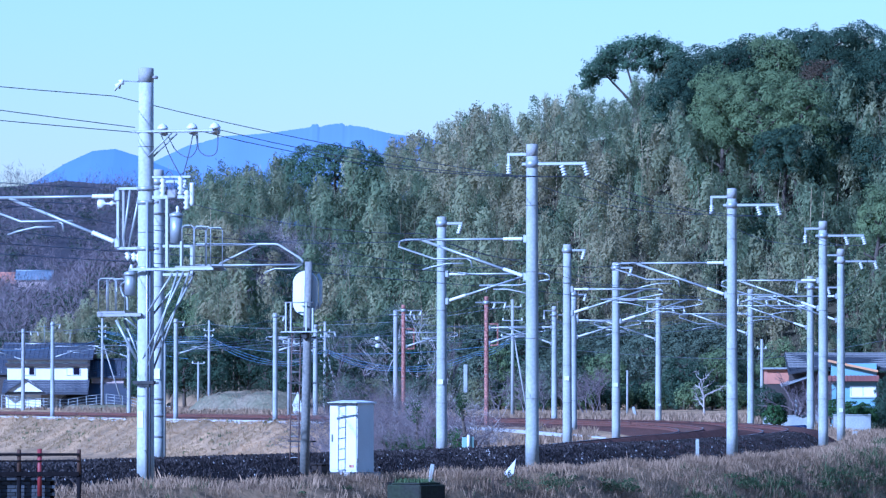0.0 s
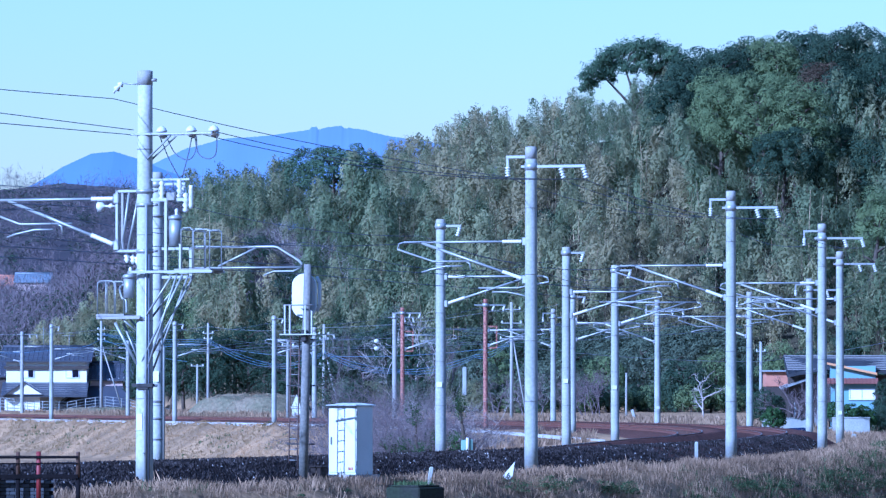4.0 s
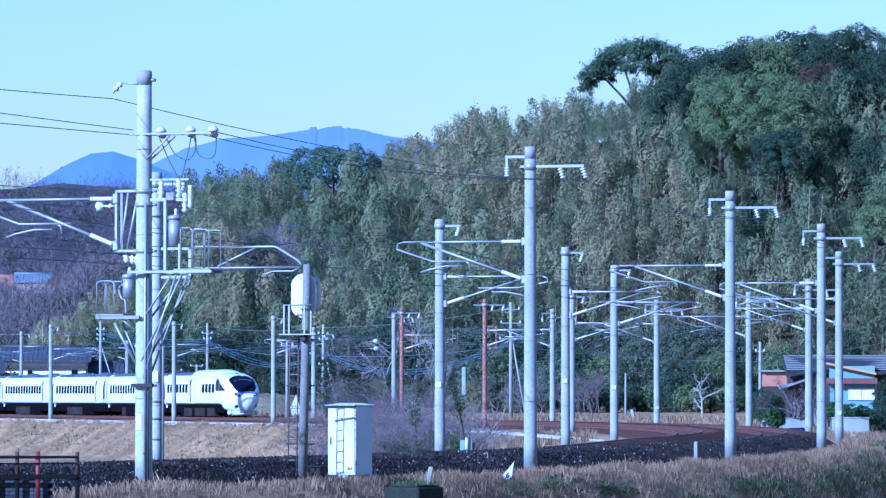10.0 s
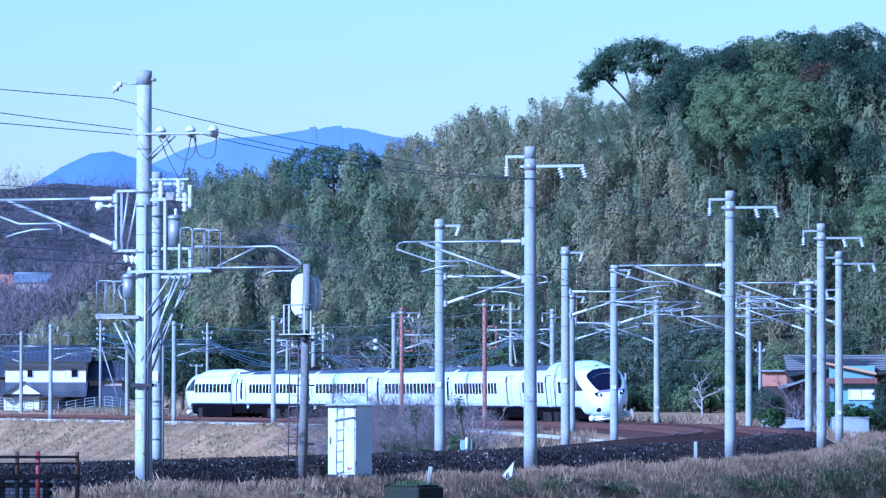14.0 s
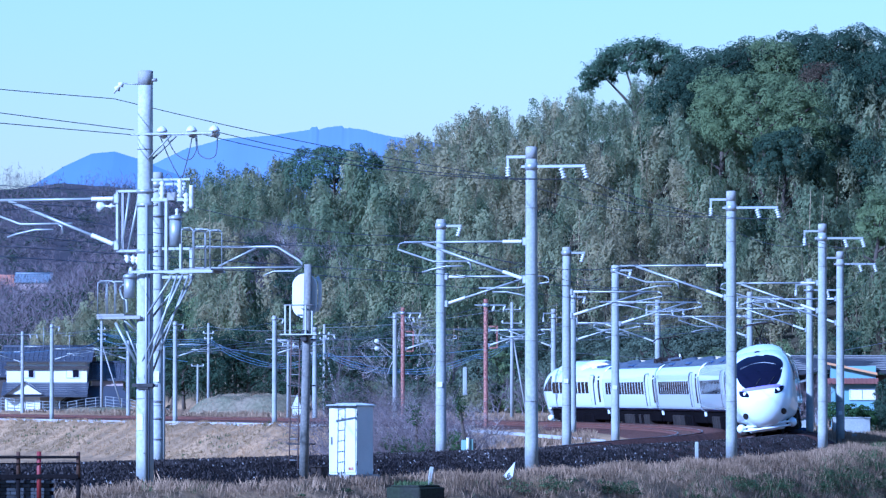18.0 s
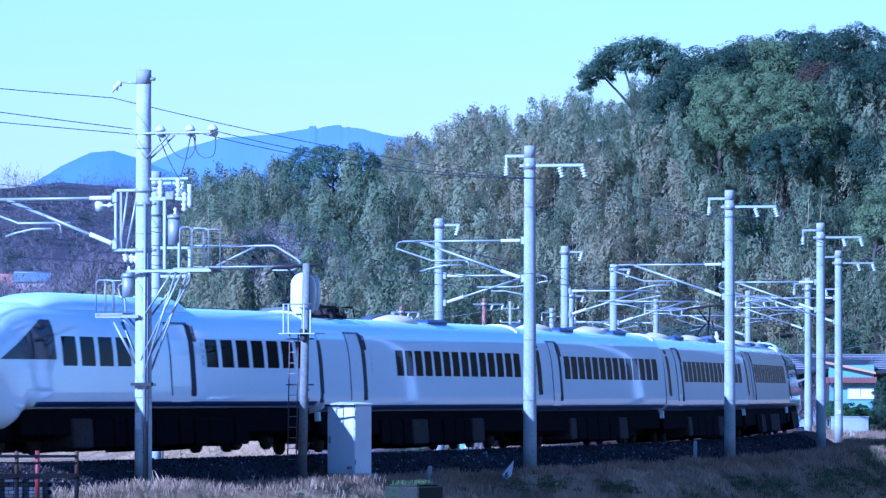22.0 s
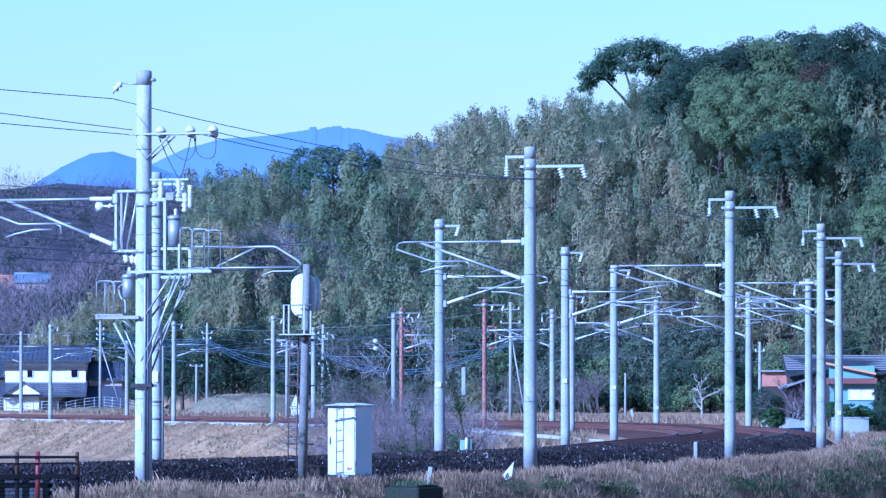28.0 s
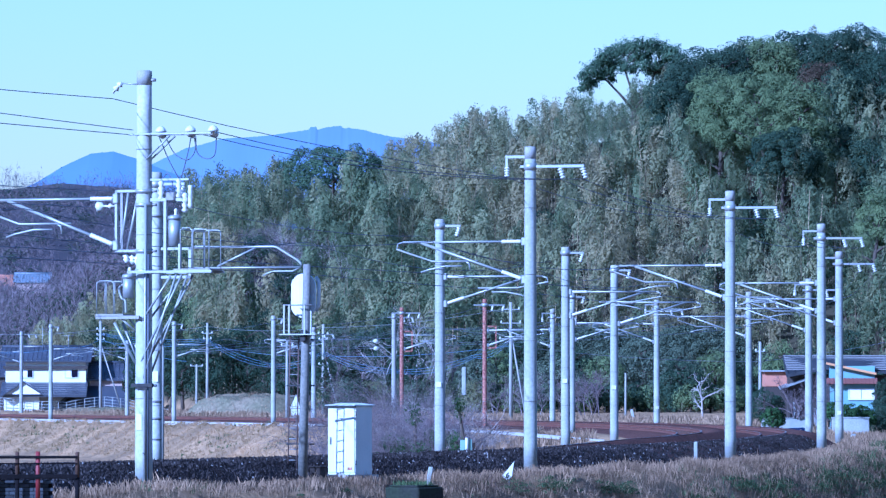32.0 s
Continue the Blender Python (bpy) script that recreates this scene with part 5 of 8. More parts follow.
part("notice", Geo().box(0.195, 0.21, -0.14, 0.14, 2.0, 2.3), M_WHITE, m, "white notice plate")
for z in (0.3, 0.9, 1.4, 6.8):
    part("clamp", Geo().tube([(0, 0, z), (0, 0, z + 0.06)], 0.215, 18), M_GALV_DARK, m)


# ---- lineside signal, seen from its back ----
M_LADDER = material("brown_ladder_steel", (0.088, 0.058, 0.048), 0.8, vary=0.2)


M_POST_GREY = material("weathered_grey_post", (0.17, 0.17, 0.155), 0.9, vary=0.25, big=1.5, fine=15)


def signal():
    s = thing("railway_signal", "lineside signal post with an oval white backboard, cage and ladder", "railway signal", along(405.4, 2.75, 0, math.pi))
    part("post", Geo().tube([(0, 0.06, -0.6), (0, 0, 2.0), (0, -0.06, 5.02)], [0.125, 0.112, 0.095], 16), M_POST_GREY, s, "grey concrete post")
    rs = []
    for x, k in ((0.16, 0.9), (0.16, 0.99), (0.17, 1.0), (0.24, 1.0), (0.25, 0.97)):
        ring = []
        for i in range(32):
            a = 2 * math.pi * i / 32
            ring.append((x, 0.11 + 0.34 * k * math.cos(a), 4.2 + (0.25 if math.sin(a) > 0 else -0.25) + 0.33 * k * math.sin(a)))
        rs.append(ring)
    h = part("backboard", Geo().rings(rs, smooth=False), M_WHITE, s, "oval white backboard")
    part("lamp_case", Geo().box(0.08, 0.16, 0.0, 0.2, 3.85, 4.6, chamfer=0.03), M_WHITE, h)
    part("cable_box", Geo().box(-0.22, 0.0, -0.1, 0.05, 3.0, 3.3, chamfer=0.02), M_BLACK, s)
    part("rear_rim", Geo().tube([(0.4, -0.16, 3.8), (0.4, -0.24, 3.95), (0.4, -0.24, 4.55), (0.4, -0.16, 4.7)], 0.05, 8), M_WHITE, s)
    for y in (0.47, 0.33, -0.1, -0.28):
        part("cage_post", Geo().box(-0.3, -0.26, y - 0.02, y + 0.02, 3.2, 3.95 if y != -0.28 else 3.8), M_GALV, s)
    for x in (-0.28, 0.4):
        part("cage_rail", Geo().tube([(x, 0.5, 3.95), (x, -0.3, 3.95)], 0.02, 6), M_GALV_DARK, s)
    part("cage_floor", Geo().box(-0.32, 0.45, -0.42, 0.6, 3.17, 3.2), M_GALV, s)
    lad = part("ladder", Geo().tube([(0.40, 0.62, -0.35), (0.40, 0.56, 3.2)], 0.018, 6).tube([(0.40, 0.38, -0.35), (0.40, 0.32, 3.2)], 0.018, 6), M_LADDER, s, "rust-brown steel ladder")
    for i in range(12):
        z = -0.1 + 0.28 * i
        part("rung", Geo().tube([(0.40, 0.61 - 0.017 * z, z), (0.40, 0.37 - 0.017 * z, z)], 0.012, 6), M_GALV_DARK, lad)
    for z in (0.32, 1.85, 3.05):
        part("ladder_stay", Geo().box(0.37, 0.41, -0.12, 0.66, z - 0.018, z + 0.018).box(0.05, 0.4, -0.03, 0.01, z - 0.015, z + 0.015), M_BLACK, s)
    for z in (0.1, 0.35, 1.5, 1.75):
        loop(s, [(0.14, -0.1, z), (0.15, 0.0, z - 0.12), (0.14, 0.1, z - 0.05)], 0.012, "cable_tie")
    part("connector", Geo().tube([(0.1, 0.06, 2.4), (0.1, 0.05, 3.1)], 0.05, 8), M_GALV, s)


signal()


# ---- relay cabinet ----
def cabinet():
    c = thing("relay_cabinet", "white steel relay cabinet on a concrete slab beside the track", "equipment cabinet", along(403.1, 3.15, 0, radians(-15)))
    W, D, z0, z1 = 0.45, 0.38, -0.50, 1.31
    part("body", Geo().box(-D, D, -W, W, z0, z1, chamfer=0.012), M_WHITE, c)
    part("door", Geo().box(D + 0.002, D + 0.022, -W + 0.03, W - 0.03, z0 + 0.06, z1 - 0.06, chamfer=0.006), M_WHITE, c, "white hinged door")
    part("roof", Geo().add([(-D - 0.05, -W - 0.05, z1), (D + 0.06, -W - 0.05, z1), (D + 0.06, W + 0.05, z1), (-D - 0.05, W + 0.05, z1), (-D - 0.05, -W - 0.05, z1 + 0.04), (D + 0.06, -W - 0.05, z1 + 0.03), (D + 0.06, W + 0.05, z1 + 0.03), (-D - 0.05, W + 0.05, z1 + 0.04), (-D * 0.4, -W * 0.4, z1 + 0.09), (D * 0.4, -W * 0.4, z1 + 0.09), (D * 0.4, W * 0.4, z1 + 0.09), (-D * 0.4, W * 0.4, z1 + 0.09)],
                           [(0, 3, 2, 1), (0, 1, 5, 4), (1, 2, 6, 5), (2, 3, 7, 6), (3, 0, 4, 7), (4, 5, 9, 8), (5, 6, 10, 9), (6, 7, 11, 10), (7, 4, 8, 11), (8, 9, 10, 11)]), M_WHITE, c)
    part("drip_edge", Geo().box(D + 0.06, D + 0.07, -W - 0.04, W + 0.04, z1 - 0.03, z1 + 0.02), M_BLACK, c)
    part("handle", Geo().box(D + 0.02, D + 0.06, -W + 0.09, -W + 0.13, 0.3, 0.5, chamfer=0.01), M_GALV_DARK, c)
    for z in (z0 + 0.25, z1 - 0.25):
        part("hinge", Geo().tube([(D + 0.0, W + 0.01, z), (D + 0.0, W + 0.01, z + 0.12)], 0.02, 6), M_GALV_DARK, c)
    part("label_plate", Geo().box(D + 0.022, D + 0.026, 0.20, 0.36, z0 + 0.12, z0 + 0.20), M_RUST, c, "small red-brown label")
    part("plate_bar", Geo().box(D + 0.022, D + 0.026, -0.06, 0.06, 0.98, 1.0).box(D + 0.022, D + 0.026, -0.06, 0.02, 0.92, 0.94), M_GALV_DARK, c, "faded grey marking")
    part("slab", Geo().box(-D - 0.2, D + 0.25, -W - 0.1, W + 0.1, z0 - 0.25, z0, chamfer=0.02), M_CONCRETE_OLD, c, "pale concrete slab")
    b = thing("cable_pit", "low dark cable pit with a lid beside the cabinet", "cable pit", along(404.2, 2.65, 0))
    part("pit_body", Geo().box(-0.2, 0.2, -0.15, 0.15, -0.7, -0.3, chamfer=0.02), M_UNDER_GREY, b)
    part("pit_lid", Geo().box(-0.23, 0.23, -0.18, 0.18, -0.3, -0.26, chamfer=0.01), M_UNDER_GREY, b)


cabinet()


# ---- wooden and red-capped fence in the foreground ----
def fence():
    M_WOOD = material("brown_fence_wood", (0.075, 0.048, 0.034), 0.9, vary=0.3, fine=12, spec=0.1)
    # near-black: the shade on the rails and lower posts is in this colour
    M_SHADE_DARK = material("shade_dark_wood", (0.010, 0.009, 0.010), 0.9, vary=0.3, fine=12, spec=0.05)
    M_RED = material("red_paint", (0.13, 0.012, 0.013), 0.6, vary=0.15)
    M_BLOCK = material("dark_wall_stone", (0.045, 0.05, 0.058), 0.9, vary=0.3, fine=8, each=0.5)
    d = 112.0
    o = seen(31, 800, d)
    at = Matrix.Translation((o.x, o.y, 0)) @ Matrix.Rotation(radians(6), 4, "Z")
    f = thing("fence", "low brown wooden fence with one red-painted post", "fence", at)
    k = d / FOCAL
    zt = o.z
    for px in (-55, -12, 31, 67.5, 137):
        x = (px - 31) * k
        p = part("post", Geo().tube([(x, 0, -1.4), (x, 0, zt - 0.52)], 0.047, 10), M_SHADE_DARK, f, "post with shade coloured into its dark lower half")
        part("post_top", Geo().tube([(x, 0, zt - 0.52), (x, 0, zt - 0.02), (x, 0, zt)], [0.043, 0.042, 0.034], 10), M_WOOD, p)
        if px == 67.5:
            part("red_paint", Geo().tube([(x, 0, zt - 0.95), (x, 0, zt + 0.008)], 0.049, 10), M_RED, p, "dull red paint on the post")
    for z, h in ((zt - 0.105, 0.028), (zt - 0.235, 0.014), (zt - 0.50, 0.045)):
        part("rail", Geo().box(-1.3, (137 - 31) * k, -0.075, -0.047, z - h, z + h, chamfer=0.006), M_SHADE_DARK, f)
    w = thing("low_wall", "low wall of dark blocks behind the fence", "wall", at @ Matrix.Translation((0, 0.15, 0)), kind="structure")
    part("backing", Geo().box(-1.25, 0.72, 0.05, 0.2, -1.4, zt - 0.57), M_SHADE_DARK, w)
    for r in range(7):
        for i in range(10):
            x = -1.25 + 0.2 * i + (0.1 if r % 2 else 0)
            if x + 0.19 < 0.76:
                part("brick", Geo().box(x, x + 0.19, 0.0, 0.06, zt - 0.65 - 0.075 * r, zt - 0.583 - 0.075 * r, chamfer=0.006), M_BLOCK, w)


fence()


# ---- markers, kerb block and cable troughs ----
# near-black base puts the block's shaded face into the colour; moss only tints it
M_MOSSY = material("mossy_concrete", (0.026, 0.026, 0.024), 0.95, vary=0.25, big=1.5, fine=12, color2=(0.024, 0.030, 0.018), spec=0.1)
M_TROUGH = material("pale_trough_concrete", (0.374, 0.374, 0.36), 0.85, vary=0.12, big=0.6)
o = seen(899, 847, 156)
d = thing("gradient_marker", "white pointed marker board with a black 6 standing in the grass", "marker", Matrix.Translation((o.x, o.y, o.z)) @ Matrix.Rotation(radians(-12), 4, "Z") @ Matrix.Rotation(radians(9), 4, "Y"))
part("board", Geo().add([(-0.17, -0.03, 0.05), (-0.02, -0.03, -0.05), (0.10, -0.03, 0.08), (0.10, -0.03, 0.50), (-0.17, 0.03, 0.05), (-0.02, 0.03, -0.05), (0.10, 0.03, 0.08), (0.10, 0.03, 0.50)],
                        [(0, 1, 2, 3), (7, 6, 5, 4), (0, 4, 5, 1), (1, 5, 6, 2), (2, 6, 7, 3), (3, 7, 4, 0)]), M_WHITE, d)
part("stake", Geo().box(0.02, 0.06, 0.03, 0.06, -0.5, 0.4), M_GALV_DARK, d)
txt = bpy.data.curves.new("numeral", "FONT")
txt.body, txt.size, txt.extrude, txt.offset, txt.align_x = "6", 0.22, 0.004, 0.003, "CENTER"
num = new("numeral", txt)
num.parent = d
num.matrix_basis = Matrix.Translation((-0.02, -0.045, 0.02)) @ Matrix.Rotation(radians(90), 4, "X")
txt.materials.append(M_BLACK)


def stake(px, y0, y1, dist, w, lean=0.0, mat=None, label="short pale concrete marker post", name="marker_post"):
    o = seen(px, y1, dist)
    k = dist / FOCAL
    s = thing(name, label, "marker post", Matrix.Translation(o) @ Matrix.Rotation(radians(lean), 4, "Y"), group="marker posts")
    h = (y1 - y0) * k
    part("post", Geo().box(-w / 2, w / 2, -w / 2, w / 2, -0.4, h - 0.02, chamfer=w * 0.12), mat or M_CONCRETE, s)
    part("cap", Geo().box(-w * 0.4, w * 0.4, -w * 0.4, w * 0.4, h - 0.02, h), mat or M_CONCRETE, s)


stake(759, 826, 852, 150, 0.12, 8)
stake(1231, 782, 806, 186, 0.12)
stake(1123, 724, 748, 420, 0.22, -14)
stake(821, 650, 690, 400, 0.30, 0)
stake(1510, 768, 782, 270, 0.25, 0)
o = seen(733, 862, 138)
kb = thing("concrete_block", "low mossy concrete box drain in the grass", "concrete block", Matrix.Translation((o.x, o.y, o.z)) @ Matrix.Rotation(radians(58), 4, "Z"))
part("block", Geo().box(-0.58, 0.6, -0.5, 0.5, -0.9, 0.0, chamfer=0.03), M_MOSSY, kb)
part("lid", Geo().box(-0.5, 0.52, -0.42, 0.42, 0.0, 0.05, chamfer=0.02), M_MOSSY, kb)
t = thing("cable_trough", "pale concrete cable trough along the foot of the track", "cable trough", kind="structure")
for s in np.arange(-30, 150, 10.0):
    gap = 0.25 if int(s) % 20 else 0.6
    part("trough_section", Geo().rings([[P(q, -8.16, -0.8), P(q, -7.84, -0.8), P(q, -7.84, -0.43), P(q, -8.16, -0.43)] for q in (s, s + 5, s + 10 - gap)], smooth=False), M_TROUGH, t)
# a pale concrete channel that leaves the line beyond the second track
t = thing("cable_trough", "pale worn concrete channel leaving the track through the thicket", "cable trough", kind="structure")
def channel(u):
    y = 754.5 + 24 * u ** 1.5
    return seen(690 + 375 * u, y, 1.95 * FOCAL / (y - 701.7))
for i in range(30):
    a, b = channel(i / 30), channel((i + 0.94) / 30)
    sx = (b - a).cross(Vector((0, 0, 1))).normalized() * 0.13
    drop = Vector((0, 0, -0.16))
    part("trough_section", Geo().rings([[q + sx + drop, q - sx + drop, q - sx, q + sx] for q in (a, b)], smooth=False), M_TROUGH, t)
o = seen(826, 791, 205)
eq = thing("impedance_bond", "pair of pale green track equipment boxes", "track equipment", Matrix.Translation(o))
M_GREEN_BOX = material("pale_green_paint", (0.19, 0.286, 0.245), 0.5, vary=0.1)
part("box", Geo().box(-0.24, -0.05, -0.2, 0.2, -0.3, 0.26, chamfer=0.02), M_GREEN_BOX, eq)
part("box", Geo().box(0.07, 0.20, -0.15, 0.2, -0.3, 0.28, chamfer=0.02), M_GREEN_BOX, eq)
part("pipe", Geo().tube([(0.0, -0.22, -0.3), (0.0, -0.22, 0.34)], 0.06, 8), M_WHITE, eq)
part("junction_box", Geo().box(0.22, 0.31, -0.1, 0.1, -0.3, 0.16, chamfer=0.02), M_UNDER_GREY, eq)


# ---- trees ----
def crown_leaves(rng, centre, radii, clumps, per, leaf, flat=0.0):
    """Leaf sprays on rounded boughs that stand side by side over an uneven ellipsoid, with shaded hollows between them."""
    radii = np.array(radii)
    k = np.arange(clumps) + 0.5
    z = 1 - 2 * k / clumps
    a = k * 2.39996 + rng.uniform(0, 6.28)
    u = np.stack([np.cos(a) * np.sqrt(1 - z * z), np.sin(a) * np.sqrt(1 - z * z), z], 1) + rng.normal(size=(clumps, 3)) * 0.13
    u /= np.linalg.norm(u, axis=1)[:, None]
    u = u[u[:, 2] > -0.75]
    n = len(u)
    ph = rng.uniform(0, 6.28, 3)
    swell = 1 + 0.12 * np.sin(3 * u[:, 0] + ph[0]) * np.cos(4 * u[:, 2] + ph[1]) + 0.09 * np.sin(7 * u[:, 1] + 5 * u[:, 0] + ph[2])
    mean_r = float(np.prod(radii)) ** (1 / 3)
    R = 0.66 * math.sqrt(4 * math.pi * mean_r ** 2 / clumps) * rng.uniform(0.65, 1.3, n)
    c = u * (radii - 0.6 * R.mean()) * (swell * rng.uniform(0.86, 1.06, n))[:, None]
    if flat:
        c[:, 2] = np.maximum(c[:, 2], -radii[2] * flat)
    q = rng.normal(size=(n * per, 3))
    q /= np.linalg.norm(q, axis=1)[:, None]
    side = np.repeat(u + np.array([0, 0, 0.7]), per, 0)
    q = np.where(((q * side).sum(1) < -0.25)[:, None], -q, q)
    knob = 1 + 0.16 * np.sin(5 * q[:, :1] + 3 * np.repeat(c[:, :1], per, 0)) * np.sin(5 * q[:, 2:] + 2 * np.repeat(c[:, 1:2], per, 0))
    pts = np.repeat(c, per, 0) + q * np.repeat(R, per)[:, None] * np.array([1, 1, 0.8]) * knob * rng.uniform(0.94, 1.04, (n * per, 1))
    v, f = sprays(pts + np.array(centre), q + np.array([0, 0, 0.2]), leaf * 1.25, leaf, rng, 0.22, 0.4)
    v = v.reshape(-1, 4, 3)[:, [0, 1, 3]].reshape(-1, 3)
    # sparse inner foliage that closes the view through the crown
    inner = rng.normal(size=(clumps * 5, 3))
    inner = inner / np.linalg.norm(inner, axis=1)[:, None] * (radii - R.mean()) * rng.uniform(0.55, 0.85, (clumps * 5, 1)) + np.array(centre)
    vi, _ = leaves(inner, R.mean() * 0.9, R.mean() * 0.6, rng)
    v = np.concatenate([v, vi.reshape(-1, 4, 3)[:, [0, 1, 3]].reshape(-1, 3)])
    return v, np.arange(len(v)).reshape(-1, 3)


def limbs(g, rng, base, top, r, reach, n, droop=0.15):
    """A tapered trunk that forks into limbs."""
    base, top = Vector(base), Vector(top)
    mid = base.lerp(top, 0.5) + Vector((rng.normal() * 0.04, rng.normal() * 0.04, 0)) * (top - base).length
    g.tube([base, base.lerp(mid, 0.5), mid, mid.lerp(top, 0.5), top], [r, r * 0.82, r * 0.66, r * 0.45, r * 0.15], 7)
    for i in range(n):
        t = 0.3 + 0.65 * (i + 0.5) / n
        p = mid.lerp(top, (t - 0.5) * 2) if t > 0.5 else base.lerp(mid, t * 2)
        a = i * 2.4 + rng.uniform(-0.5, 0.5)
        d = Vector((math.cos(a), math.sin(a), 0.55 - droop)) * reach * rng.uniform(0.6, 1.0)
        q = p + d * 0.5 + Vector((0, 0, reach * 0.12))
        g.tube([p, q, p + d + Vector((0, 0, reach * 0.15))], [r * 0.42, r * 0.26, r * 0.06], 5)


def tree(name, label, base, height, radii, mat, seed, clumps=60, per=26, leaf=0.5, trunk=None, flat=0.0, lean=0.0, crown_at=None):
    rng = np.random.default_rng(seed)
    t = thing(name, label, "tree", Matrix.Translation(base), group="trees of the hillside")
    g = Geo()
    limbs(g, rng, (0, 0, -0.5), (lean, 0, height * 0.86), 0.022 * height + 0.08, max(radii[0], radii[1]) * 0.7, 9)
    part("trunk", g, trunk or M_BARK, t)
    c = (lean * 0.8, 0, crown_at if crown_at is not None else height - radii[2])
    part("crown", array_mesh("crown", *crown_leaves(rng, c, radii, clumps, per, leaf, flat), mat), None, t)
    return t


def on_ground(px, d):
    x = (px - 784) * d / FOCAL
    return Vector((x, d, float(ground_height([x], [d])[0])))


# great trees along the crest and on the right shoulder
def crest_tree(px, ytop, ybase, d, width_px, mat, seed, label, flat=0.85, hang=0.5, **kw):
    d = 572 + (d - 572) * 0.46
    k = d / FOCAL
    base = seen(px, ybase, d)
    base.z = min(base.z, float(ground_height([base.x], [d])[0]) + 6)
    g0 = min(float(ground_height([base.x], [d])[0]), seen(px, ybase, d).z - 1.0)
    top = seen(px, ytop, d).z
    h = top - g0
    w = width_px * k / 2
    rz = (ybase - ytop) * k / 2
    return tree("tree", label, Vector((base.x, d, g0)), h, (w, w * 0.8, rz), mat, seed, flat=flat, crown_at=h - rz, **kw)


def umbrella_tree():
    """A wide old tree on the crest: forking limbs that carry flat cushions of leaves, open between them."""
    rng = np.random.default_rng(11)
    d = 672.0
    k = d / FOCAL
    foot = seen(1118, 262, d)
    foot.z = float(ground_height([foot.x], [d])[0])
    t = thing("tree", "wide umbrella-shaped tree with sky showing through its crown", "tree", Matrix.Translation(foot), group="trees of the hillside")
    # three main limbs, each with the cushions of leaves that it bears
    limbs_ = {(1070, 138): [(1034, 136, 13), (1046, 125, 18), (1062, 112, 16), (1050, 146, 12), (1074, 122, 13), (1084, 140, 8), (1062, 134, 13), (1080, 128, 13), (1038, 148, 12), (1030, 156, 9)],
              (1106, 122): [(1070, 100, 17), (1088, 90, 20), (1108, 84, 20), (1100, 108, 13), (1128, 82, 19), (1122, 102, 13), (1086, 112, 14), (1104, 122, 13), (1120, 120, 14), (1134, 98, 14)],
              (1160, 128): [(1152, 80, 19), (1170, 86, 19), (1190, 94, 18), (1197, 108, 15), (1178, 108, 16), (1146, 100, 13), (1195, 124, 16), (1170, 124, 12), (1210, 118, 14), (1140, 116, 14), (1160, 118, 14), (1182, 130, 12), (1150, 126, 10)]}
    g, cs, ns = Geo(), [], []
    fork = seen(1122, 196, d) - foot
    g.tube([Vector((0, 0, -0.4)), fork * 0.5 + Vector((0.2, 0, 0)), fork], [0.42, 0.36, 0.3], 7)
    for (kx, ky), cushions in limbs_.items():
        knee = seen(kx, ky, d) - foot
        g.tube([fork, fork.lerp(knee, 0.5) + Vector((0.3, 0, -0.2)), knee], [0.24, 0.17, 0.12], 6)
        for px, py, r in cushions:
            c = seen(px, py, d) - foot + Vector((0, rng.uniform(-2.5, 2.5), 0))
            m = knee.lerp(c, 0.5) + Vector((rng.normal() * 0.3, 0, rng.normal() * 0.25))
            g.tube([knee, m, c], [0.10, 0.06, 0.025], 5)
            n = int(r * r * 2.3)
            q = rng.normal(size=(n, 3))
            q /= np.linalg.norm(q, axis=1)[:, None]
            lump = 1 + 0.35 * np.sin(q[:, :1] * 6 + px) * np.cos(q[:, 2:] * 5 + py)
            cs.append(np.array(c) + q * np.array([1.15, 1.3, 0.85]) * r * k * lump * rng.uniform(0.4, 1.1, (n, 1)))
            ns.append(q + np.array([0, 0, 0.4]))
    part("trunk", g, M_BARK, t)
    part("crown", array_mesh("crown", *sprays(np.concatenate(cs), np.concatenate(ns), 0.30, 0.17, rng, 0.2, 0.3), M_OAK), None, t)


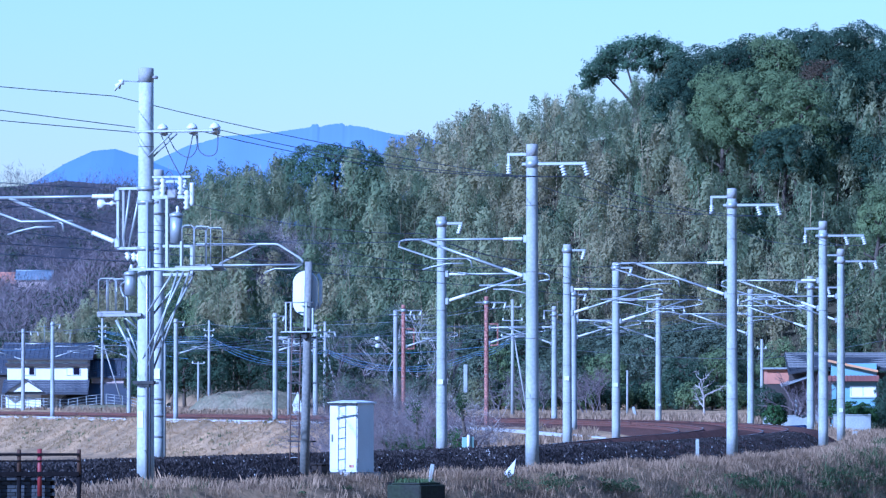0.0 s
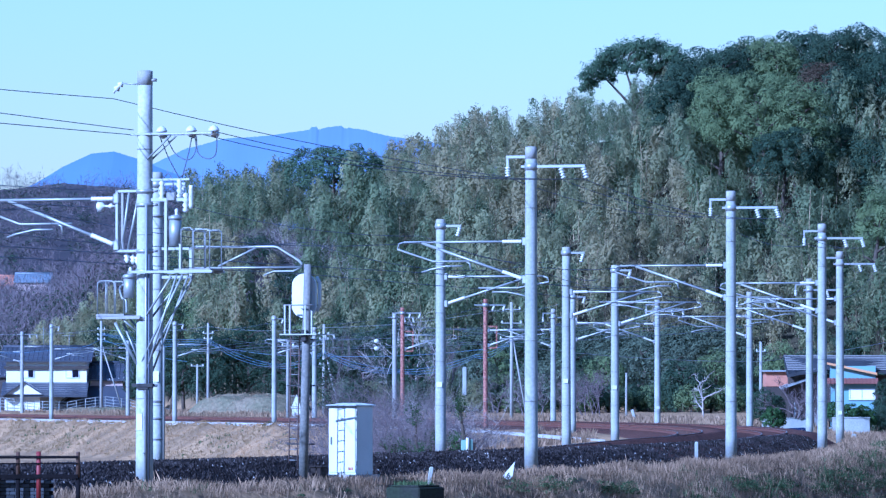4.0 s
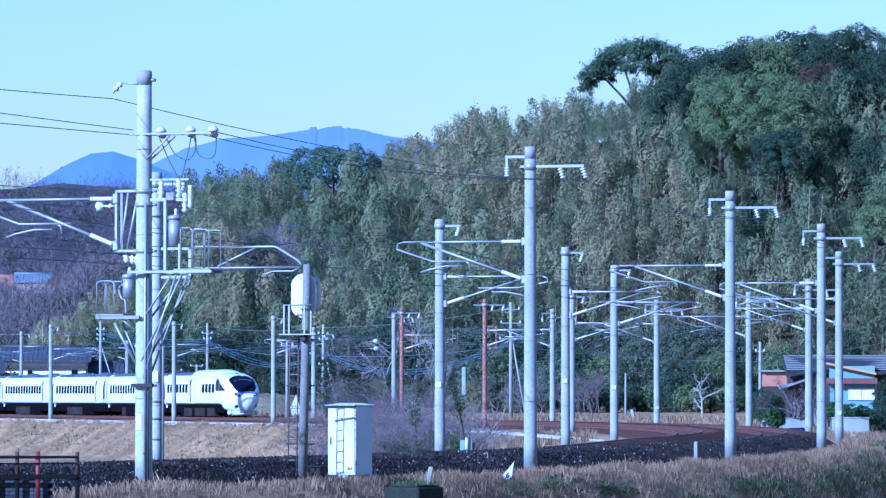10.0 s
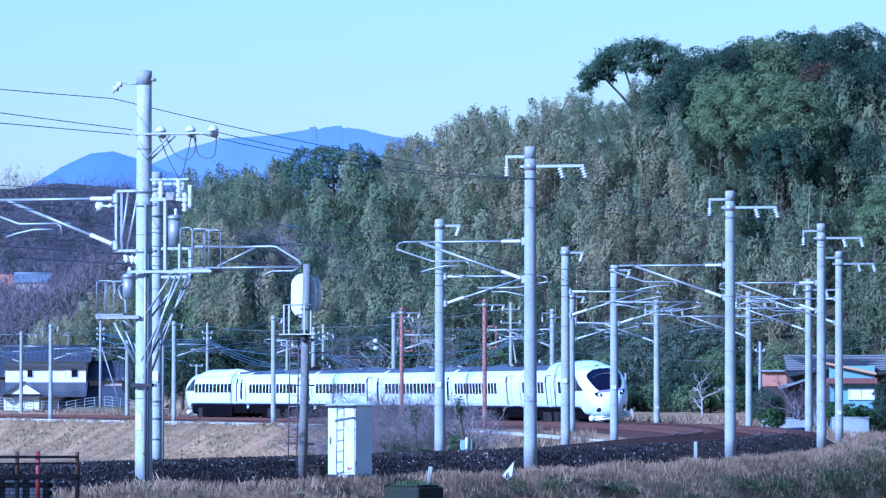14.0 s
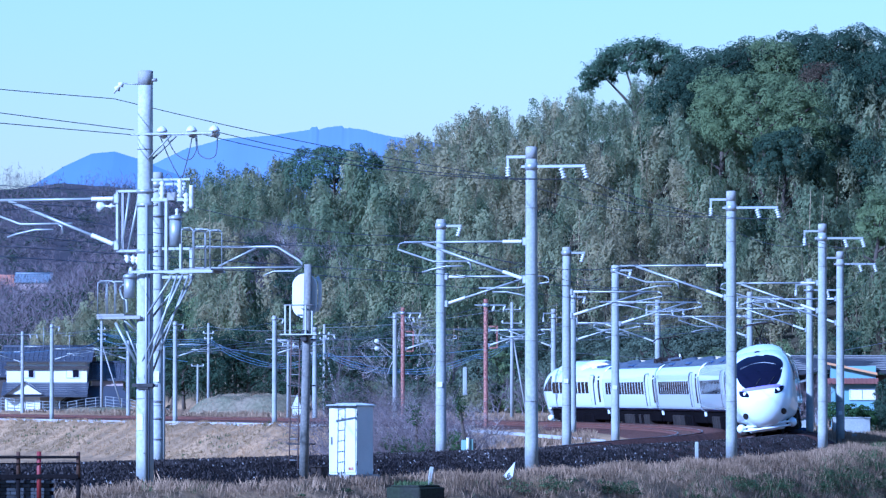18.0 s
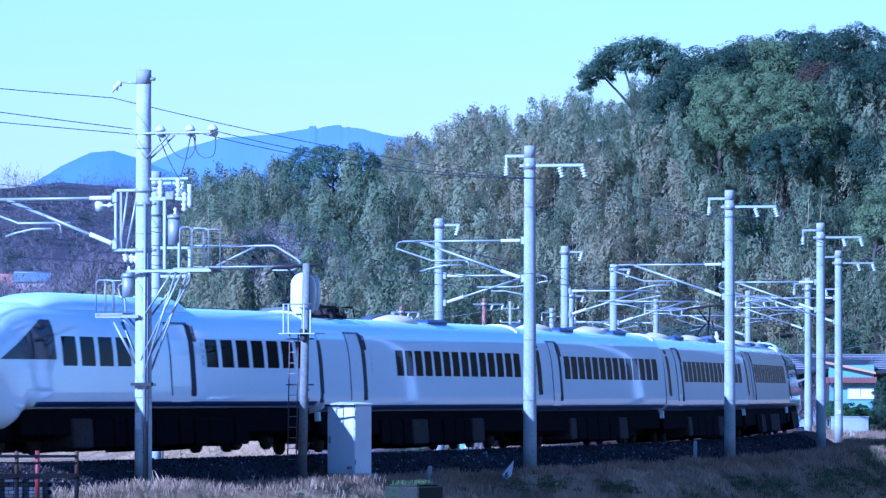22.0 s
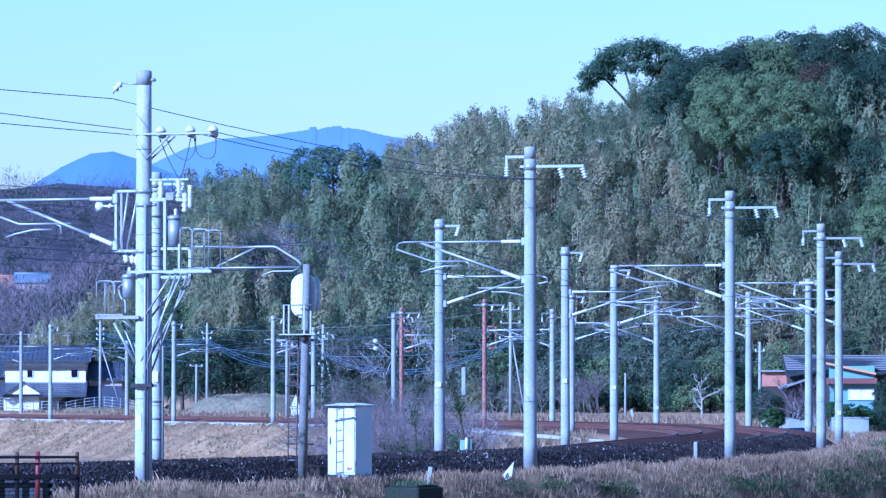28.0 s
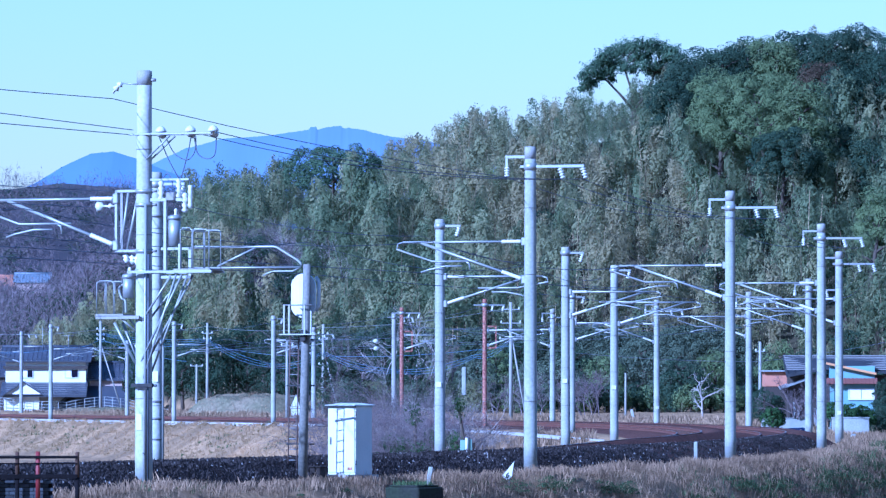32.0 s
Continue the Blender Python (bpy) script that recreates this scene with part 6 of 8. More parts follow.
umbrella_tree()
crest_tree(590, 256, 345, 765, 172, M_OAK, 12, "round dark evergreen on the skyline", flat=0.9, clumps=130, per=130, leaf=0.22)
for px, yt, yb, d, w, mt, sd in ((1335, 125, 290, 690, 190, M_BROAD, 13), (1270, 118, 285, 700, 110, M_BROAD, 14), (1420, 140, 300, 685, 110, M_BROAD, 15), (1390, 230, 330, 670, 130, M_EVERGREEN, 16),
                                 (1235, 88, 185, 760, 110, M_EVERGREEN, 17), (1325, 68, 175, 765, 120, M_EVERGREEN, 18), (1420, 50, 175, 765, 140, M_EVERGREEN, 19), (1515, 44, 190, 760, 150, M_EVERGREEN, 20),
                                 (1280, 84, 190, 755, 100, M_EVERGREEN, 29), (1372, 62, 190, 758, 110, M_BROAD, 30), (1468, 50, 200, 755, 110, M_EVERGREEN, 33), (1210, 112, 200, 750, 80, M_EVERGREEN, 34),
                                 (1500, 120, 260, 715, 120, M_EVERGREEN, 21), (1560, 90, 280, 720, 130, M_EVERGREEN, 22), (1450, 110, 200, 735, 80, M_BRONZE, 23), (1480, 220, 350, 690, 120, M_EVERGREEN, 24),
                                 (1545, 250, 420, 680, 110, M_EVERGREEN, 25), (1560, 330, 470, 600, 90, M_BROAD, 26), (1185, 140, 230, 740, 80, M_EVERGREEN, 27), (1600, 60, 260, 750, 150, M_EVERGREEN, 28)):
    crest_tree(px, yt, yb, d, w, mt, sd, {"camphor_leaf": "broad rounded camphor tree with bright green crown", "evergreen_leaf": "dense dark evergreen tree", "bronze_leaf": "tree with reddish-bronze leaves"}[mt.name], clumps=max(28, int(2.3 * (w / 15.5 / 2) ** 2 + 14)), per=300, leaf=0.20)

# evergreens scattered in the bamboo and along the foot of the hill
rng = np.random.default_rng(31)
SCATTER = [(400, 590, 8), (440, 600, 7), (470, 575, 9), (560, 570, 9), (610, 580, 8), (500, 620, 9), (650, 600, 7), (545, 640, 8), (455, 660, 9), (365, 610, 8), (690, 640, 8), (340, 640, 8),
           (1240, 660, 9), (1160, 700, 8), (1330, 640, 9), (1420, 620, 9), (1500, 600, 10), (1270, 610, 9), (880, 690, 8), (960, 650, 8), (205, 690, 8), (235, 700, 9), (262, 690, 8), (290, 705, 9), (318, 690, 8), (345, 680, 8), (180, 715, 8), (300, 670, 7), (150, 720, 7)]
for i, (px, d, h) in enumerate(SCATTER):
    d = 568 + (d - 568) * 0.6
    b = on_ground(px, d)
    w = rng.uniform(2.0, 3.2)
    tree("tree", "dark evergreen among the bamboo", b, h, (w, w * 0.8, h * 0.38), M_EVERGREEN if i % 3 else M_BROAD, 100 + i, clumps=55, per=90, leaf=0.19)
for i, px in enumerate(list(range(245, 760, 27)) + list(range(780, 1345, 24)) + [1390, 1440, 1500, 1560]):
    d = 552 + rng.uniform(-14, 18)
    b = on_ground(px + rng.uniform(-10, 10), d)
    h = rng.uniform(7.0, 10.0) if px < 760 else rng.uniform(5.0, 7.4)
    w = rng.uniform(1.7, 2.6)
    tree("tree", "dark broad-leaved evergreen at the foot of the hill", b, h, (w, w * 0.8, h * 0.47), M_SHADE_HEDGE if 590 < px < 1345 and i % 2 else M_EVERGREEN if i % 4 or px < 760 else M_BROAD, 200 + i, clumps=52, per=100, leaf=0.17)
for i, px in enumerate(range(850, 1300, 26)):
    b = on_ground(px, 566)
    tree("tree", "grey-green dusty shrub behind the evergreens", b, 7.6 + 0.5 * math.sin(px), (2.2, 1.8, 2.0), M_SHADE_HEDGE, 300 + i, clumps=50, per=100, leaf=0.17)
rng = np.random.default_rng(88)
for i, px in enumerate(range(590, 1345, 21)):
    b = on_ground(px + rng.uniform(-8, 8), 541 + rng.uniform(-5, 6))
    w = rng.uniform(1.3, 1.9)
    s = tree("shrub", "dark evergreen shrub under the trees" if px >= 860 else "olive and grey-green undergrowth under the trees", b, rng.uniform(2.2, 3.4) + 0.9 * (px < 860), (w, w * 0.8, 1.5 + 0.4 * (px < 860)), (M_BAMBOO, M_SHADE_HEDGE, M_EVERGREEN)[i % 3] if px < 860 else M_EVERGREEN if i % 3 else M_BROAD, 500 + i, clumps=36, per=70, leaf=0.17, crown_at=1.3)
    tagged(s, category="shrub", group="shrubs at the foot of the hill")
for i, (px, d, w, h) in enumerate(((1366, 314, 0.62, 1.35), (1374, 316, 0.5, 1.2), (1352, 330, 0.95, 2.3), (1372, 331, 0.6, 2.1), (1474, 296, 0.42, 1.3), (1500, 296, 0.62, 1.15), (1522, 297, 0.6, 1.1), (1536, 297, 0.45, 0.95), (1350, 345, 1.0, 2.2), (1562, 325, 0.6, 3.4), (1556, 300, 0.7, 2.2), (1572, 298, 0.8, 2.6))):
    b = on_ground(px, d)
    if px > 1470:
        b.z += 0.5 if px < 1550 else 0
    s = tree("shrub", "clipped bright green garden shrub", b, h, (w, w * 0.8, h * 0.48), M_EVERGREEN if i in (2, 3, 8, 9, 10, 11) else M_HEDGE, 340 + i, clumps=80, per=60, leaf=0.07)
    tagged(s, category="shrub", group="garden shrubs")


# ---- bare trees and twig thickets ----
M_TWIG_GREY = material("mauve_grey_twigs", (0.150, 0.126, 0.124), 0.9, vary=0.25, big=0.4, island=0.5, color2=(0.085, 0.073, 0.068), bump=0)
M_TWIG_LILAC = material("lilac_grey_twigs", (0.104, 0.088, 0.092), 0.9, vary=0.2, big=0.3, island=0.3, bump=0)

def twigs(g, rng, p, d, length, r, level, spread_=0.6, kids=4):
    q = p + d * length
    m = p.lerp(q, 0.5) + Vector((rng.normal(), rng.normal(), rng.normal())) * length * 0.06
    if level == 0:
        g.tube([p, q], [r, r * 0.5], 3, False)
        return
    g.tube([p, m, q], [r, r * 0.8, r * 0.55], 3 if level < 2 else 5, False)
    for i in range(kids):
        t = rng.uniform(0.35, 1.0)
        o = p.lerp(q, t)
        n = (d + Vector((rng.normal(), rng.normal(), rng.normal() * 0.7 + 0.15)) * spread_).normalized()
        twigs(g, rng, o, n, length * rng.uniform(0.5, 0.75), r * 0.55, level - 1, spread_, kids)


def bare_tree(name, label, base, height, seed, mat, stems=1, levels=4, r=None, lean=(0, 0), kids=4, spread_=0.6, category="tree", group="bare trees"):
    rng = np.random.default_rng(seed)
    t = thing(name, label, category, Matrix.Translation(base), group=group)
    g = Geo()
    for i in range(stems):
        d = Vector((lean[0] + rng.normal() * (0.3 if stems > 1 else 0.05), lean[1] + rng.normal() * 0.2, 1)).normalized()
        o = Vector((rng.normal() * 0.3, rng.normal() * 0.3, -0.2)) if stems > 1 else Vector((0, 0, -0.2))
        twigs(g, rng, o, d, height * (0.45 if stems == 1 else 0.5), r or height * 0.014, levels, spread_, kids)
    part("branchwork", g, mat, t)
    return t


bare_tree("bare_tree", "small leafless tree with pale bark", on_ground(1243, 430), 4.6, 51, M_TWIG_PALE, 1, 3, 0.1, kids=4, spread_=0.75)
bare_tree("bare_tree", "leafless grey tree before the evergreens", on_ground(1050, 470), 4.6, 52, M_TWIG, 3, 4, 0.05)
bare_tree("bare_tree", "leafless grey tree before the evergreens", on_ground(1030, 500), 5.0, 53, M_TWIG, 3, 4, 0.05)
for i, (px, d, h, lx) in enumerate(((622, 545, 12, -0.45), (660, 546, 8, -0.3), (705, 544, 11, -0.3), (748, 545, 12, -0.15), (560, 546, 11, -0.3), (790, 545, 9, 0.2), (730, 546, 9, 0.3))):
    bare_tree("bare_tree", "leaning leafless tree with pale limbs on the slope", on_ground(px, d), h, 60 + i, M_TWIG_PALE if i in (2, 3) else M_TWIG_GREY, 1, 4, 0.10, (lx, -0.1))
for i, (px, d, h) in enumerate(((405, 628, 8), (418, 640, 7), (432, 622, 9), (452, 638, 7.5), (470, 622, 9), (486, 640, 7.5), (500, 626, 9), (520, 634, 8.5), (540, 626, 9), (548, 612, 10), (470, 608, 8), (425, 606, 8), (515, 606, 9))):
    bare_tree("bare_tree", "leafless lilac-grey tree among the evergreens", on_ground(px, d), h, 160 + i, M_TWIG_PALE if i in (6, 9) else M_TWIG_GREY, 2 if i in (6, 9) else 4, 4, 0.06, kids=5, spread_=0.6)
for i, (px, d, h) in enumerate(((872, 505, 4.4), (925, 500, 4.0), (955, 510, 4.6), (1002, 505, 4.2))):
    bare_tree("bare_tree", "leafless grey tree before the evergreens", on_ground(px, d), h, 260 + i, M_TWIG_GREY, 3, 4, 0.05)
THICKET = [(625, 250, 4.6), (655, 240, 4.8), (685, 245, 5.0), (715, 235, 4.6), (745, 240, 4.8), (640, 265, 5.0), (700, 262, 5.2), (760, 225, 4.3), (800, 228, 4.0), (820, 240, 4.2), (672, 228, 3.6), (735, 222, 3.8), (850, 250, 3.4), (610, 275, 4.6), (790, 262, 4.4)]
for i, (px, d, h) in enumerate(THICKET):
    b = on_ground(px, d)
    mt = (M_TWIG_GREY, M_TWIG, M_TWIG_GREY, M_TWIG_LILAC, M_TWIG_PALE)[i % 5]
    bare_tree("bare_shrub", "tangled leafless thicket beside the track", b, h * 1.06 - b.z * 0.3, 70 + i, mt, 2 if mt == M_TWIG_PALE else 6, 4, 0.035, kids=4, spread_=0.72, category="shrub", group="bare thicket")
for i, (px, d, top, w) in enumerate(((812, 222, 698, 0.30), (735, 224, 712, 0.40), (776, 222, 752, 0.45), (806, 220, 762, 0.32), (752, 226, 760, 0.5), (690, 226, 765, 0.5), (712, 222, 772, 0.5), (800, 224, 778, 0.5), (745, 221, 780, 0.45))):
    b = on_ground(px, d)
    h = 1.57 + (701.7 - top) * d / FOCAL - b.z
    s = tree("shrub", "loose dark green sprigs among bare twigs", b, h, (w, w * 0.8, 0.62), M_HEDGE, 90 + i, clumps=34, per=9, leaf=0.075)
    tagged(s, category="shrub", group="green shrubs")

b = on_ground(577, 462)
tree("tree", "narrow dark green conifer beyond the far track", b, 1.57 + (701.7 - 606) * 462 / FOCAL - b.z, (0.85, 0.8, 2.6), M_EVERGREEN, 97, clumps=60, per=40, leaf=0.14, crown_at=2.7)
bare_tree("bare_tree", "tangled leafless garden tree by the house", on_ground(1412, 318), 3.6, 55, M_TWIG, 2, 4, 0.06)
bare_tree("bare_tree", "tangled leafless garden tree by the house", on_ground(1436, 322), 3.2, 56, M_TWIG, 2, 4, 0.05)

# ---- bare purple-brown wood behind the houses on the left ----
M_WOODLAND = material("bare_woodland_floor", (0.030, 0.025, 0.030), 0.95, vary=0.25, big=0.05, fine=0.5, bump=0)
ridge_wall("backdrop_hill", 1150, [(-700, 362), (-100, 344), (0, 336), (60, 331), (110, 324), (180, 329), (260, 338), (330, 342), (420, 380), (700, 470)], M_WOODLAND, "low hill under leafless purple-brown woods", "hill", depth=260, rough=4, seed=8)
rng = np.random.default_rng(41)
n = 900
fx = rng.uniform(-60, 420, n)
fd = rng.uniform(0, 1, n)
tops = np.interp(fx, [-100, 0, 60, 110, 180, 260, 330, 420], [346, 336, 331, 324, 329, 338, 342, 380])
d_at = 1150 - 260 * fd
zc = -5 + (1.57 + (701.7 - tops - 12) * 1150 / FOCAL + 5) * np.interp(fd, [0, 0.2, 0.5, 1], [1, 0.8, 0.45, 0.0])
pos = np.stack([(fx - 784) * 1150 / FOCAL, d_at, zc], 1)


def fan_template(rng, n):
    """A leafless crown: fine twigs fanning upwards from a stem, 1 unit tall."""
    c = rng.normal(size=(n, 3)) * np.array([0.2, 0.2, 0.2]) + np.array([0, 0, 0.68])
    return leaves(c, 0.28, 0.0125, rng, -0.9)


# the nearer slope of the same wood
m2 = 700
px2, d2 = rng.uniform(-70, 265, m2), rng.uniform(700, 900, m2)
x2 = (px2 - 784) * d2 / FOCAL
near_slope = np.stack([x2, d2, ground_height(x2, d2) - 0.3], 1)
near_slope = near_slope[~((np.abs(px2 - 52) < 42) & (d2 > 868) & (d2 < 905))]
pos = np.concatenate([pos, near_slope])
n = len(pos)
fans = [fan_template(rng, 66) for _ in range(6)]
kind_ = rng.uniform(0, 1, n) + 0.4 * np.sin(pos[:, 0] * 0.11) * np.cos(pos[:, 1] * 0.03)
for pick, mt, lb in ((kind_ < 0.45, M_TWIG, "dark leafless purple-brown wood on the low hill"), (kind_ >= 0.45, M_TWIG_LILAC, "pale lilac-grey leafless wood on the low hill")):
    v, f = planted(fans, pos[pick], rng.uniform(3.0, 6.0, pick.sum()), rng.uniform(4, 6.5, pick.sum()), rng)
    tagged(new("bare_wood", array_mesh("bare_wood", v, f, mt)), lb, "woods", kind="stuff")
sel = (rng.uniform(0, 1, n) < 0.5) & (np.arange(n) > 200)
ev = [leaves(rng.normal(size=(130, 3)) * np.array([0.17, 0.17, 0.2]) + np.array([0, 0, 0.42]), 0.085, 0.045, rng) for _ in range(5)]
v, f = planted(ev, pos[sel], rng.uniform(3.5, 5.5, sel.sum()), rng.uniform(4, 6.5, sel.sum()), rng)
tagged(new("evergreen_wood", array_mesh("evergreen_wood", v, f, M_EVERGREEN)), "dark evergreens among the leafless wood", "woods", kind="stuff")


# ---- houses ----
M_TILE = material("grey_roof_tile", (0.051, 0.054, 0.068), 0.3, vary=0.15, big=0.6, fine=10, each=0.15)
M_PLASTER = material("white_plaster", (0.612, 0.612, 0.595), 0.8, vary=0.06, big=0.5)
M_PINK_WALL = material("pinkish_wall", (0.34, 0.272, 0.245), 0.85, vary=0.08)
M_BROWN_TRIM = material("brown_timber", (0.035, 0.028, 0.024), 0.8, vary=0.2)
# blue wall darkened: the shade of the trees is put into the colour
M_BLUE_WALL = material("pale_blue_sheeting", (0.165, 0.262, 0.295), 0.6, vary=0.08)
M_ORANGE_TRIM = material("orange_timber", (0.425, 0.238, 0.102), 0.7, vary=0.15)
M_RUST_SHEET = material("rust_red_sheet", (0.15, 0.061, 0.048), 0.7, vary=0.2)
M_SALMON = material("salmon_wall", (0.33, 0.155, 0.095), 0.8, vary=0.1)
M_SOLAR = material("dark_roof_sheet", (0.034, 0.036, 0.042), 0.85, vary=0.3, big=0.8, spec=0.2)
M_CURTAIN = material("pale_curtain", (0.648, 0.657, 0.648), 0.8, vary=0.1)


def pitched(parent, x0, x1, y0, y1, z0, z1, mat, over=0.5, rows=10, cols=0, label="grey tiled roof"):
    """A gabled roof, ridge along x, laid in courses of tiles."""
    ym = (y0 + y1) / 2
    r = part("roof", Geo().add([(x0 - over, y0 - over, z0 - 0.1), (x1 + over, y0 - over, z0 - 0.1), (x1 + over, ym, z1 - 0.1), (x0 - over, ym, z1 - 0.1), (x0 - over, y1 + over, z0 - 0.1), (x1 + over, y1 + over, z0 - 0.1),
                                (x0 - over, y0 - over, z0), (x1 + over, y0 - over, z0), (x1 + over, ym, z1), (x0 - over, ym, z1), (x0 - over, y1 + over, z0), (x1 + over, y1 + over, z0)],
                               [(0, 3, 2, 1), (3, 4, 5, 2), (6, 7, 8, 9), (9, 8, 11, 10), (0, 1, 7, 6), (4, 10, 11, 5), (0, 6, 9, 3), (3, 9, 10, 4), (1, 2, 8, 7), (2, 5, 11, 8)]), mat, parent, label)
    for i in range(rows):
        t0, t1 = i / rows, (i + 1.12) / rows
        ya, yb = y0 - over + (ym - y0 + over) * t0, y0 - over + (ym - y0 + over) * min(t1, 1)
        za, zb = z0 + (z1 - z0) * t0, z0 + (z1 - z0) * min(t1, 1)
        part("tile_course", Geo().add([(x0 - over, ya, za + 0.02), (x1 + over, ya, za + 0.02), (x1 + over, ya, za + 0.09), (x0 - over, ya, za + 0.09), (x0 - over, yb, zb + 0.03), (x1 + over, yb, zb + 0.03)],
                                      [(0, 1, 2, 3), (3, 2, 5, 4), (0, 3, 4), (1, 5, 2)]), mat, r)
    n = cols or int((x1 - x0 + 2 * over) / 0.5)
    for i in range(n + 1):
        x = x0 - over + (x1 - x0 + 2 * over) * i / n
        part("tile_roll", Geo().tube([(x, y0 - over, z0 + 0.08), (x, ym, z1 + 0.07)], 0.05, 5), mat, r)
    part("ridge_cap", Geo().tube([(x0 - over, ym, z1 + 0.05), (x1 + over, ym, z1 + 0.05)], 0.16, 8), mat, r)
    return r


def house_window(parent, x0, x1, y, z0, z1, curtain=0.0, panes=2):
    w = part("window", Geo().box(x0 - 0.08, x1 + 0.08, y - 0.06, y, z0 - 0.08, z0).box(x0 - 0.08, x1 + 0.08, y - 0.06, y, z1, z1 + 0.08).box(x0 - 0.08, x0, y - 0.06, y, z0, z1).box(x1, x1 + 0.08, y - 0.06, y, z0, z1), M_WHITE, parent, "white framed window")
    for i in range(panes):
        a, b = x0 + (x1 - x0) * i / panes, x0 + (x1 - x0) * (i + 1) / panes
        part("pane", Geo().box(a + 0.02, b - 0.02, y - 0.035, y - 0.02, z0, z1), M_CURTAIN if (i < curtain * panes) else M_GLASS_DARK, w)


def houses_left():
    d = 610.0
    k = d / FOCAL
    gz = float(ground_height([(80 - 784) * k], [d])[0])
    Z = lambda y: 1.57 + (701.7 - y) * k
    X = lambda px: (px - 80) * k
    h = thing("house", "two-storey white plastered house with grey tiled roofs", "house", Matrix.Translation(((80 - 784) * k, d, 0)), group="houses beyond the line")
    part("wall", Geo().box(X(10), X(152), 0, 7, gz - 0.5, Z(640)), M_PLASTER, h, "white plaster wall")
    part("eaves_band", Geo().box(X(6), X(156), -0.35, 0.0, Z(653), Z(648)), M_BROWN_TRIM, h, "dark timber band")
    pitched(h, X(10), X(152), 0, 7, Z(640), Z(614), M_TILE, 0.6)
    house_window(h, X(40), X(58), -0.01, Z(668), Z(655), 0.5)
    house_window(h, X(116), X(138), -0.01, Z(668), Z(655), 0.5)
    part("porch_wall", Geo().box(X(10), X(72), -2.2, 0, gz - 0.5, Z(703)), M_PLASTER, h)
    # lower roofs
    low = part("lower_roof", Geo().add([(X(4), -3.0, Z(700)), (X(156), -3.0, Z(700)), (X(150), 0, Z(677)), (X(8), 0, Z(677)), (X(4), -3.0, Z(703)), (X(156), -3.0, Z(703))], [(0, 1, 2, 3), (4, 5, 1, 0), (0, 3, 4), (1, 5, 2)]), M_TILE, h, "grey tiled lean-to roof")
    for i in range(6):
        t0, t1 = i / 6, (i + 1.1) / 6
        y0, y1 = -3.0 + 3 * t0, -3.0 + 3 * t1
        z0, z1 = Z(700) + (Z(677) - Z(700)) * t0, Z(700) + (Z(677) - Z(700)) * min(t1, 1)
        part("tile_course", Geo().add([(X(4), y0, z0 + 0.02), (X(156), y0, z0 + 0.02), (X(156), y0, z0 + 0.1), (X(4), y0, z0 + 0.1), (X(4), y1, z1 + 0.03), (X(156), y1, z1 + 0.03)], [(0, 1, 2, 3), (3, 2, 5, 4), (0, 3, 4), (1, 5, 2)]), M_TILE, low)
    g = Geo().add([(X(12), -3.3, Z(698)), (X(80), -3.3, Z(698)), (X(46), -3.3, Z(677)), (X(12), -0.2, Z(698)), (X(80), -0.2, Z(698)), (X(46), -0.2, Z(677))], [(0, 1, 2), (3, 5, 4), (0, 3, 4, 1)])
    part("gable", g, M_PLASTER, h, "white gable")
    for a, b in ((X(6), X(46)), (X(86), X(46))):
        part("gable_roof", Geo().add([(a, -3.6, Z(701)), (b, -3.6, Z(675)), (b, 0, Z(675)), (a, 0, Z(701)), (a, -3.6, Z(703.5)), (b, -3.6, Z(678)), (b, 0, Z(678)), (a, 0, Z(703.5))], [(0, 1, 2, 3), (7, 6, 5, 4), (0, 4, 5, 1), (3, 2, 6, 7), (0, 3, 7, 4), (1, 5, 6, 2)]), M_TILE, h)
    house_window(h, X(14), X(44), -2.22, gz + 0.3, Z(708), 0.7, 3)
    house_window(h, X(100), X(140), -0.02, gz + 0.4, Z(706), 0.3, 3)
    for px in (72, 118):
        a = part("aerial", Geo().tube([(X(px), 3, Z(620)), (X(px), 3, Z(578 if px == 72 else 592))], 0.035, 6), M_GALV, h, "thin television aerial")
        for j in range(4):
            zz = Z(582 if px == 72 else 594) - 0.02 * j
            part("aerial_element", Geo().tube([(X(px) - 0.6 + 0.35 * j, 2.6, zz), (X(px) - 0.6 + 0.35 * j, 3.4, zz)], 0.02, 4), M_GALV, a)
        part("aerial_boom", Geo().tube([(X(px) - 0.7, 3, Z(582 if px == 72 else 594)), (X(px) + 0.7, 3, Z(582 if px == 72 else 594))], 0.025, 4), M_GALV, a)
    h2 = thing("house", "low house with dark tiled roofs and a pinkish wall", "house", Matrix.Translation(((185 - 784) * k, d + 2, 0)), group="houses beyond the line")
    X2 = lambda px: (px - 185) * k
    part("wall", Geo().box(X2(158), X2(214), 0, 6, gz - 0.5, Z(672)), M_PINK_WALL, h2)
    pitched(h2, X2(156), X2(226), 0, 6, Z(673), Z(642), M_TILE, 0.4, 8)
    part("annex_wall", Geo().box(X2(112), X2(226), -3, -0.1, gz - 0.5, Z(716)), M_BROWN_TRIM, h2)
    r = part("annex_roof", Geo().add([(X2(104), -3.4, Z(716)), (X2(232), -3.4, Z(716)), (X2(214), -0.1, Z(683)), (X2(150), -0.1, Z(683)), (X2(104), -3.4, Z(720)), (X2(232), -3.4, Z(720))], [(0, 1, 2, 3), (4, 5, 1, 0), (0, 3, 4), (1, 5, 2)]), M_TILE, h2, "dark tiled annex roof")
    part("annex_ridge", Geo().tube([(X2(104), -3.4, Z(714)), (X2(150), -0.1, Z(681))], 0.12, 6), M_TILE, r)
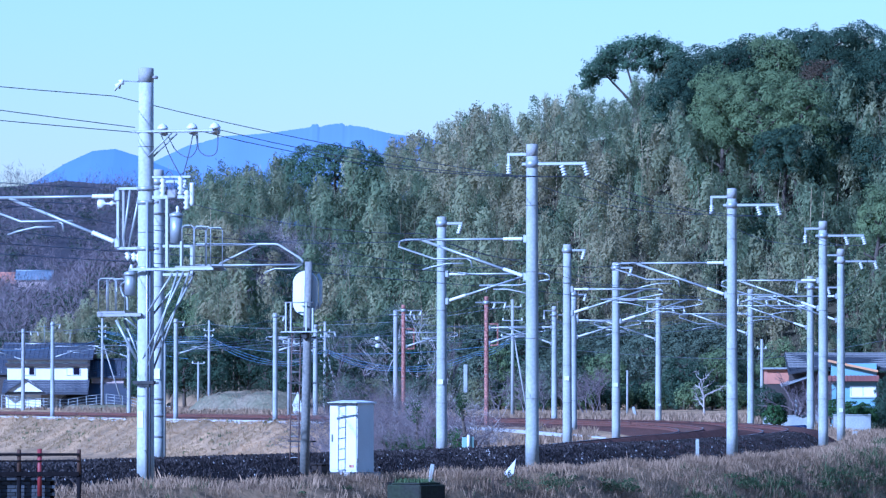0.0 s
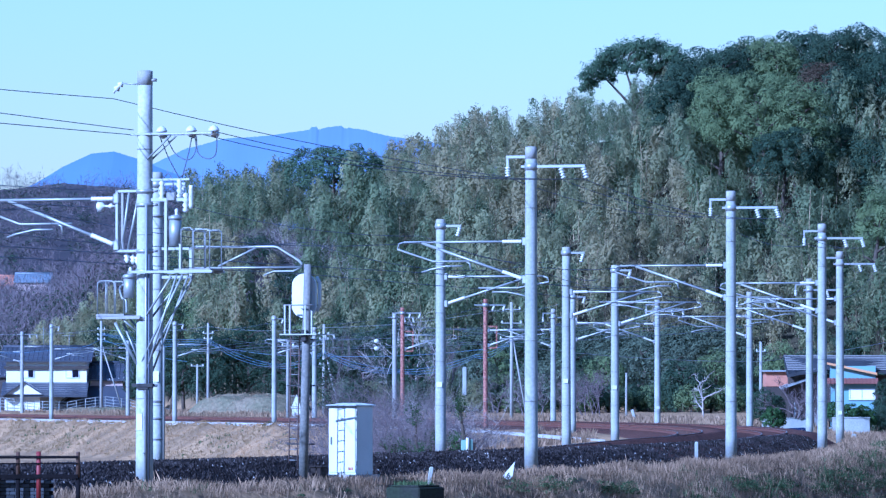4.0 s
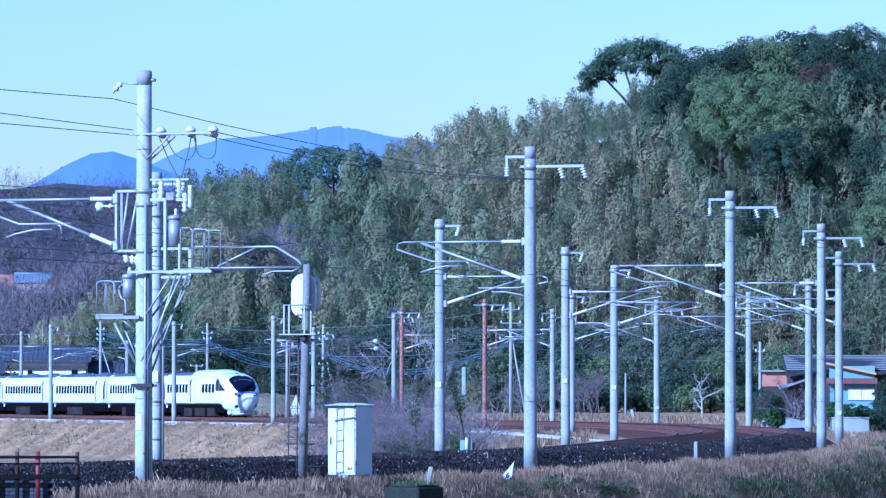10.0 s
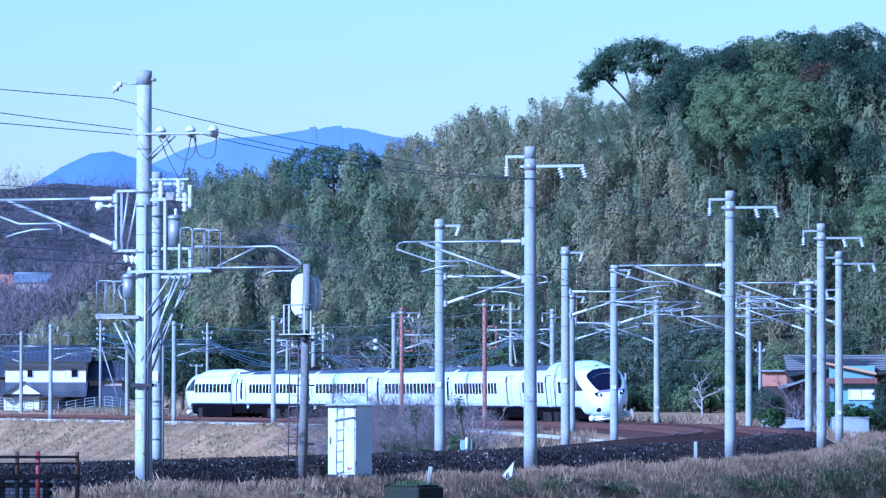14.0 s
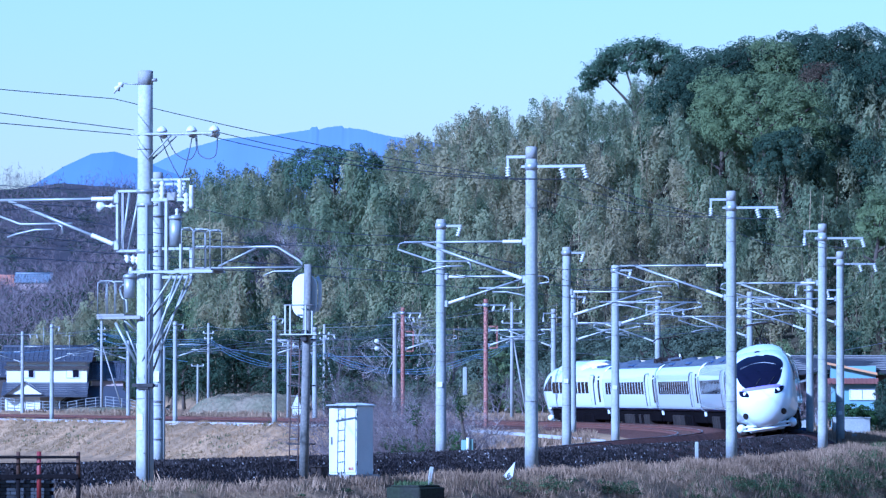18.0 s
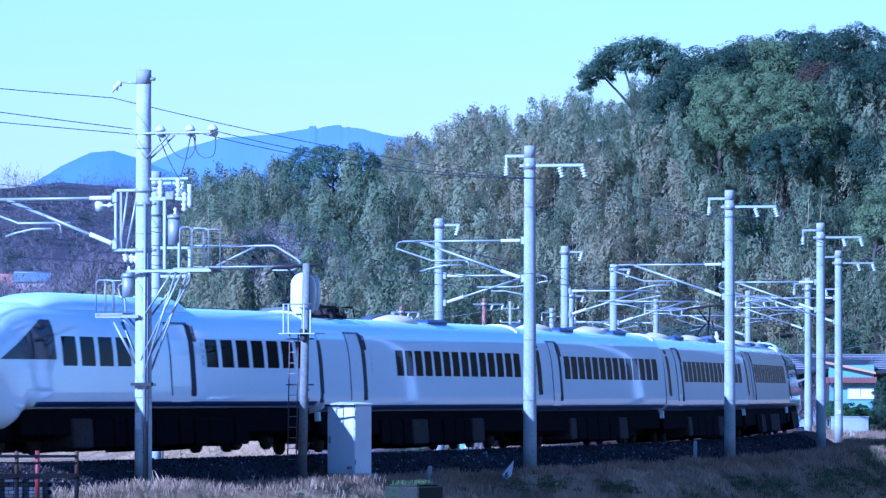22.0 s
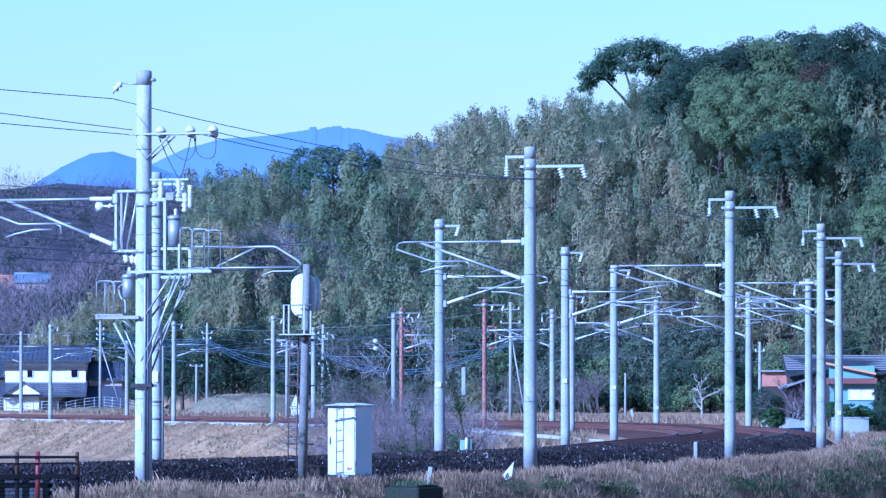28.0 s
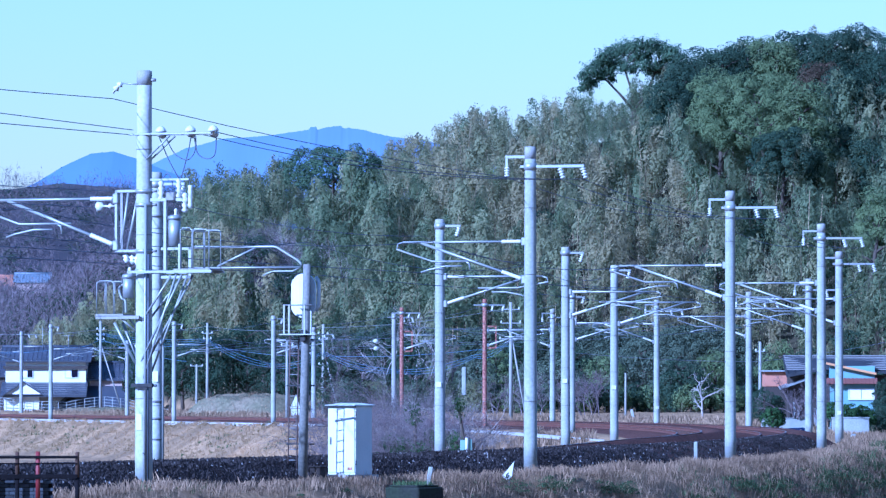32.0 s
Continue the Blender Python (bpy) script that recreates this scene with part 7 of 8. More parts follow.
    h3 = thing("house", "dark tiled house at the village edge", "house", Matrix.Translation(((-30 - 784) * k, d + 8, 0)), group="houses beyond the line")
    part("wall", Geo().box(-3.5, 2.4, 0, 6, gz - 0.5, Z(665)), M_BROWN_TRIM, h3)
    pitched(h3, -3.5, 2.4, 0, 6, Z(666), Z(630), M_TILE, 0.4, 8)
    # mesh fence before the houses
    f = thing("mesh_fence", "pale blue-grey mesh fence before the houses", "fence", Matrix.Translation((0, 0, 0)))
    y = 560.0
    ky = y / FOCAL
    g0 = -0.25
    pts = [(0, 704), (60, 710), (118, 712), (150, 706), (185, 702), (228, 707), (280, 722), (340, 730)]
    for (pa, ya), (pb, yb) in zip(pts[:-1], pts[1:]):
        n = max(2, int((pb - pa) / 12))
        for i in range(n):
            px = pa + (pb - pa) * i / n
            top = 1.57 + (701.7 - (ya + (yb - ya) * i / n)) * ky
            part("fence_post", Geo().box((px - 784) * ky - 0.035, (px - 784) * ky + 0.035, y - 0.03, y + 0.03, g0 - 0.4, top), M_GALV, f)
        for t in (0.0, 0.3, 0.6, 0.9):
            part("fence_rail", Geo().tube([((pa - 784) * ky, y, 1.57 + (701.7 - ya) * ky - t), ((pb - 784) * ky, y, 1.57 + (701.7 - yb) * ky - t)], 0.025, 4), M_GALV, f)
    # far village roofs on the slope
    dd = 900.0
    for px, y0, y1, w, wall, roof in ((56, 500, 484, 30, M_PINK_WALL, material("blue_grey_tile", (0.15, 0.177, 0.211), 0.5, vary=0.15)), (8, 506, 488, 14, M_SALMON, M_SALMON), (20, 545, 530, 14, M_PLASTER, M_TILE)):
        kk = dd / FOCAL
        h = thing("house", "distant house with a pale roof on the slope", "house", Matrix.Translation(((px - 784) * kk, dd, 1.57 + (701.7 - y0) * kk)), group="distant houses")
        part("wall", Geo().box(-w * kk, w * kk, 0, 6, -4.5, 0.0), wall, h)
        pitched(h, -w * kk, w * kk, 0, 6, 0, (y0 - y1) * kk, roof, 0.3, 4)


houses_left()


def house_right():
    d = 335.0
    k = d / FOCAL
    x_ref = 1470
    Z = lambda y: 1.57 + (701.7 - y) * k
    X = lambda px: (px - x_ref) * k
    gz = -0.6
    h = thing("house", "low house with pale blue sheet walls and a dark roof", "house", Matrix.Translation(((x_ref - 784) * k, d, 0)), group="houses beyond the line")
    part("wall", Geo().box(X(1468), X(1548), 0, 5, gz, Z(648)), M_BLUE_WALL, h, "pale blue sheeting wall")
    part("back_wall", Geo().box(X(1396), X(1600), 1.0, 6, gz, Z(662)), M_BROWN_TRIM, h)
    r = part("roof", Geo().add([(X(1392), 0.2, Z(664)), (X(1470), 0.2, Z(650)), (X(1610), 0.2, Z(662)), (X(1610), 4, Z(630)), (X(1392), 4, Z(628)), (X(1392), 0.2, Z(668)), (X(1470), 0.2, Z(654)), (X(1610), 0.2, Z(666)), (X(1610), 4, Z(634)), (X(1392), 4, Z(632))],
                               [(0, 1, 2, 3, 4), (9, 8, 7, 6, 5), (0, 5, 6, 1), (1, 6, 7, 2), (2, 7, 8, 3), (3, 8, 9, 4), (4, 9, 5, 0)]), M_SOLAR, h, "dark bluish sheet roof")
    for i in range(16):
        x = X(1394) + (X(1608) - X(1394)) * i / 16
        part("roof_seam", Geo().tube([(x, 0.2, Z(663) + 0.1 + (0.0 if i < 6 else 0.05)), (x, 4, Z(629))], 0.03, 4), M_SOLAR, r)
    for i in range(9):
        t0 = (i + 0.5) / 9
        part("roof_course", Geo().box(X(1393), X(1609), 0.2 + 3.8 * t0 - 0.03, 0.2 + 3.8 * t0 + 0.03, Z(657) + (Z(629) - Z(657)) * t0 + 0.02, Z(657) + (Z(629) - Z(657)) * t0 + 0.09), M_GALV_DARK, r)
    part("barge_board", Geo().add([(X(1460), -0.35, Z(645)), (X(1550), -0.35, Z(664)), (X(1550), -0.35, Z(660)), (X(1460), -0.35, Z(641)), (X(1460), 0.1, Z(645)), (X(1550), 0.1, Z(664)), (X(1550), 0.1, Z(660)), (X(1460), 0.1, Z(641))],
                                  [(0, 1, 2, 3), (7, 6, 5, 4), (0, 4, 5, 1), (3, 2, 6, 7), (0, 3, 7, 4), (1, 5, 6, 2)]), M_ORANGE_TRIM, h, "orange timber barge board")
    part("porch_roof", Geo().box(X(1462), X(1552), -0.55, 0.0, Z(680), Z(670), chamfer=0.03), M_RUST_SHEET, h, "rust-red porch roof")
    for px in (1466, 1549):
        part("porch_post", Geo().box(X(px) - 0.05, X(px) + 0.05, -0.5, -0.4, gz, Z(680)), M_BROWN_TRIM, h)
    house_window(h, X(1503), X(1545), -0.03, Z(706), Z(690), 1.0, 2)
    for px in range(1466, 1552, 7):
        part("roof_batten", Geo().box(X(px) - 0.03, X(px) + 0.03, -0.58, 0.0, Z(680) + 0.01, Z(669)), M_RUST_SHEET, h)
    shed = thing("shed", "salmon-walled shed with a pale flat roof", "shed", Matrix.Translation(((1372 - 784) * k, d + 2, 0)))
    part("wall", Geo().box((1357 - 1372) * k, (1397 - 1372) * k, 0, 3, Z(684), Z(658)), M_SALMON, shed)
    part("lower_wall", Geo().box((1358 - 1372) * k, (1396 - 1372) * k, 0.05, 2.95, gz, Z(684)), M_BROWN_TRIM, shed, "dark lower wall")
    part("roof", Geo().box((1351 - 1372) * k, (1399 - 1372) * k, -0.3, 3.2, Z(658), Z(655)), M_GALV, shed)
    part("lean_to_roof", Geo().add([((1380 - 1372) * k, -2.2, Z(688)), ((1426 - 1372) * k, -2.2, Z(672)), ((1426 - 1372) * k, 0, Z(668)), ((1380 - 1372) * k, 0, Z(684)), ((1380 - 1372) * k, -2.2, Z(690)), ((1426 - 1372) * k, -2.2, Z(674))], [(0, 1, 2, 3), (4, 5, 1, 0), (0, 3, 4), (1, 5, 2)]), M_GALV, shed)
    part("store_front", Geo().box((1384 - 1372) * k, (1426 - 1372) * k, -0.15, 0.0, gz, Z(688)), M_BROWN_TRIM, shed)
    for i, (px, w, y0, mt) in enumerate(((1402, 3, 712, M_GALV), (1410, 6, 725, M_GALV_DARK), (1422, 3, 700, M_WHITE), (1440, 8, 722, M_GALV_DARK))):
        c = thing("yard_object", "stacked odds and ends in the yard", "yard clutter", Matrix.Translation(((px - 784) * k, d - 2, gz)), group="yard clutter")
        part("slab", Geo().box(-w * k / 2, w * k / 2, -0.3, 0.3, 0, Z(y0) - gz, chamfer=0.03), mt, c)
    # planks, pipes and pots along the yard
    rg = np.random.default_rng(77)
    for i in range(16):
        px = rg.uniform(1386, 1462)
        kind = i % 4
        mt = (M_GALV, M_BROWN_TRIM, M_WHITE, M_BLUE_WALL)[kind]
        hh = rg.uniform(0.3, 1.5)
        c = thing(("pipe", "plank", "tub", "crate")[kind], ("grey metal pipe leaning in the yard", "dark plank leaning in the yard", "white plastic tub in the yard", "pale blue crate in the yard")[kind], ("pipe", "plank", "tub", "crate")[kind],
                  Matrix.Translation(((px - 784) * k, d - 3.0 + rg.uniform(-1, 1.5), gz + 0.02)) @ Matrix.Rotation(rg.uniform(-0.3, 0.3) if kind < 2 else 0, 4, "Y"), group="yard clutter")
        if kind == 0:
            part("tube", Geo().tube([(0, 0, 0), (0, 0, hh + 0.7)], 0.035, 8), mt, c)
        elif kind == 1:
            part("board", Geo().box(-0.08, 0.08, -0.02, 0.02, 0, hh + 0.6, chamfer=0.008), mt, c)
        elif kind == 2:
            part("bowl", Geo().tube([(0, 0, 0), (0, 0, 0.3), (0, 0, 0.34)], [0.16, 0.2, 0.22], 14), mt, c)
        else:
            part("box", Geo().box(-0.22, 0.22, -0.16, 0.16, 0, 0.28, chamfer=0.02), mt, c)
    # garden walls
    for px0, px1, y0, dist, lab in ((1347, 1426, 741, 318, "low pale concrete garden wall"), (1472, 1538, 740, 292, "grey concrete garden wall")):
        kk = dist / FOCAL
        w = thing("garden_wall", lab, "wall", Matrix.Translation(((px0 - 784) * kk, dist, 0)), kind="structure")
        part("wall_face", Geo().box(0, (px1 - px0) * kk, 0, 0.2, -1.0, 1.57 + (701.7 - y0) * kk, chamfer=0.02), M_CONCRETE, w)
        part("coping", Geo().box(-0.03, (px1 - px0) * kk + 0.03, -0.04, 0.24, 1.57 + (701.7 - y0) * kk, 1.57 + (701.7 - y0) * kk + 0.05, chamfer=0.01), M_CONCRETE, w)
    # a parked car, only its roof and bonnet over the wall
    o = on_ground(1402, 305)
    c = thing("car", "dark blue parked car half hidden behind the track", "car", Matrix.Translation((o.x, o.y, o.z)))
    M_CAR = material("dark_blue_car_paint", (0.014, 0.02, 0.054), 0.2, vary=0.05, bump=0)
    rs = []
    for x, z0, z1, w in ((-1.9, 0.5, 0.75, 0.7), (-1.7, 0.3, 0.95, 0.8), (-1.0, 0.28, 1.0, 0.84), (-0.5, 0.28, 1.4, 0.84), (0.6, 0.28, 1.45, 0.84), (1.2, 0.28, 1.05, 0.84), (1.8, 0.3, 0.9, 0.8), (1.95, 0.45, 0.7, 0.7)):
        rs.append([(x, -w, z0), (x, w, z0), (x, w, z0 + (z1 - z0) * 0.55), (x, w * 0.8, z1), (x, -w * 0.8, z1), (x, -w, z0 + (z1 - z0) * 0.55)])
    part("body", Geo().rings(rs), M_CAR, c)
    for x in (-1.25, 1.25):
        for y in (-0.78, 0.78):
            part("wheel", Geo().tube([(x, y - 0.1, 0.3), (x, y + 0.1, 0.3)], 0.3, 14), M_BLACK, c)
    part("side_window", Geo().box(-0.55, 0.85, -0.86, -0.80, 1.0, 1.32, chamfer=0.02), M_GLASS_DARK, c)


house_right()

# tan earth mound beyond the far track
M_EARTH = material("bare_tan_earth", (0.165, 0.14, 0.092), 0.95, vary=0.3, big=0.5, fine=4, bump=0.8, bump_dist=0.1, color2=(0.12, 0.115, 0.07), spec=0.05)


def mound(px, d, rx, ry, height, label, seed):
    """A broad low bank with a flat, uneven top and dry tufts on it."""
    rng = np.random.default_rng(seed)
    o = on_ground(px, d)
    rs, tops = [], []
    ph = rng.uniform(0, 6, 4)
    for i in range(12):
        a = i / 11
        rr = 1 - 0.45 * a if a < 0.6 else (1 - 0.45 * 0.6) * (1 - (a - 0.6) / 0.4) ** 0.8
        rise = min(1, a / 0.6) ** 0.75 + (0.1 * (a - 0.6) / 0.4 if a > 0.6 else 0)
        ring = []
        for j in range(40):
            t = 2 * math.pi * j / 40
            wob = 1 + 0.05 * math.sin(3 * t + ph[0]) + 0.03 * math.sin(7 * t + ph[1])
            hz = height * (1 + 0.06 * math.sin(2 * t + ph[2]) + 0.05 * math.sin(5 * t + ph[3]) + rng.normal() * 0.06)
            ring.append((rx * rr * wob * math.cos(t), ry * rr * wob * math.sin(t), hz * rise - 0.2))
        rs.append(ring)
        tops += ring
    md = tagged(part("earth_mound", Geo().rings(rs), M_EARTH, at=Matrix.Translation(o)), label, "mound", kind="structure")
    return md, o, np.array(tops)


_md, _mo, _mt = mound(450, 520, 6.1, 5.0, 1.7, "mound of pale bare earth beyond the far track", 5)
MOUND_POINTS = _mt[40 * 2:] + np.array(_mo)
mound(170, 545, 4.2, 2.0, 0.6, "low dry bank before the houses", 6)


# ---- utility poles and cables ----
def utility_pole(px, ytop, d, r=0.13, arms=(), stay=0, label="slim concrete utility pole"):
    b = on_ground(px, d)
    top = seen(px, ytop, d).z - b.z
    k = d / FOCAL
    p = thing("utility_pole", label, "utility pole", Matrix.Translation(b), group="utility poles")
    part("shaft", Geo().tube([(0, 0, -0.6), (0, 0, top * 0.5), (0, 0, top)], [r * 1.15, r, r * 0.8], 12), M_CONCRETE_OLD, p)
    for y, w in arms:
        z = seen(px, y, d).z - b.z
        a = part("cross_arm", Geo().box(-w, w, -0.05, 0.05, z - 0.04, z + 0.04), M_GALV, p)
        for x in (-w + 0.06, w - 0.06):
            part("insulator", Geo().tube([(x, 0, z), (x, 0, z + 0.08), (x, 0, z + 0.1), (x, 0, z + 0.2)], [0.04, 0.09, 0.05, 0.03], 8), M_PORCELAIN, a)
    if stay:
        part("stay", Geo().tube([(0, 0, top * 0.75), (stay, 0.5, -0.3)], 0.07, 8), M_CONCRETE_OLD, p, "leaning stay post")
    return p


utility_pole(178, 568, 560, 0.14, ((583, 0.4), (593, 0.4), (601, 0.4)), 2.3)
utility_pole(367, 572, 520, 0.13, ((590, 0.5), (600, 0.4)))
utility_pole(348, 645, 520, 0.10, ((648, 0.6),))
utility_pole(572, 574, 470, 0.13, ((592, 0.45), (601, 0.4), (645, 0.4)), 1.5)
utility_pole(904, 535, 430, 0.13, ((548, 0.7), (572, 0.8), (600, 0.9)), 1.3)
utility_pole(1345, 605, 460, 0.13, ((622, 0.4),))
utility_pole(1107, 660, 470, 0.09, ())
utility_pole(508, 600, 450, 0.12, ((612, 0.5),))
CABLES = [([(178, 590, 560), (367, 600, 520), (484, 645, 500), (572, 622, 470), (705, 655, 450), (840, 628, 440), (904, 600, 430)], 0.05, M_WIRE_BLUE, "bundled blue cable between utility poles"),
          ([(178, 604, 560), (367, 610, 520), (572, 630, 470), (904, 612, 430)], 0.018, M_WIRE_BLUE, "bundled blue cable between utility poles"),
          ([(-40, 590, 580), (178, 583, 560), (367, 578, 520), (572, 580, 470), (904, 545, 430)], 0.015, M_WIRE_GREY, "thin grey utility wire"),
          ([(904, 612, 430), (1345, 640, 460), (1700, 575, 480)], 0.02, M_WIRE_GREY, "thin grey utility wire"),
          ([(-40, 622, 580), (120, 615, 565), (178, 600, 560), (330, 640, 530)], 0.02, M_WIRE_BLUE, "bundled blue cable between utility poles")]
for pts, r, mt, lb in CABLES:
    if r < 0.03:
        wire("utility_cable", [seen(*p) for p in pts], r, mt, lb, 0.35)
        continue
    # a bundle: several thin cables that sag a little differently
    for j in range(3):
        wire("utility_cable", [seen(p[0], p[1] + (2.6 * j if 0 < i < len(pts) - 1 else 1.2 * j), p[2]) for i, p in enumerate(pts)], 0.017, mt, lb, 0.3 + 0.12 * j)
for py in (604, 617):
    ball = thing("wire_insulator", "round white insulator hanging in the far overhead wires", "insulator", Matrix.Translation(seen(665, py, 440)), group="wire insulators")
    part("disc", Geo().ball((0, 0, 0), 0.20, 0.12, 0.17, 12, 8), M_WHITE, ball)
    part("hanger", Geo().tube([(-0.5, 0, 0.0), (0.5, 0, 0.02)], 0.02, 5), M_GALV, ball)
o = on_ground(523, 470)
sg = thing("warning_sign", "small white triangular sign beyond the far track", "sign", Matrix.Translation((o.x, o.y, 0)))
k = 470 / FOCAL
part("board", Geo().add([(-0.45, 0, 0.55), (0.42, 0, 0.55), (0.05, 0, 1.75), (-0.45, 0.05, 0.55), (0.42, 0.05, 0.55), (0.05, 0.05, 1.75)], [(0, 1, 2), (5, 4, 3), (0, 3, 4, 1), (1, 4, 5, 2), (2, 5, 3, 0)]), M_WHITE, sg)
part("stand", Geo().box(-0.35, 0.35, 0.05, 0.15, -0.4, 0.5), M_WHITE, sg)


# ---- grass and ballast stones ----
def blades(pos, height, width, rng, lean=0.35):
    n = len(pos)
    a = rng.uniform(0, 2 * math.pi, n)
    b = rng.uniform(0, 2 * math.pi, n)
    h = height * rng.uniform(0.5, 1.3, n)
    ln = lean * rng.uniform(0.2, 1.2, n) * h
    side = np.stack([np.cos(a), np.sin(a), np.zeros(n)], 1) * width / 2
    tip = pos + np.stack([np.cos(b) * ln, np.sin(b) * ln, h], 1)
    mid = pos + np.stack([np.cos(b) * ln * 0.35, np.sin(b) * ln * 0.35, h * 0.6], 1)
    v = np.stack([pos - side, pos + side, mid + side * 0.8, tip], 1)
    return v.reshape(-1, 3), np.arange(4 * n).reshape(n, 4)


def beside(n, s0, s1, l0, l1, rng, power=1.0):
    s = rng.uniform(s0, s1, n)
    lat = l0 + (l1 - l0) * rng.uniform(0, 1, n) ** power
    x = np.interp(s, _s, _x) - np.sin(np.interp(s, _s, _th)) * lat
    y = np.interp(s, _s, _y) + np.cos(np.interp(s, _s, _th)) * lat
    return x, y


def grass(n_tufts, per, s0, s1, l0, l1, height, width, mat, label, seed, patch=None, power=1.0, tuft=0.12):
    rng = np.random.default_rng(seed)
    x, y = beside(n_tufts, s0, s1, l0, l1, rng, power)
    if patch:
        keep = np.sin(x * patch[0] + 1.3 * np.sin(y * patch[1])) + rng.normal(size=n_tufts) * 0.5 > patch[2]
        x, y = x[keep], y[keep]
    z = ground_height(x, y)
    p = np.repeat(np.stack([x, y, z], 1), per, 0)
    p[:, :2] += rng.normal(size=(len(p), 2)) * tuft
    p[:, 2] -= 0.03
    hh = np.repeat(height * rng.uniform(0.55, 1.25, len(x)), per)
    v, f = blades(p, hh, width, rng)
    tagged(new("grass", array_mesh("grass", v, f, mat)), label, "grass", kind="stuff")


grass(17000, 11, 318, 428, 3.3, 11.0, 0.21, 0.0075, M_GRASS_DRY, "dry brown winter grass beside the near track", 1, None, 1.3)
grass(4200, 10, 330, 428, 4.0, 12.0, 0.20, 0.018, M_GRASS_GREEN, "green weeds among the dry grass", 2, (0.9, 0.25, 0.75))
grass(9000, 9, 300, 378, 4.6, 10.5, 0.24, 0.020, M_GRASS_GREEN, "green weeds low on the bank", 12, (0.7, 0.3, 0.1))
grass(9000, 8, 240, 330, 3.2, 14.0, 0.24, 0.016, M_GRASS_DRY, "dry brown grass outside the curve", 3)
grass(11000, 6, -20, 190, -13.5, -7.9, 0.16, 0.038, M_GRASS_TAN, "tall dry grass on the far embankment", 4)
grass(900, 8, -20, 190, -13.0, -8.2, 0.22, 0.05, M_GRASS_GREEN, "green tufts on the far embankment", 5, (0.35, 0.2, 0.8))
grass(4000, 6, 225, 340, -11.0, -8.5, 0.4, 0.04, M_GRASS_DRY, "dry grass inside the curve", 6)
grass(6000, 6, -10, 230, 3.6, 30.0, 0.4, 0.075, M_GRASS_DRY, "dry field beyond the far track", 7)

# dark green weed clumps low on the bank and in the verge
def weed_clumps(n, s0, s1, l0, l1, size, seed, label, spots=None):
    rng = np.random.default_rng(seed)
    x, y = spots if spots else beside(n, s0, s1, l0, l1, rng)
    z = ground_height(x, y)
    per = 70
    q = rng.normal(size=(n * per, 3))
    q /= np.linalg.norm(q, axis=1)[:, None]
    q[:, 2] = np.abs(q[:, 2])
    r = np.repeat(size * rng.uniform(0.5, 1.3, n), per)[:, None]
    c = np.repeat(np.stack([x, y, z + 0.08], 1), per, 0) + q * r * np.array([1.5, 1.5, 0.75]) * rng.uniform(0.5, 1.0, (n * per, 1))
    v, f = sprays(c, q + np.array([0, 0, 0.3]), 0.06, 0.035, rng, 0.3, 0.3)
    tagged(new("weeds", array_mesh("weeds", v, f, M_GRASS_GREEN)), label, "weeds", kind="stuff")


weed_clumps(560, 300, 376, 5.2, 10.5, 0.27, 31, "dark green weed clumps low on the bank")
weed_clumps(90, 372, 428, 4.6, 10.0, 0.15, 32, "small green weed clumps in the verge")


def on_bank(px, py):
    """Where the line of sight to (px, py) meets the near bank."""
    d = np.arange(105.0, 330.0, 0.25)
    z = 1.57 + (701.7 - py) * d / FOCAL
    x = (px - 784) * d / FOCAL
    k = int(np.argmax(z < ground_height(x, d)))
    return x[k], d[k]


# broad patches of low dark green brambles
rng = np.random.default_rng(37)
spots = [on_bank(cx + rng.normal() * w, cy + rng.normal() * 6) for cx, cy, w, n in ((1500, 848, 32, 46), (1545, 862, 22, 26), (1450, 868, 20, 18), (1365, 868, 24, 26), (1310, 862, 16, 14), (985, 868, 18, 18), (1075, 874, 14, 16), (915, 866, 10, 6), (1105, 876, 12, 10)) for _ in range(n)]
x, y = np.array(spots).T
weed_clumps(len(spots), 0, 0, 0, 0, 0.24, 38, "low dark green brambles on the bank", (x, y))

# tall wisps and dark stalks standing over the rest
grass(900, 4, 322, 428, 3.6, 9.0, 0.30, 0.005, M_GRASS_DRY, "tall pale wisps of dry grass", 21)
M_STALK = leafy("dark_dead_stalk", (0.07, 0.05, 0.045), (0.045, 0.035, 0.03), 0.5, 0.3, 0.1)
grass(6500, 5, 300, 428, 3.3, 10.5, 0.18, 0.009, M_STALK, "dark dead stalks among the grass", 22, (0.5, 0.3, 0.2))

# dry tufts on the earth mound
mr = np.random.default_rng(23)
MOUND_TOPS = MOUND_POINTS[mr.integers(0, len(MOUND_POINTS), 2600)] + mr.normal(size=(2600, 3)) * np.array([0.25, 0.25, 0.0])
MOUND_TOPS[:, 2] -= 0.04
mv, mf = blades(MOUND_TOPS, 0.16, 0.03, mr)
tagged(new("grass", array_mesh("grass", mv, mf, M_GRASS_DRY)), "dry tufts on the earth mound", "grass", kind="stuff")

# weeds on the drain block
wr = np.random.default_rng(19)
wp = np.stack([wr.uniform(-0.45, 0.45, 300), wr.uniform(-0.4, 0.4, 300), np.full(300, 0.04)], 1)
wv, wf = blades(np.array([(kb.matrix_basis @ Vector(p))[:] for p in wp]), 0.12, 0.02, wr)
tagged(new("weeds", array_mesh("weeds", wv, wf, M_GRASS_GREEN)), "green weeds growing on the drain block", "weeds", kind="stuff")
rng = np.random.default_rng(17)
x_l, x_s = rng.uniform(-6.2, 3.7, 52000), rng.uniform(318, 432, 52000)
face = rng.uniform(0, 1, 52000) < 0.85
x_l[face] = rng.uniform(0.8, 3.7, face.sum())
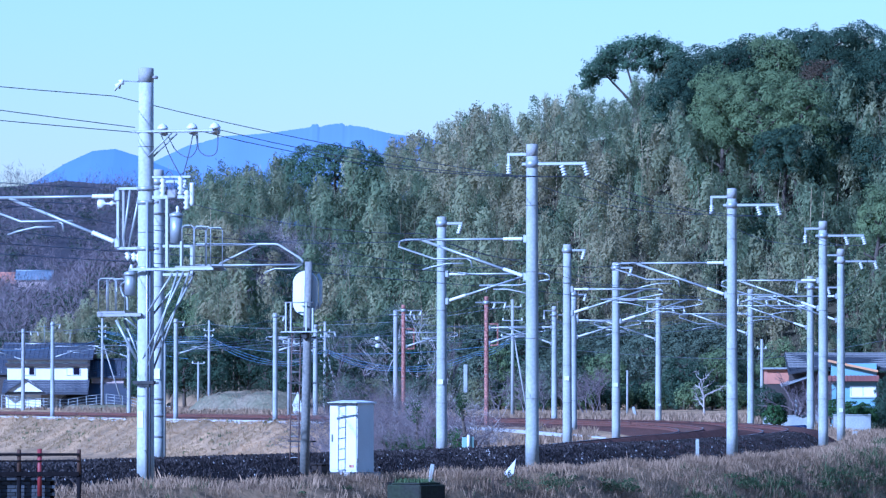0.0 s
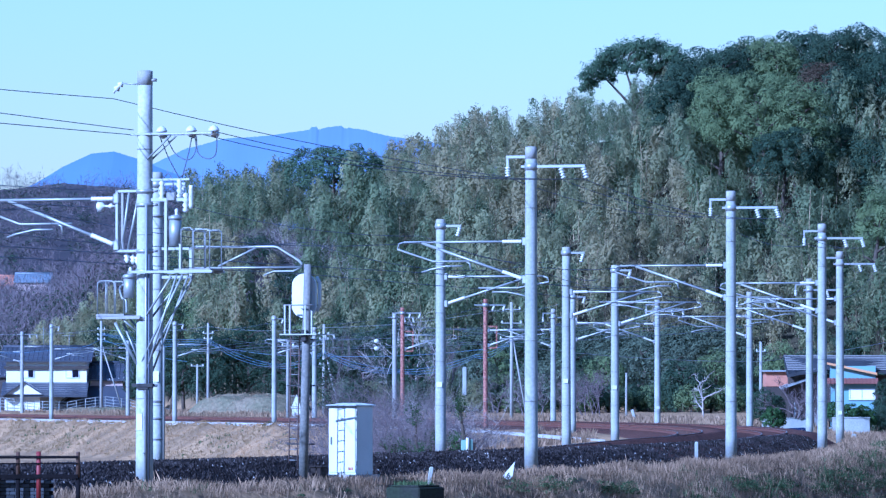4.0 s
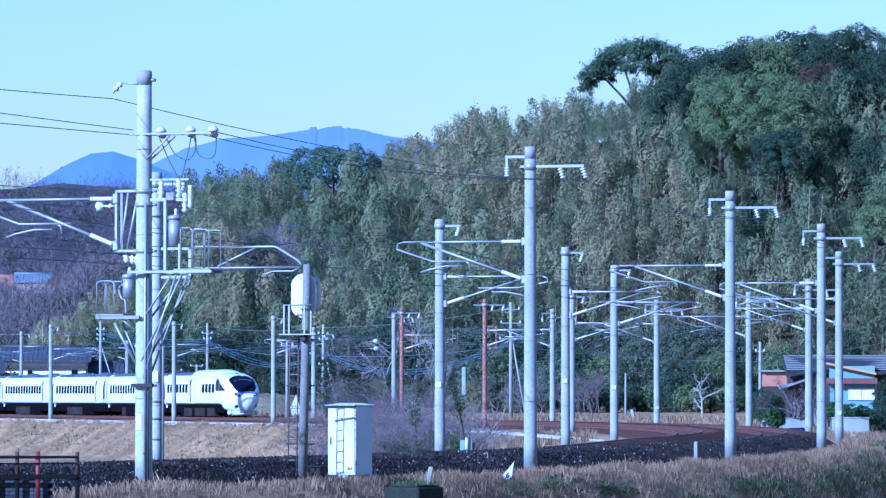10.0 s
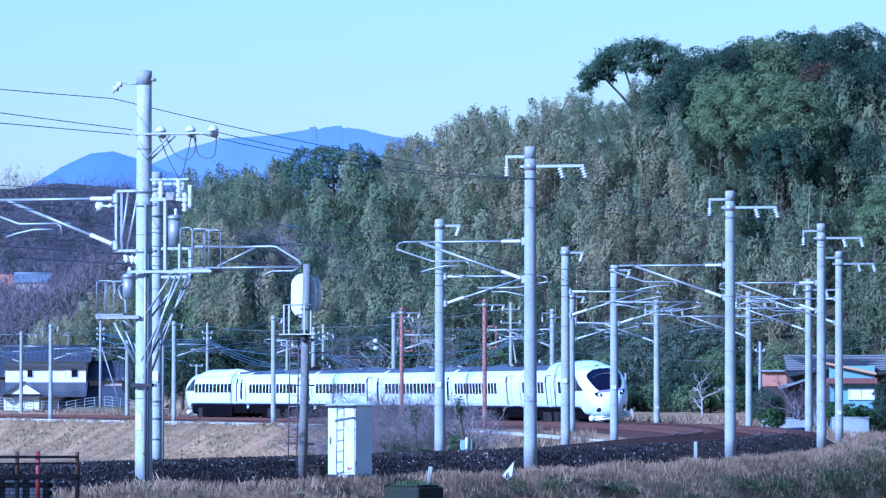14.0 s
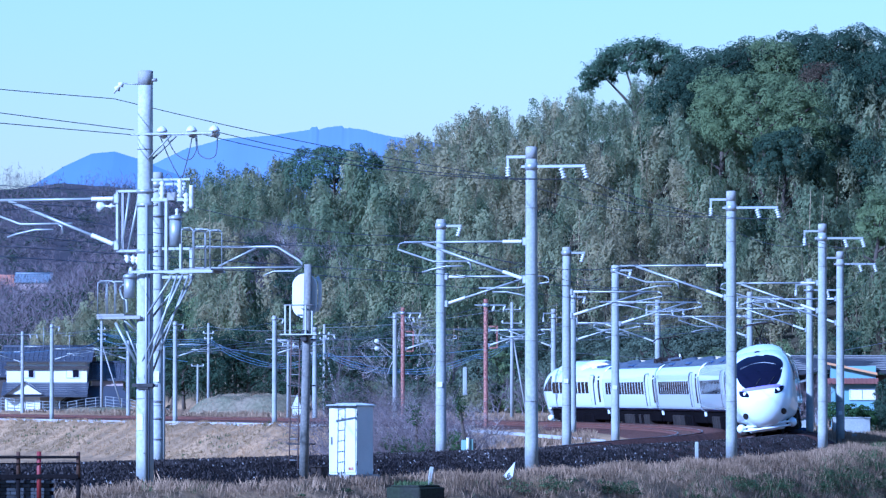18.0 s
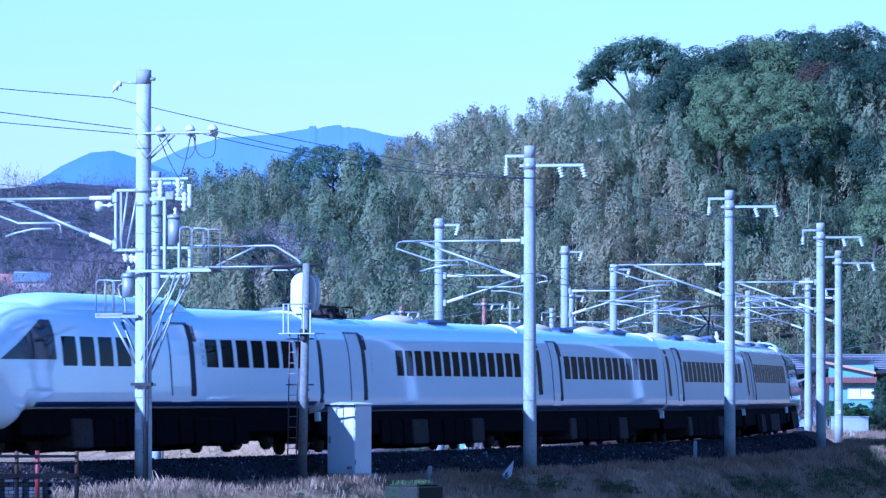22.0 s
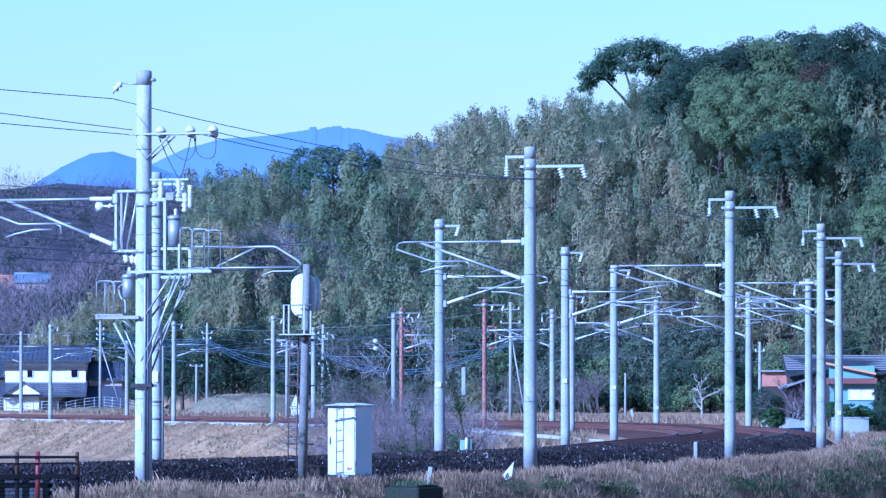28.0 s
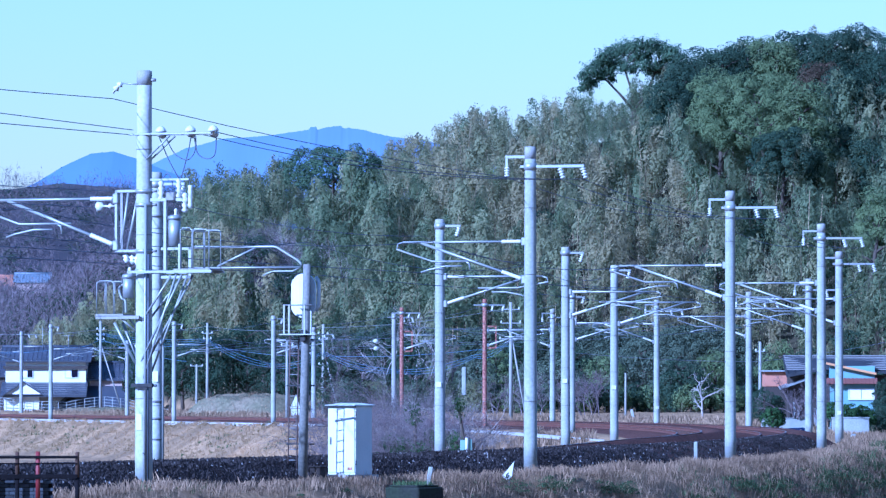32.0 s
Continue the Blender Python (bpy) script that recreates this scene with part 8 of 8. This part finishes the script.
cn = np.array([cant(q) for q in np.arange(318, 433)])
lift = np.sin(np.interp(x_s, np.arange(318, 433), cn))
h = np.interp(x_l, [-6.4, -6.0, -5.0, -1.95, 0.75, 0.95, 1.5, 2.0, 2.7, 3.5, 3.8], [-0.30, -0.20, -0.16, -0.17, -0.14, -0.02, 0.0, -0.08, -0.47, -0.85, -0.9])
h = h + np.where(x_l > -2.2, lift * (0.53 + np.minimum(x_l, 0.6) * 0.9) * np.interp(x_l, [2.7, 3.5], [1, 0]), lift * (0.53 + (x_l + 3.9) * 0.9))
px_ = np.interp(x_s, _s, _x) - np.sin(np.interp(x_s, _s, _th)) * x_l
py_ = np.interp(x_s, _s, _y) + np.cos(np.interp(x_s, _s, _th)) * x_l
c = np.stack([px_, py_, h - DROP + 0.012], 1)
# the stones sit half sunk in the bed, so they are built without their undersides
octa = np.array([(1, 0, -0.5), (-1, 0, -0.5), (0, 1, -0.5), (0, -1, -0.5), (0, 0, 1)], float)
tri = np.array([(0, 2, 4), (2, 1, 4), (1, 3, 4), (3, 0, 4)])
n = len(c)
sz = rng.uniform(0.018, 0.045, (n, 1, 1)) * rng.uniform(0.6, 1.4, (n, 1, 3))
ang = rng.uniform(0, 2 * math.pi, n)
o = octa[None] * sz * rng.uniform(0.7, 1.3, (n, 5, 1))
ca, sa = np.cos(ang)[:, None], np.sin(ang)[:, None]
o = np.stack([o[..., 0] * ca - o[..., 1] * sa, o[..., 0] * sa + o[..., 1] * ca, o[..., 2]], -1)
v = (c[:, None, :] + o).reshape(-1, 3)
f = (tri[None] + 5 * np.arange(n)[:, None, None]).reshape(-1, 3)
tagged(new("pale_ballast_stones", array_mesh("pale_ballast_stones", v[:5 * 1200].copy(), f[:4 * 1200].copy(), material("pale_stone", (0.24, 0.23, 0.215), 0.85, vary=0.2, island=0.3))), "scattered pale stones in the ballast", "gravel", kind="stuff")
v, f = v[5 * 1200:], f[:-4 * 1200]
tagged(new("ballast_stones", array_mesh("ballast_stones", v, f, M_STONE)), "loose grey and brown ballast stones", "gravel", kind="stuff")


motions()
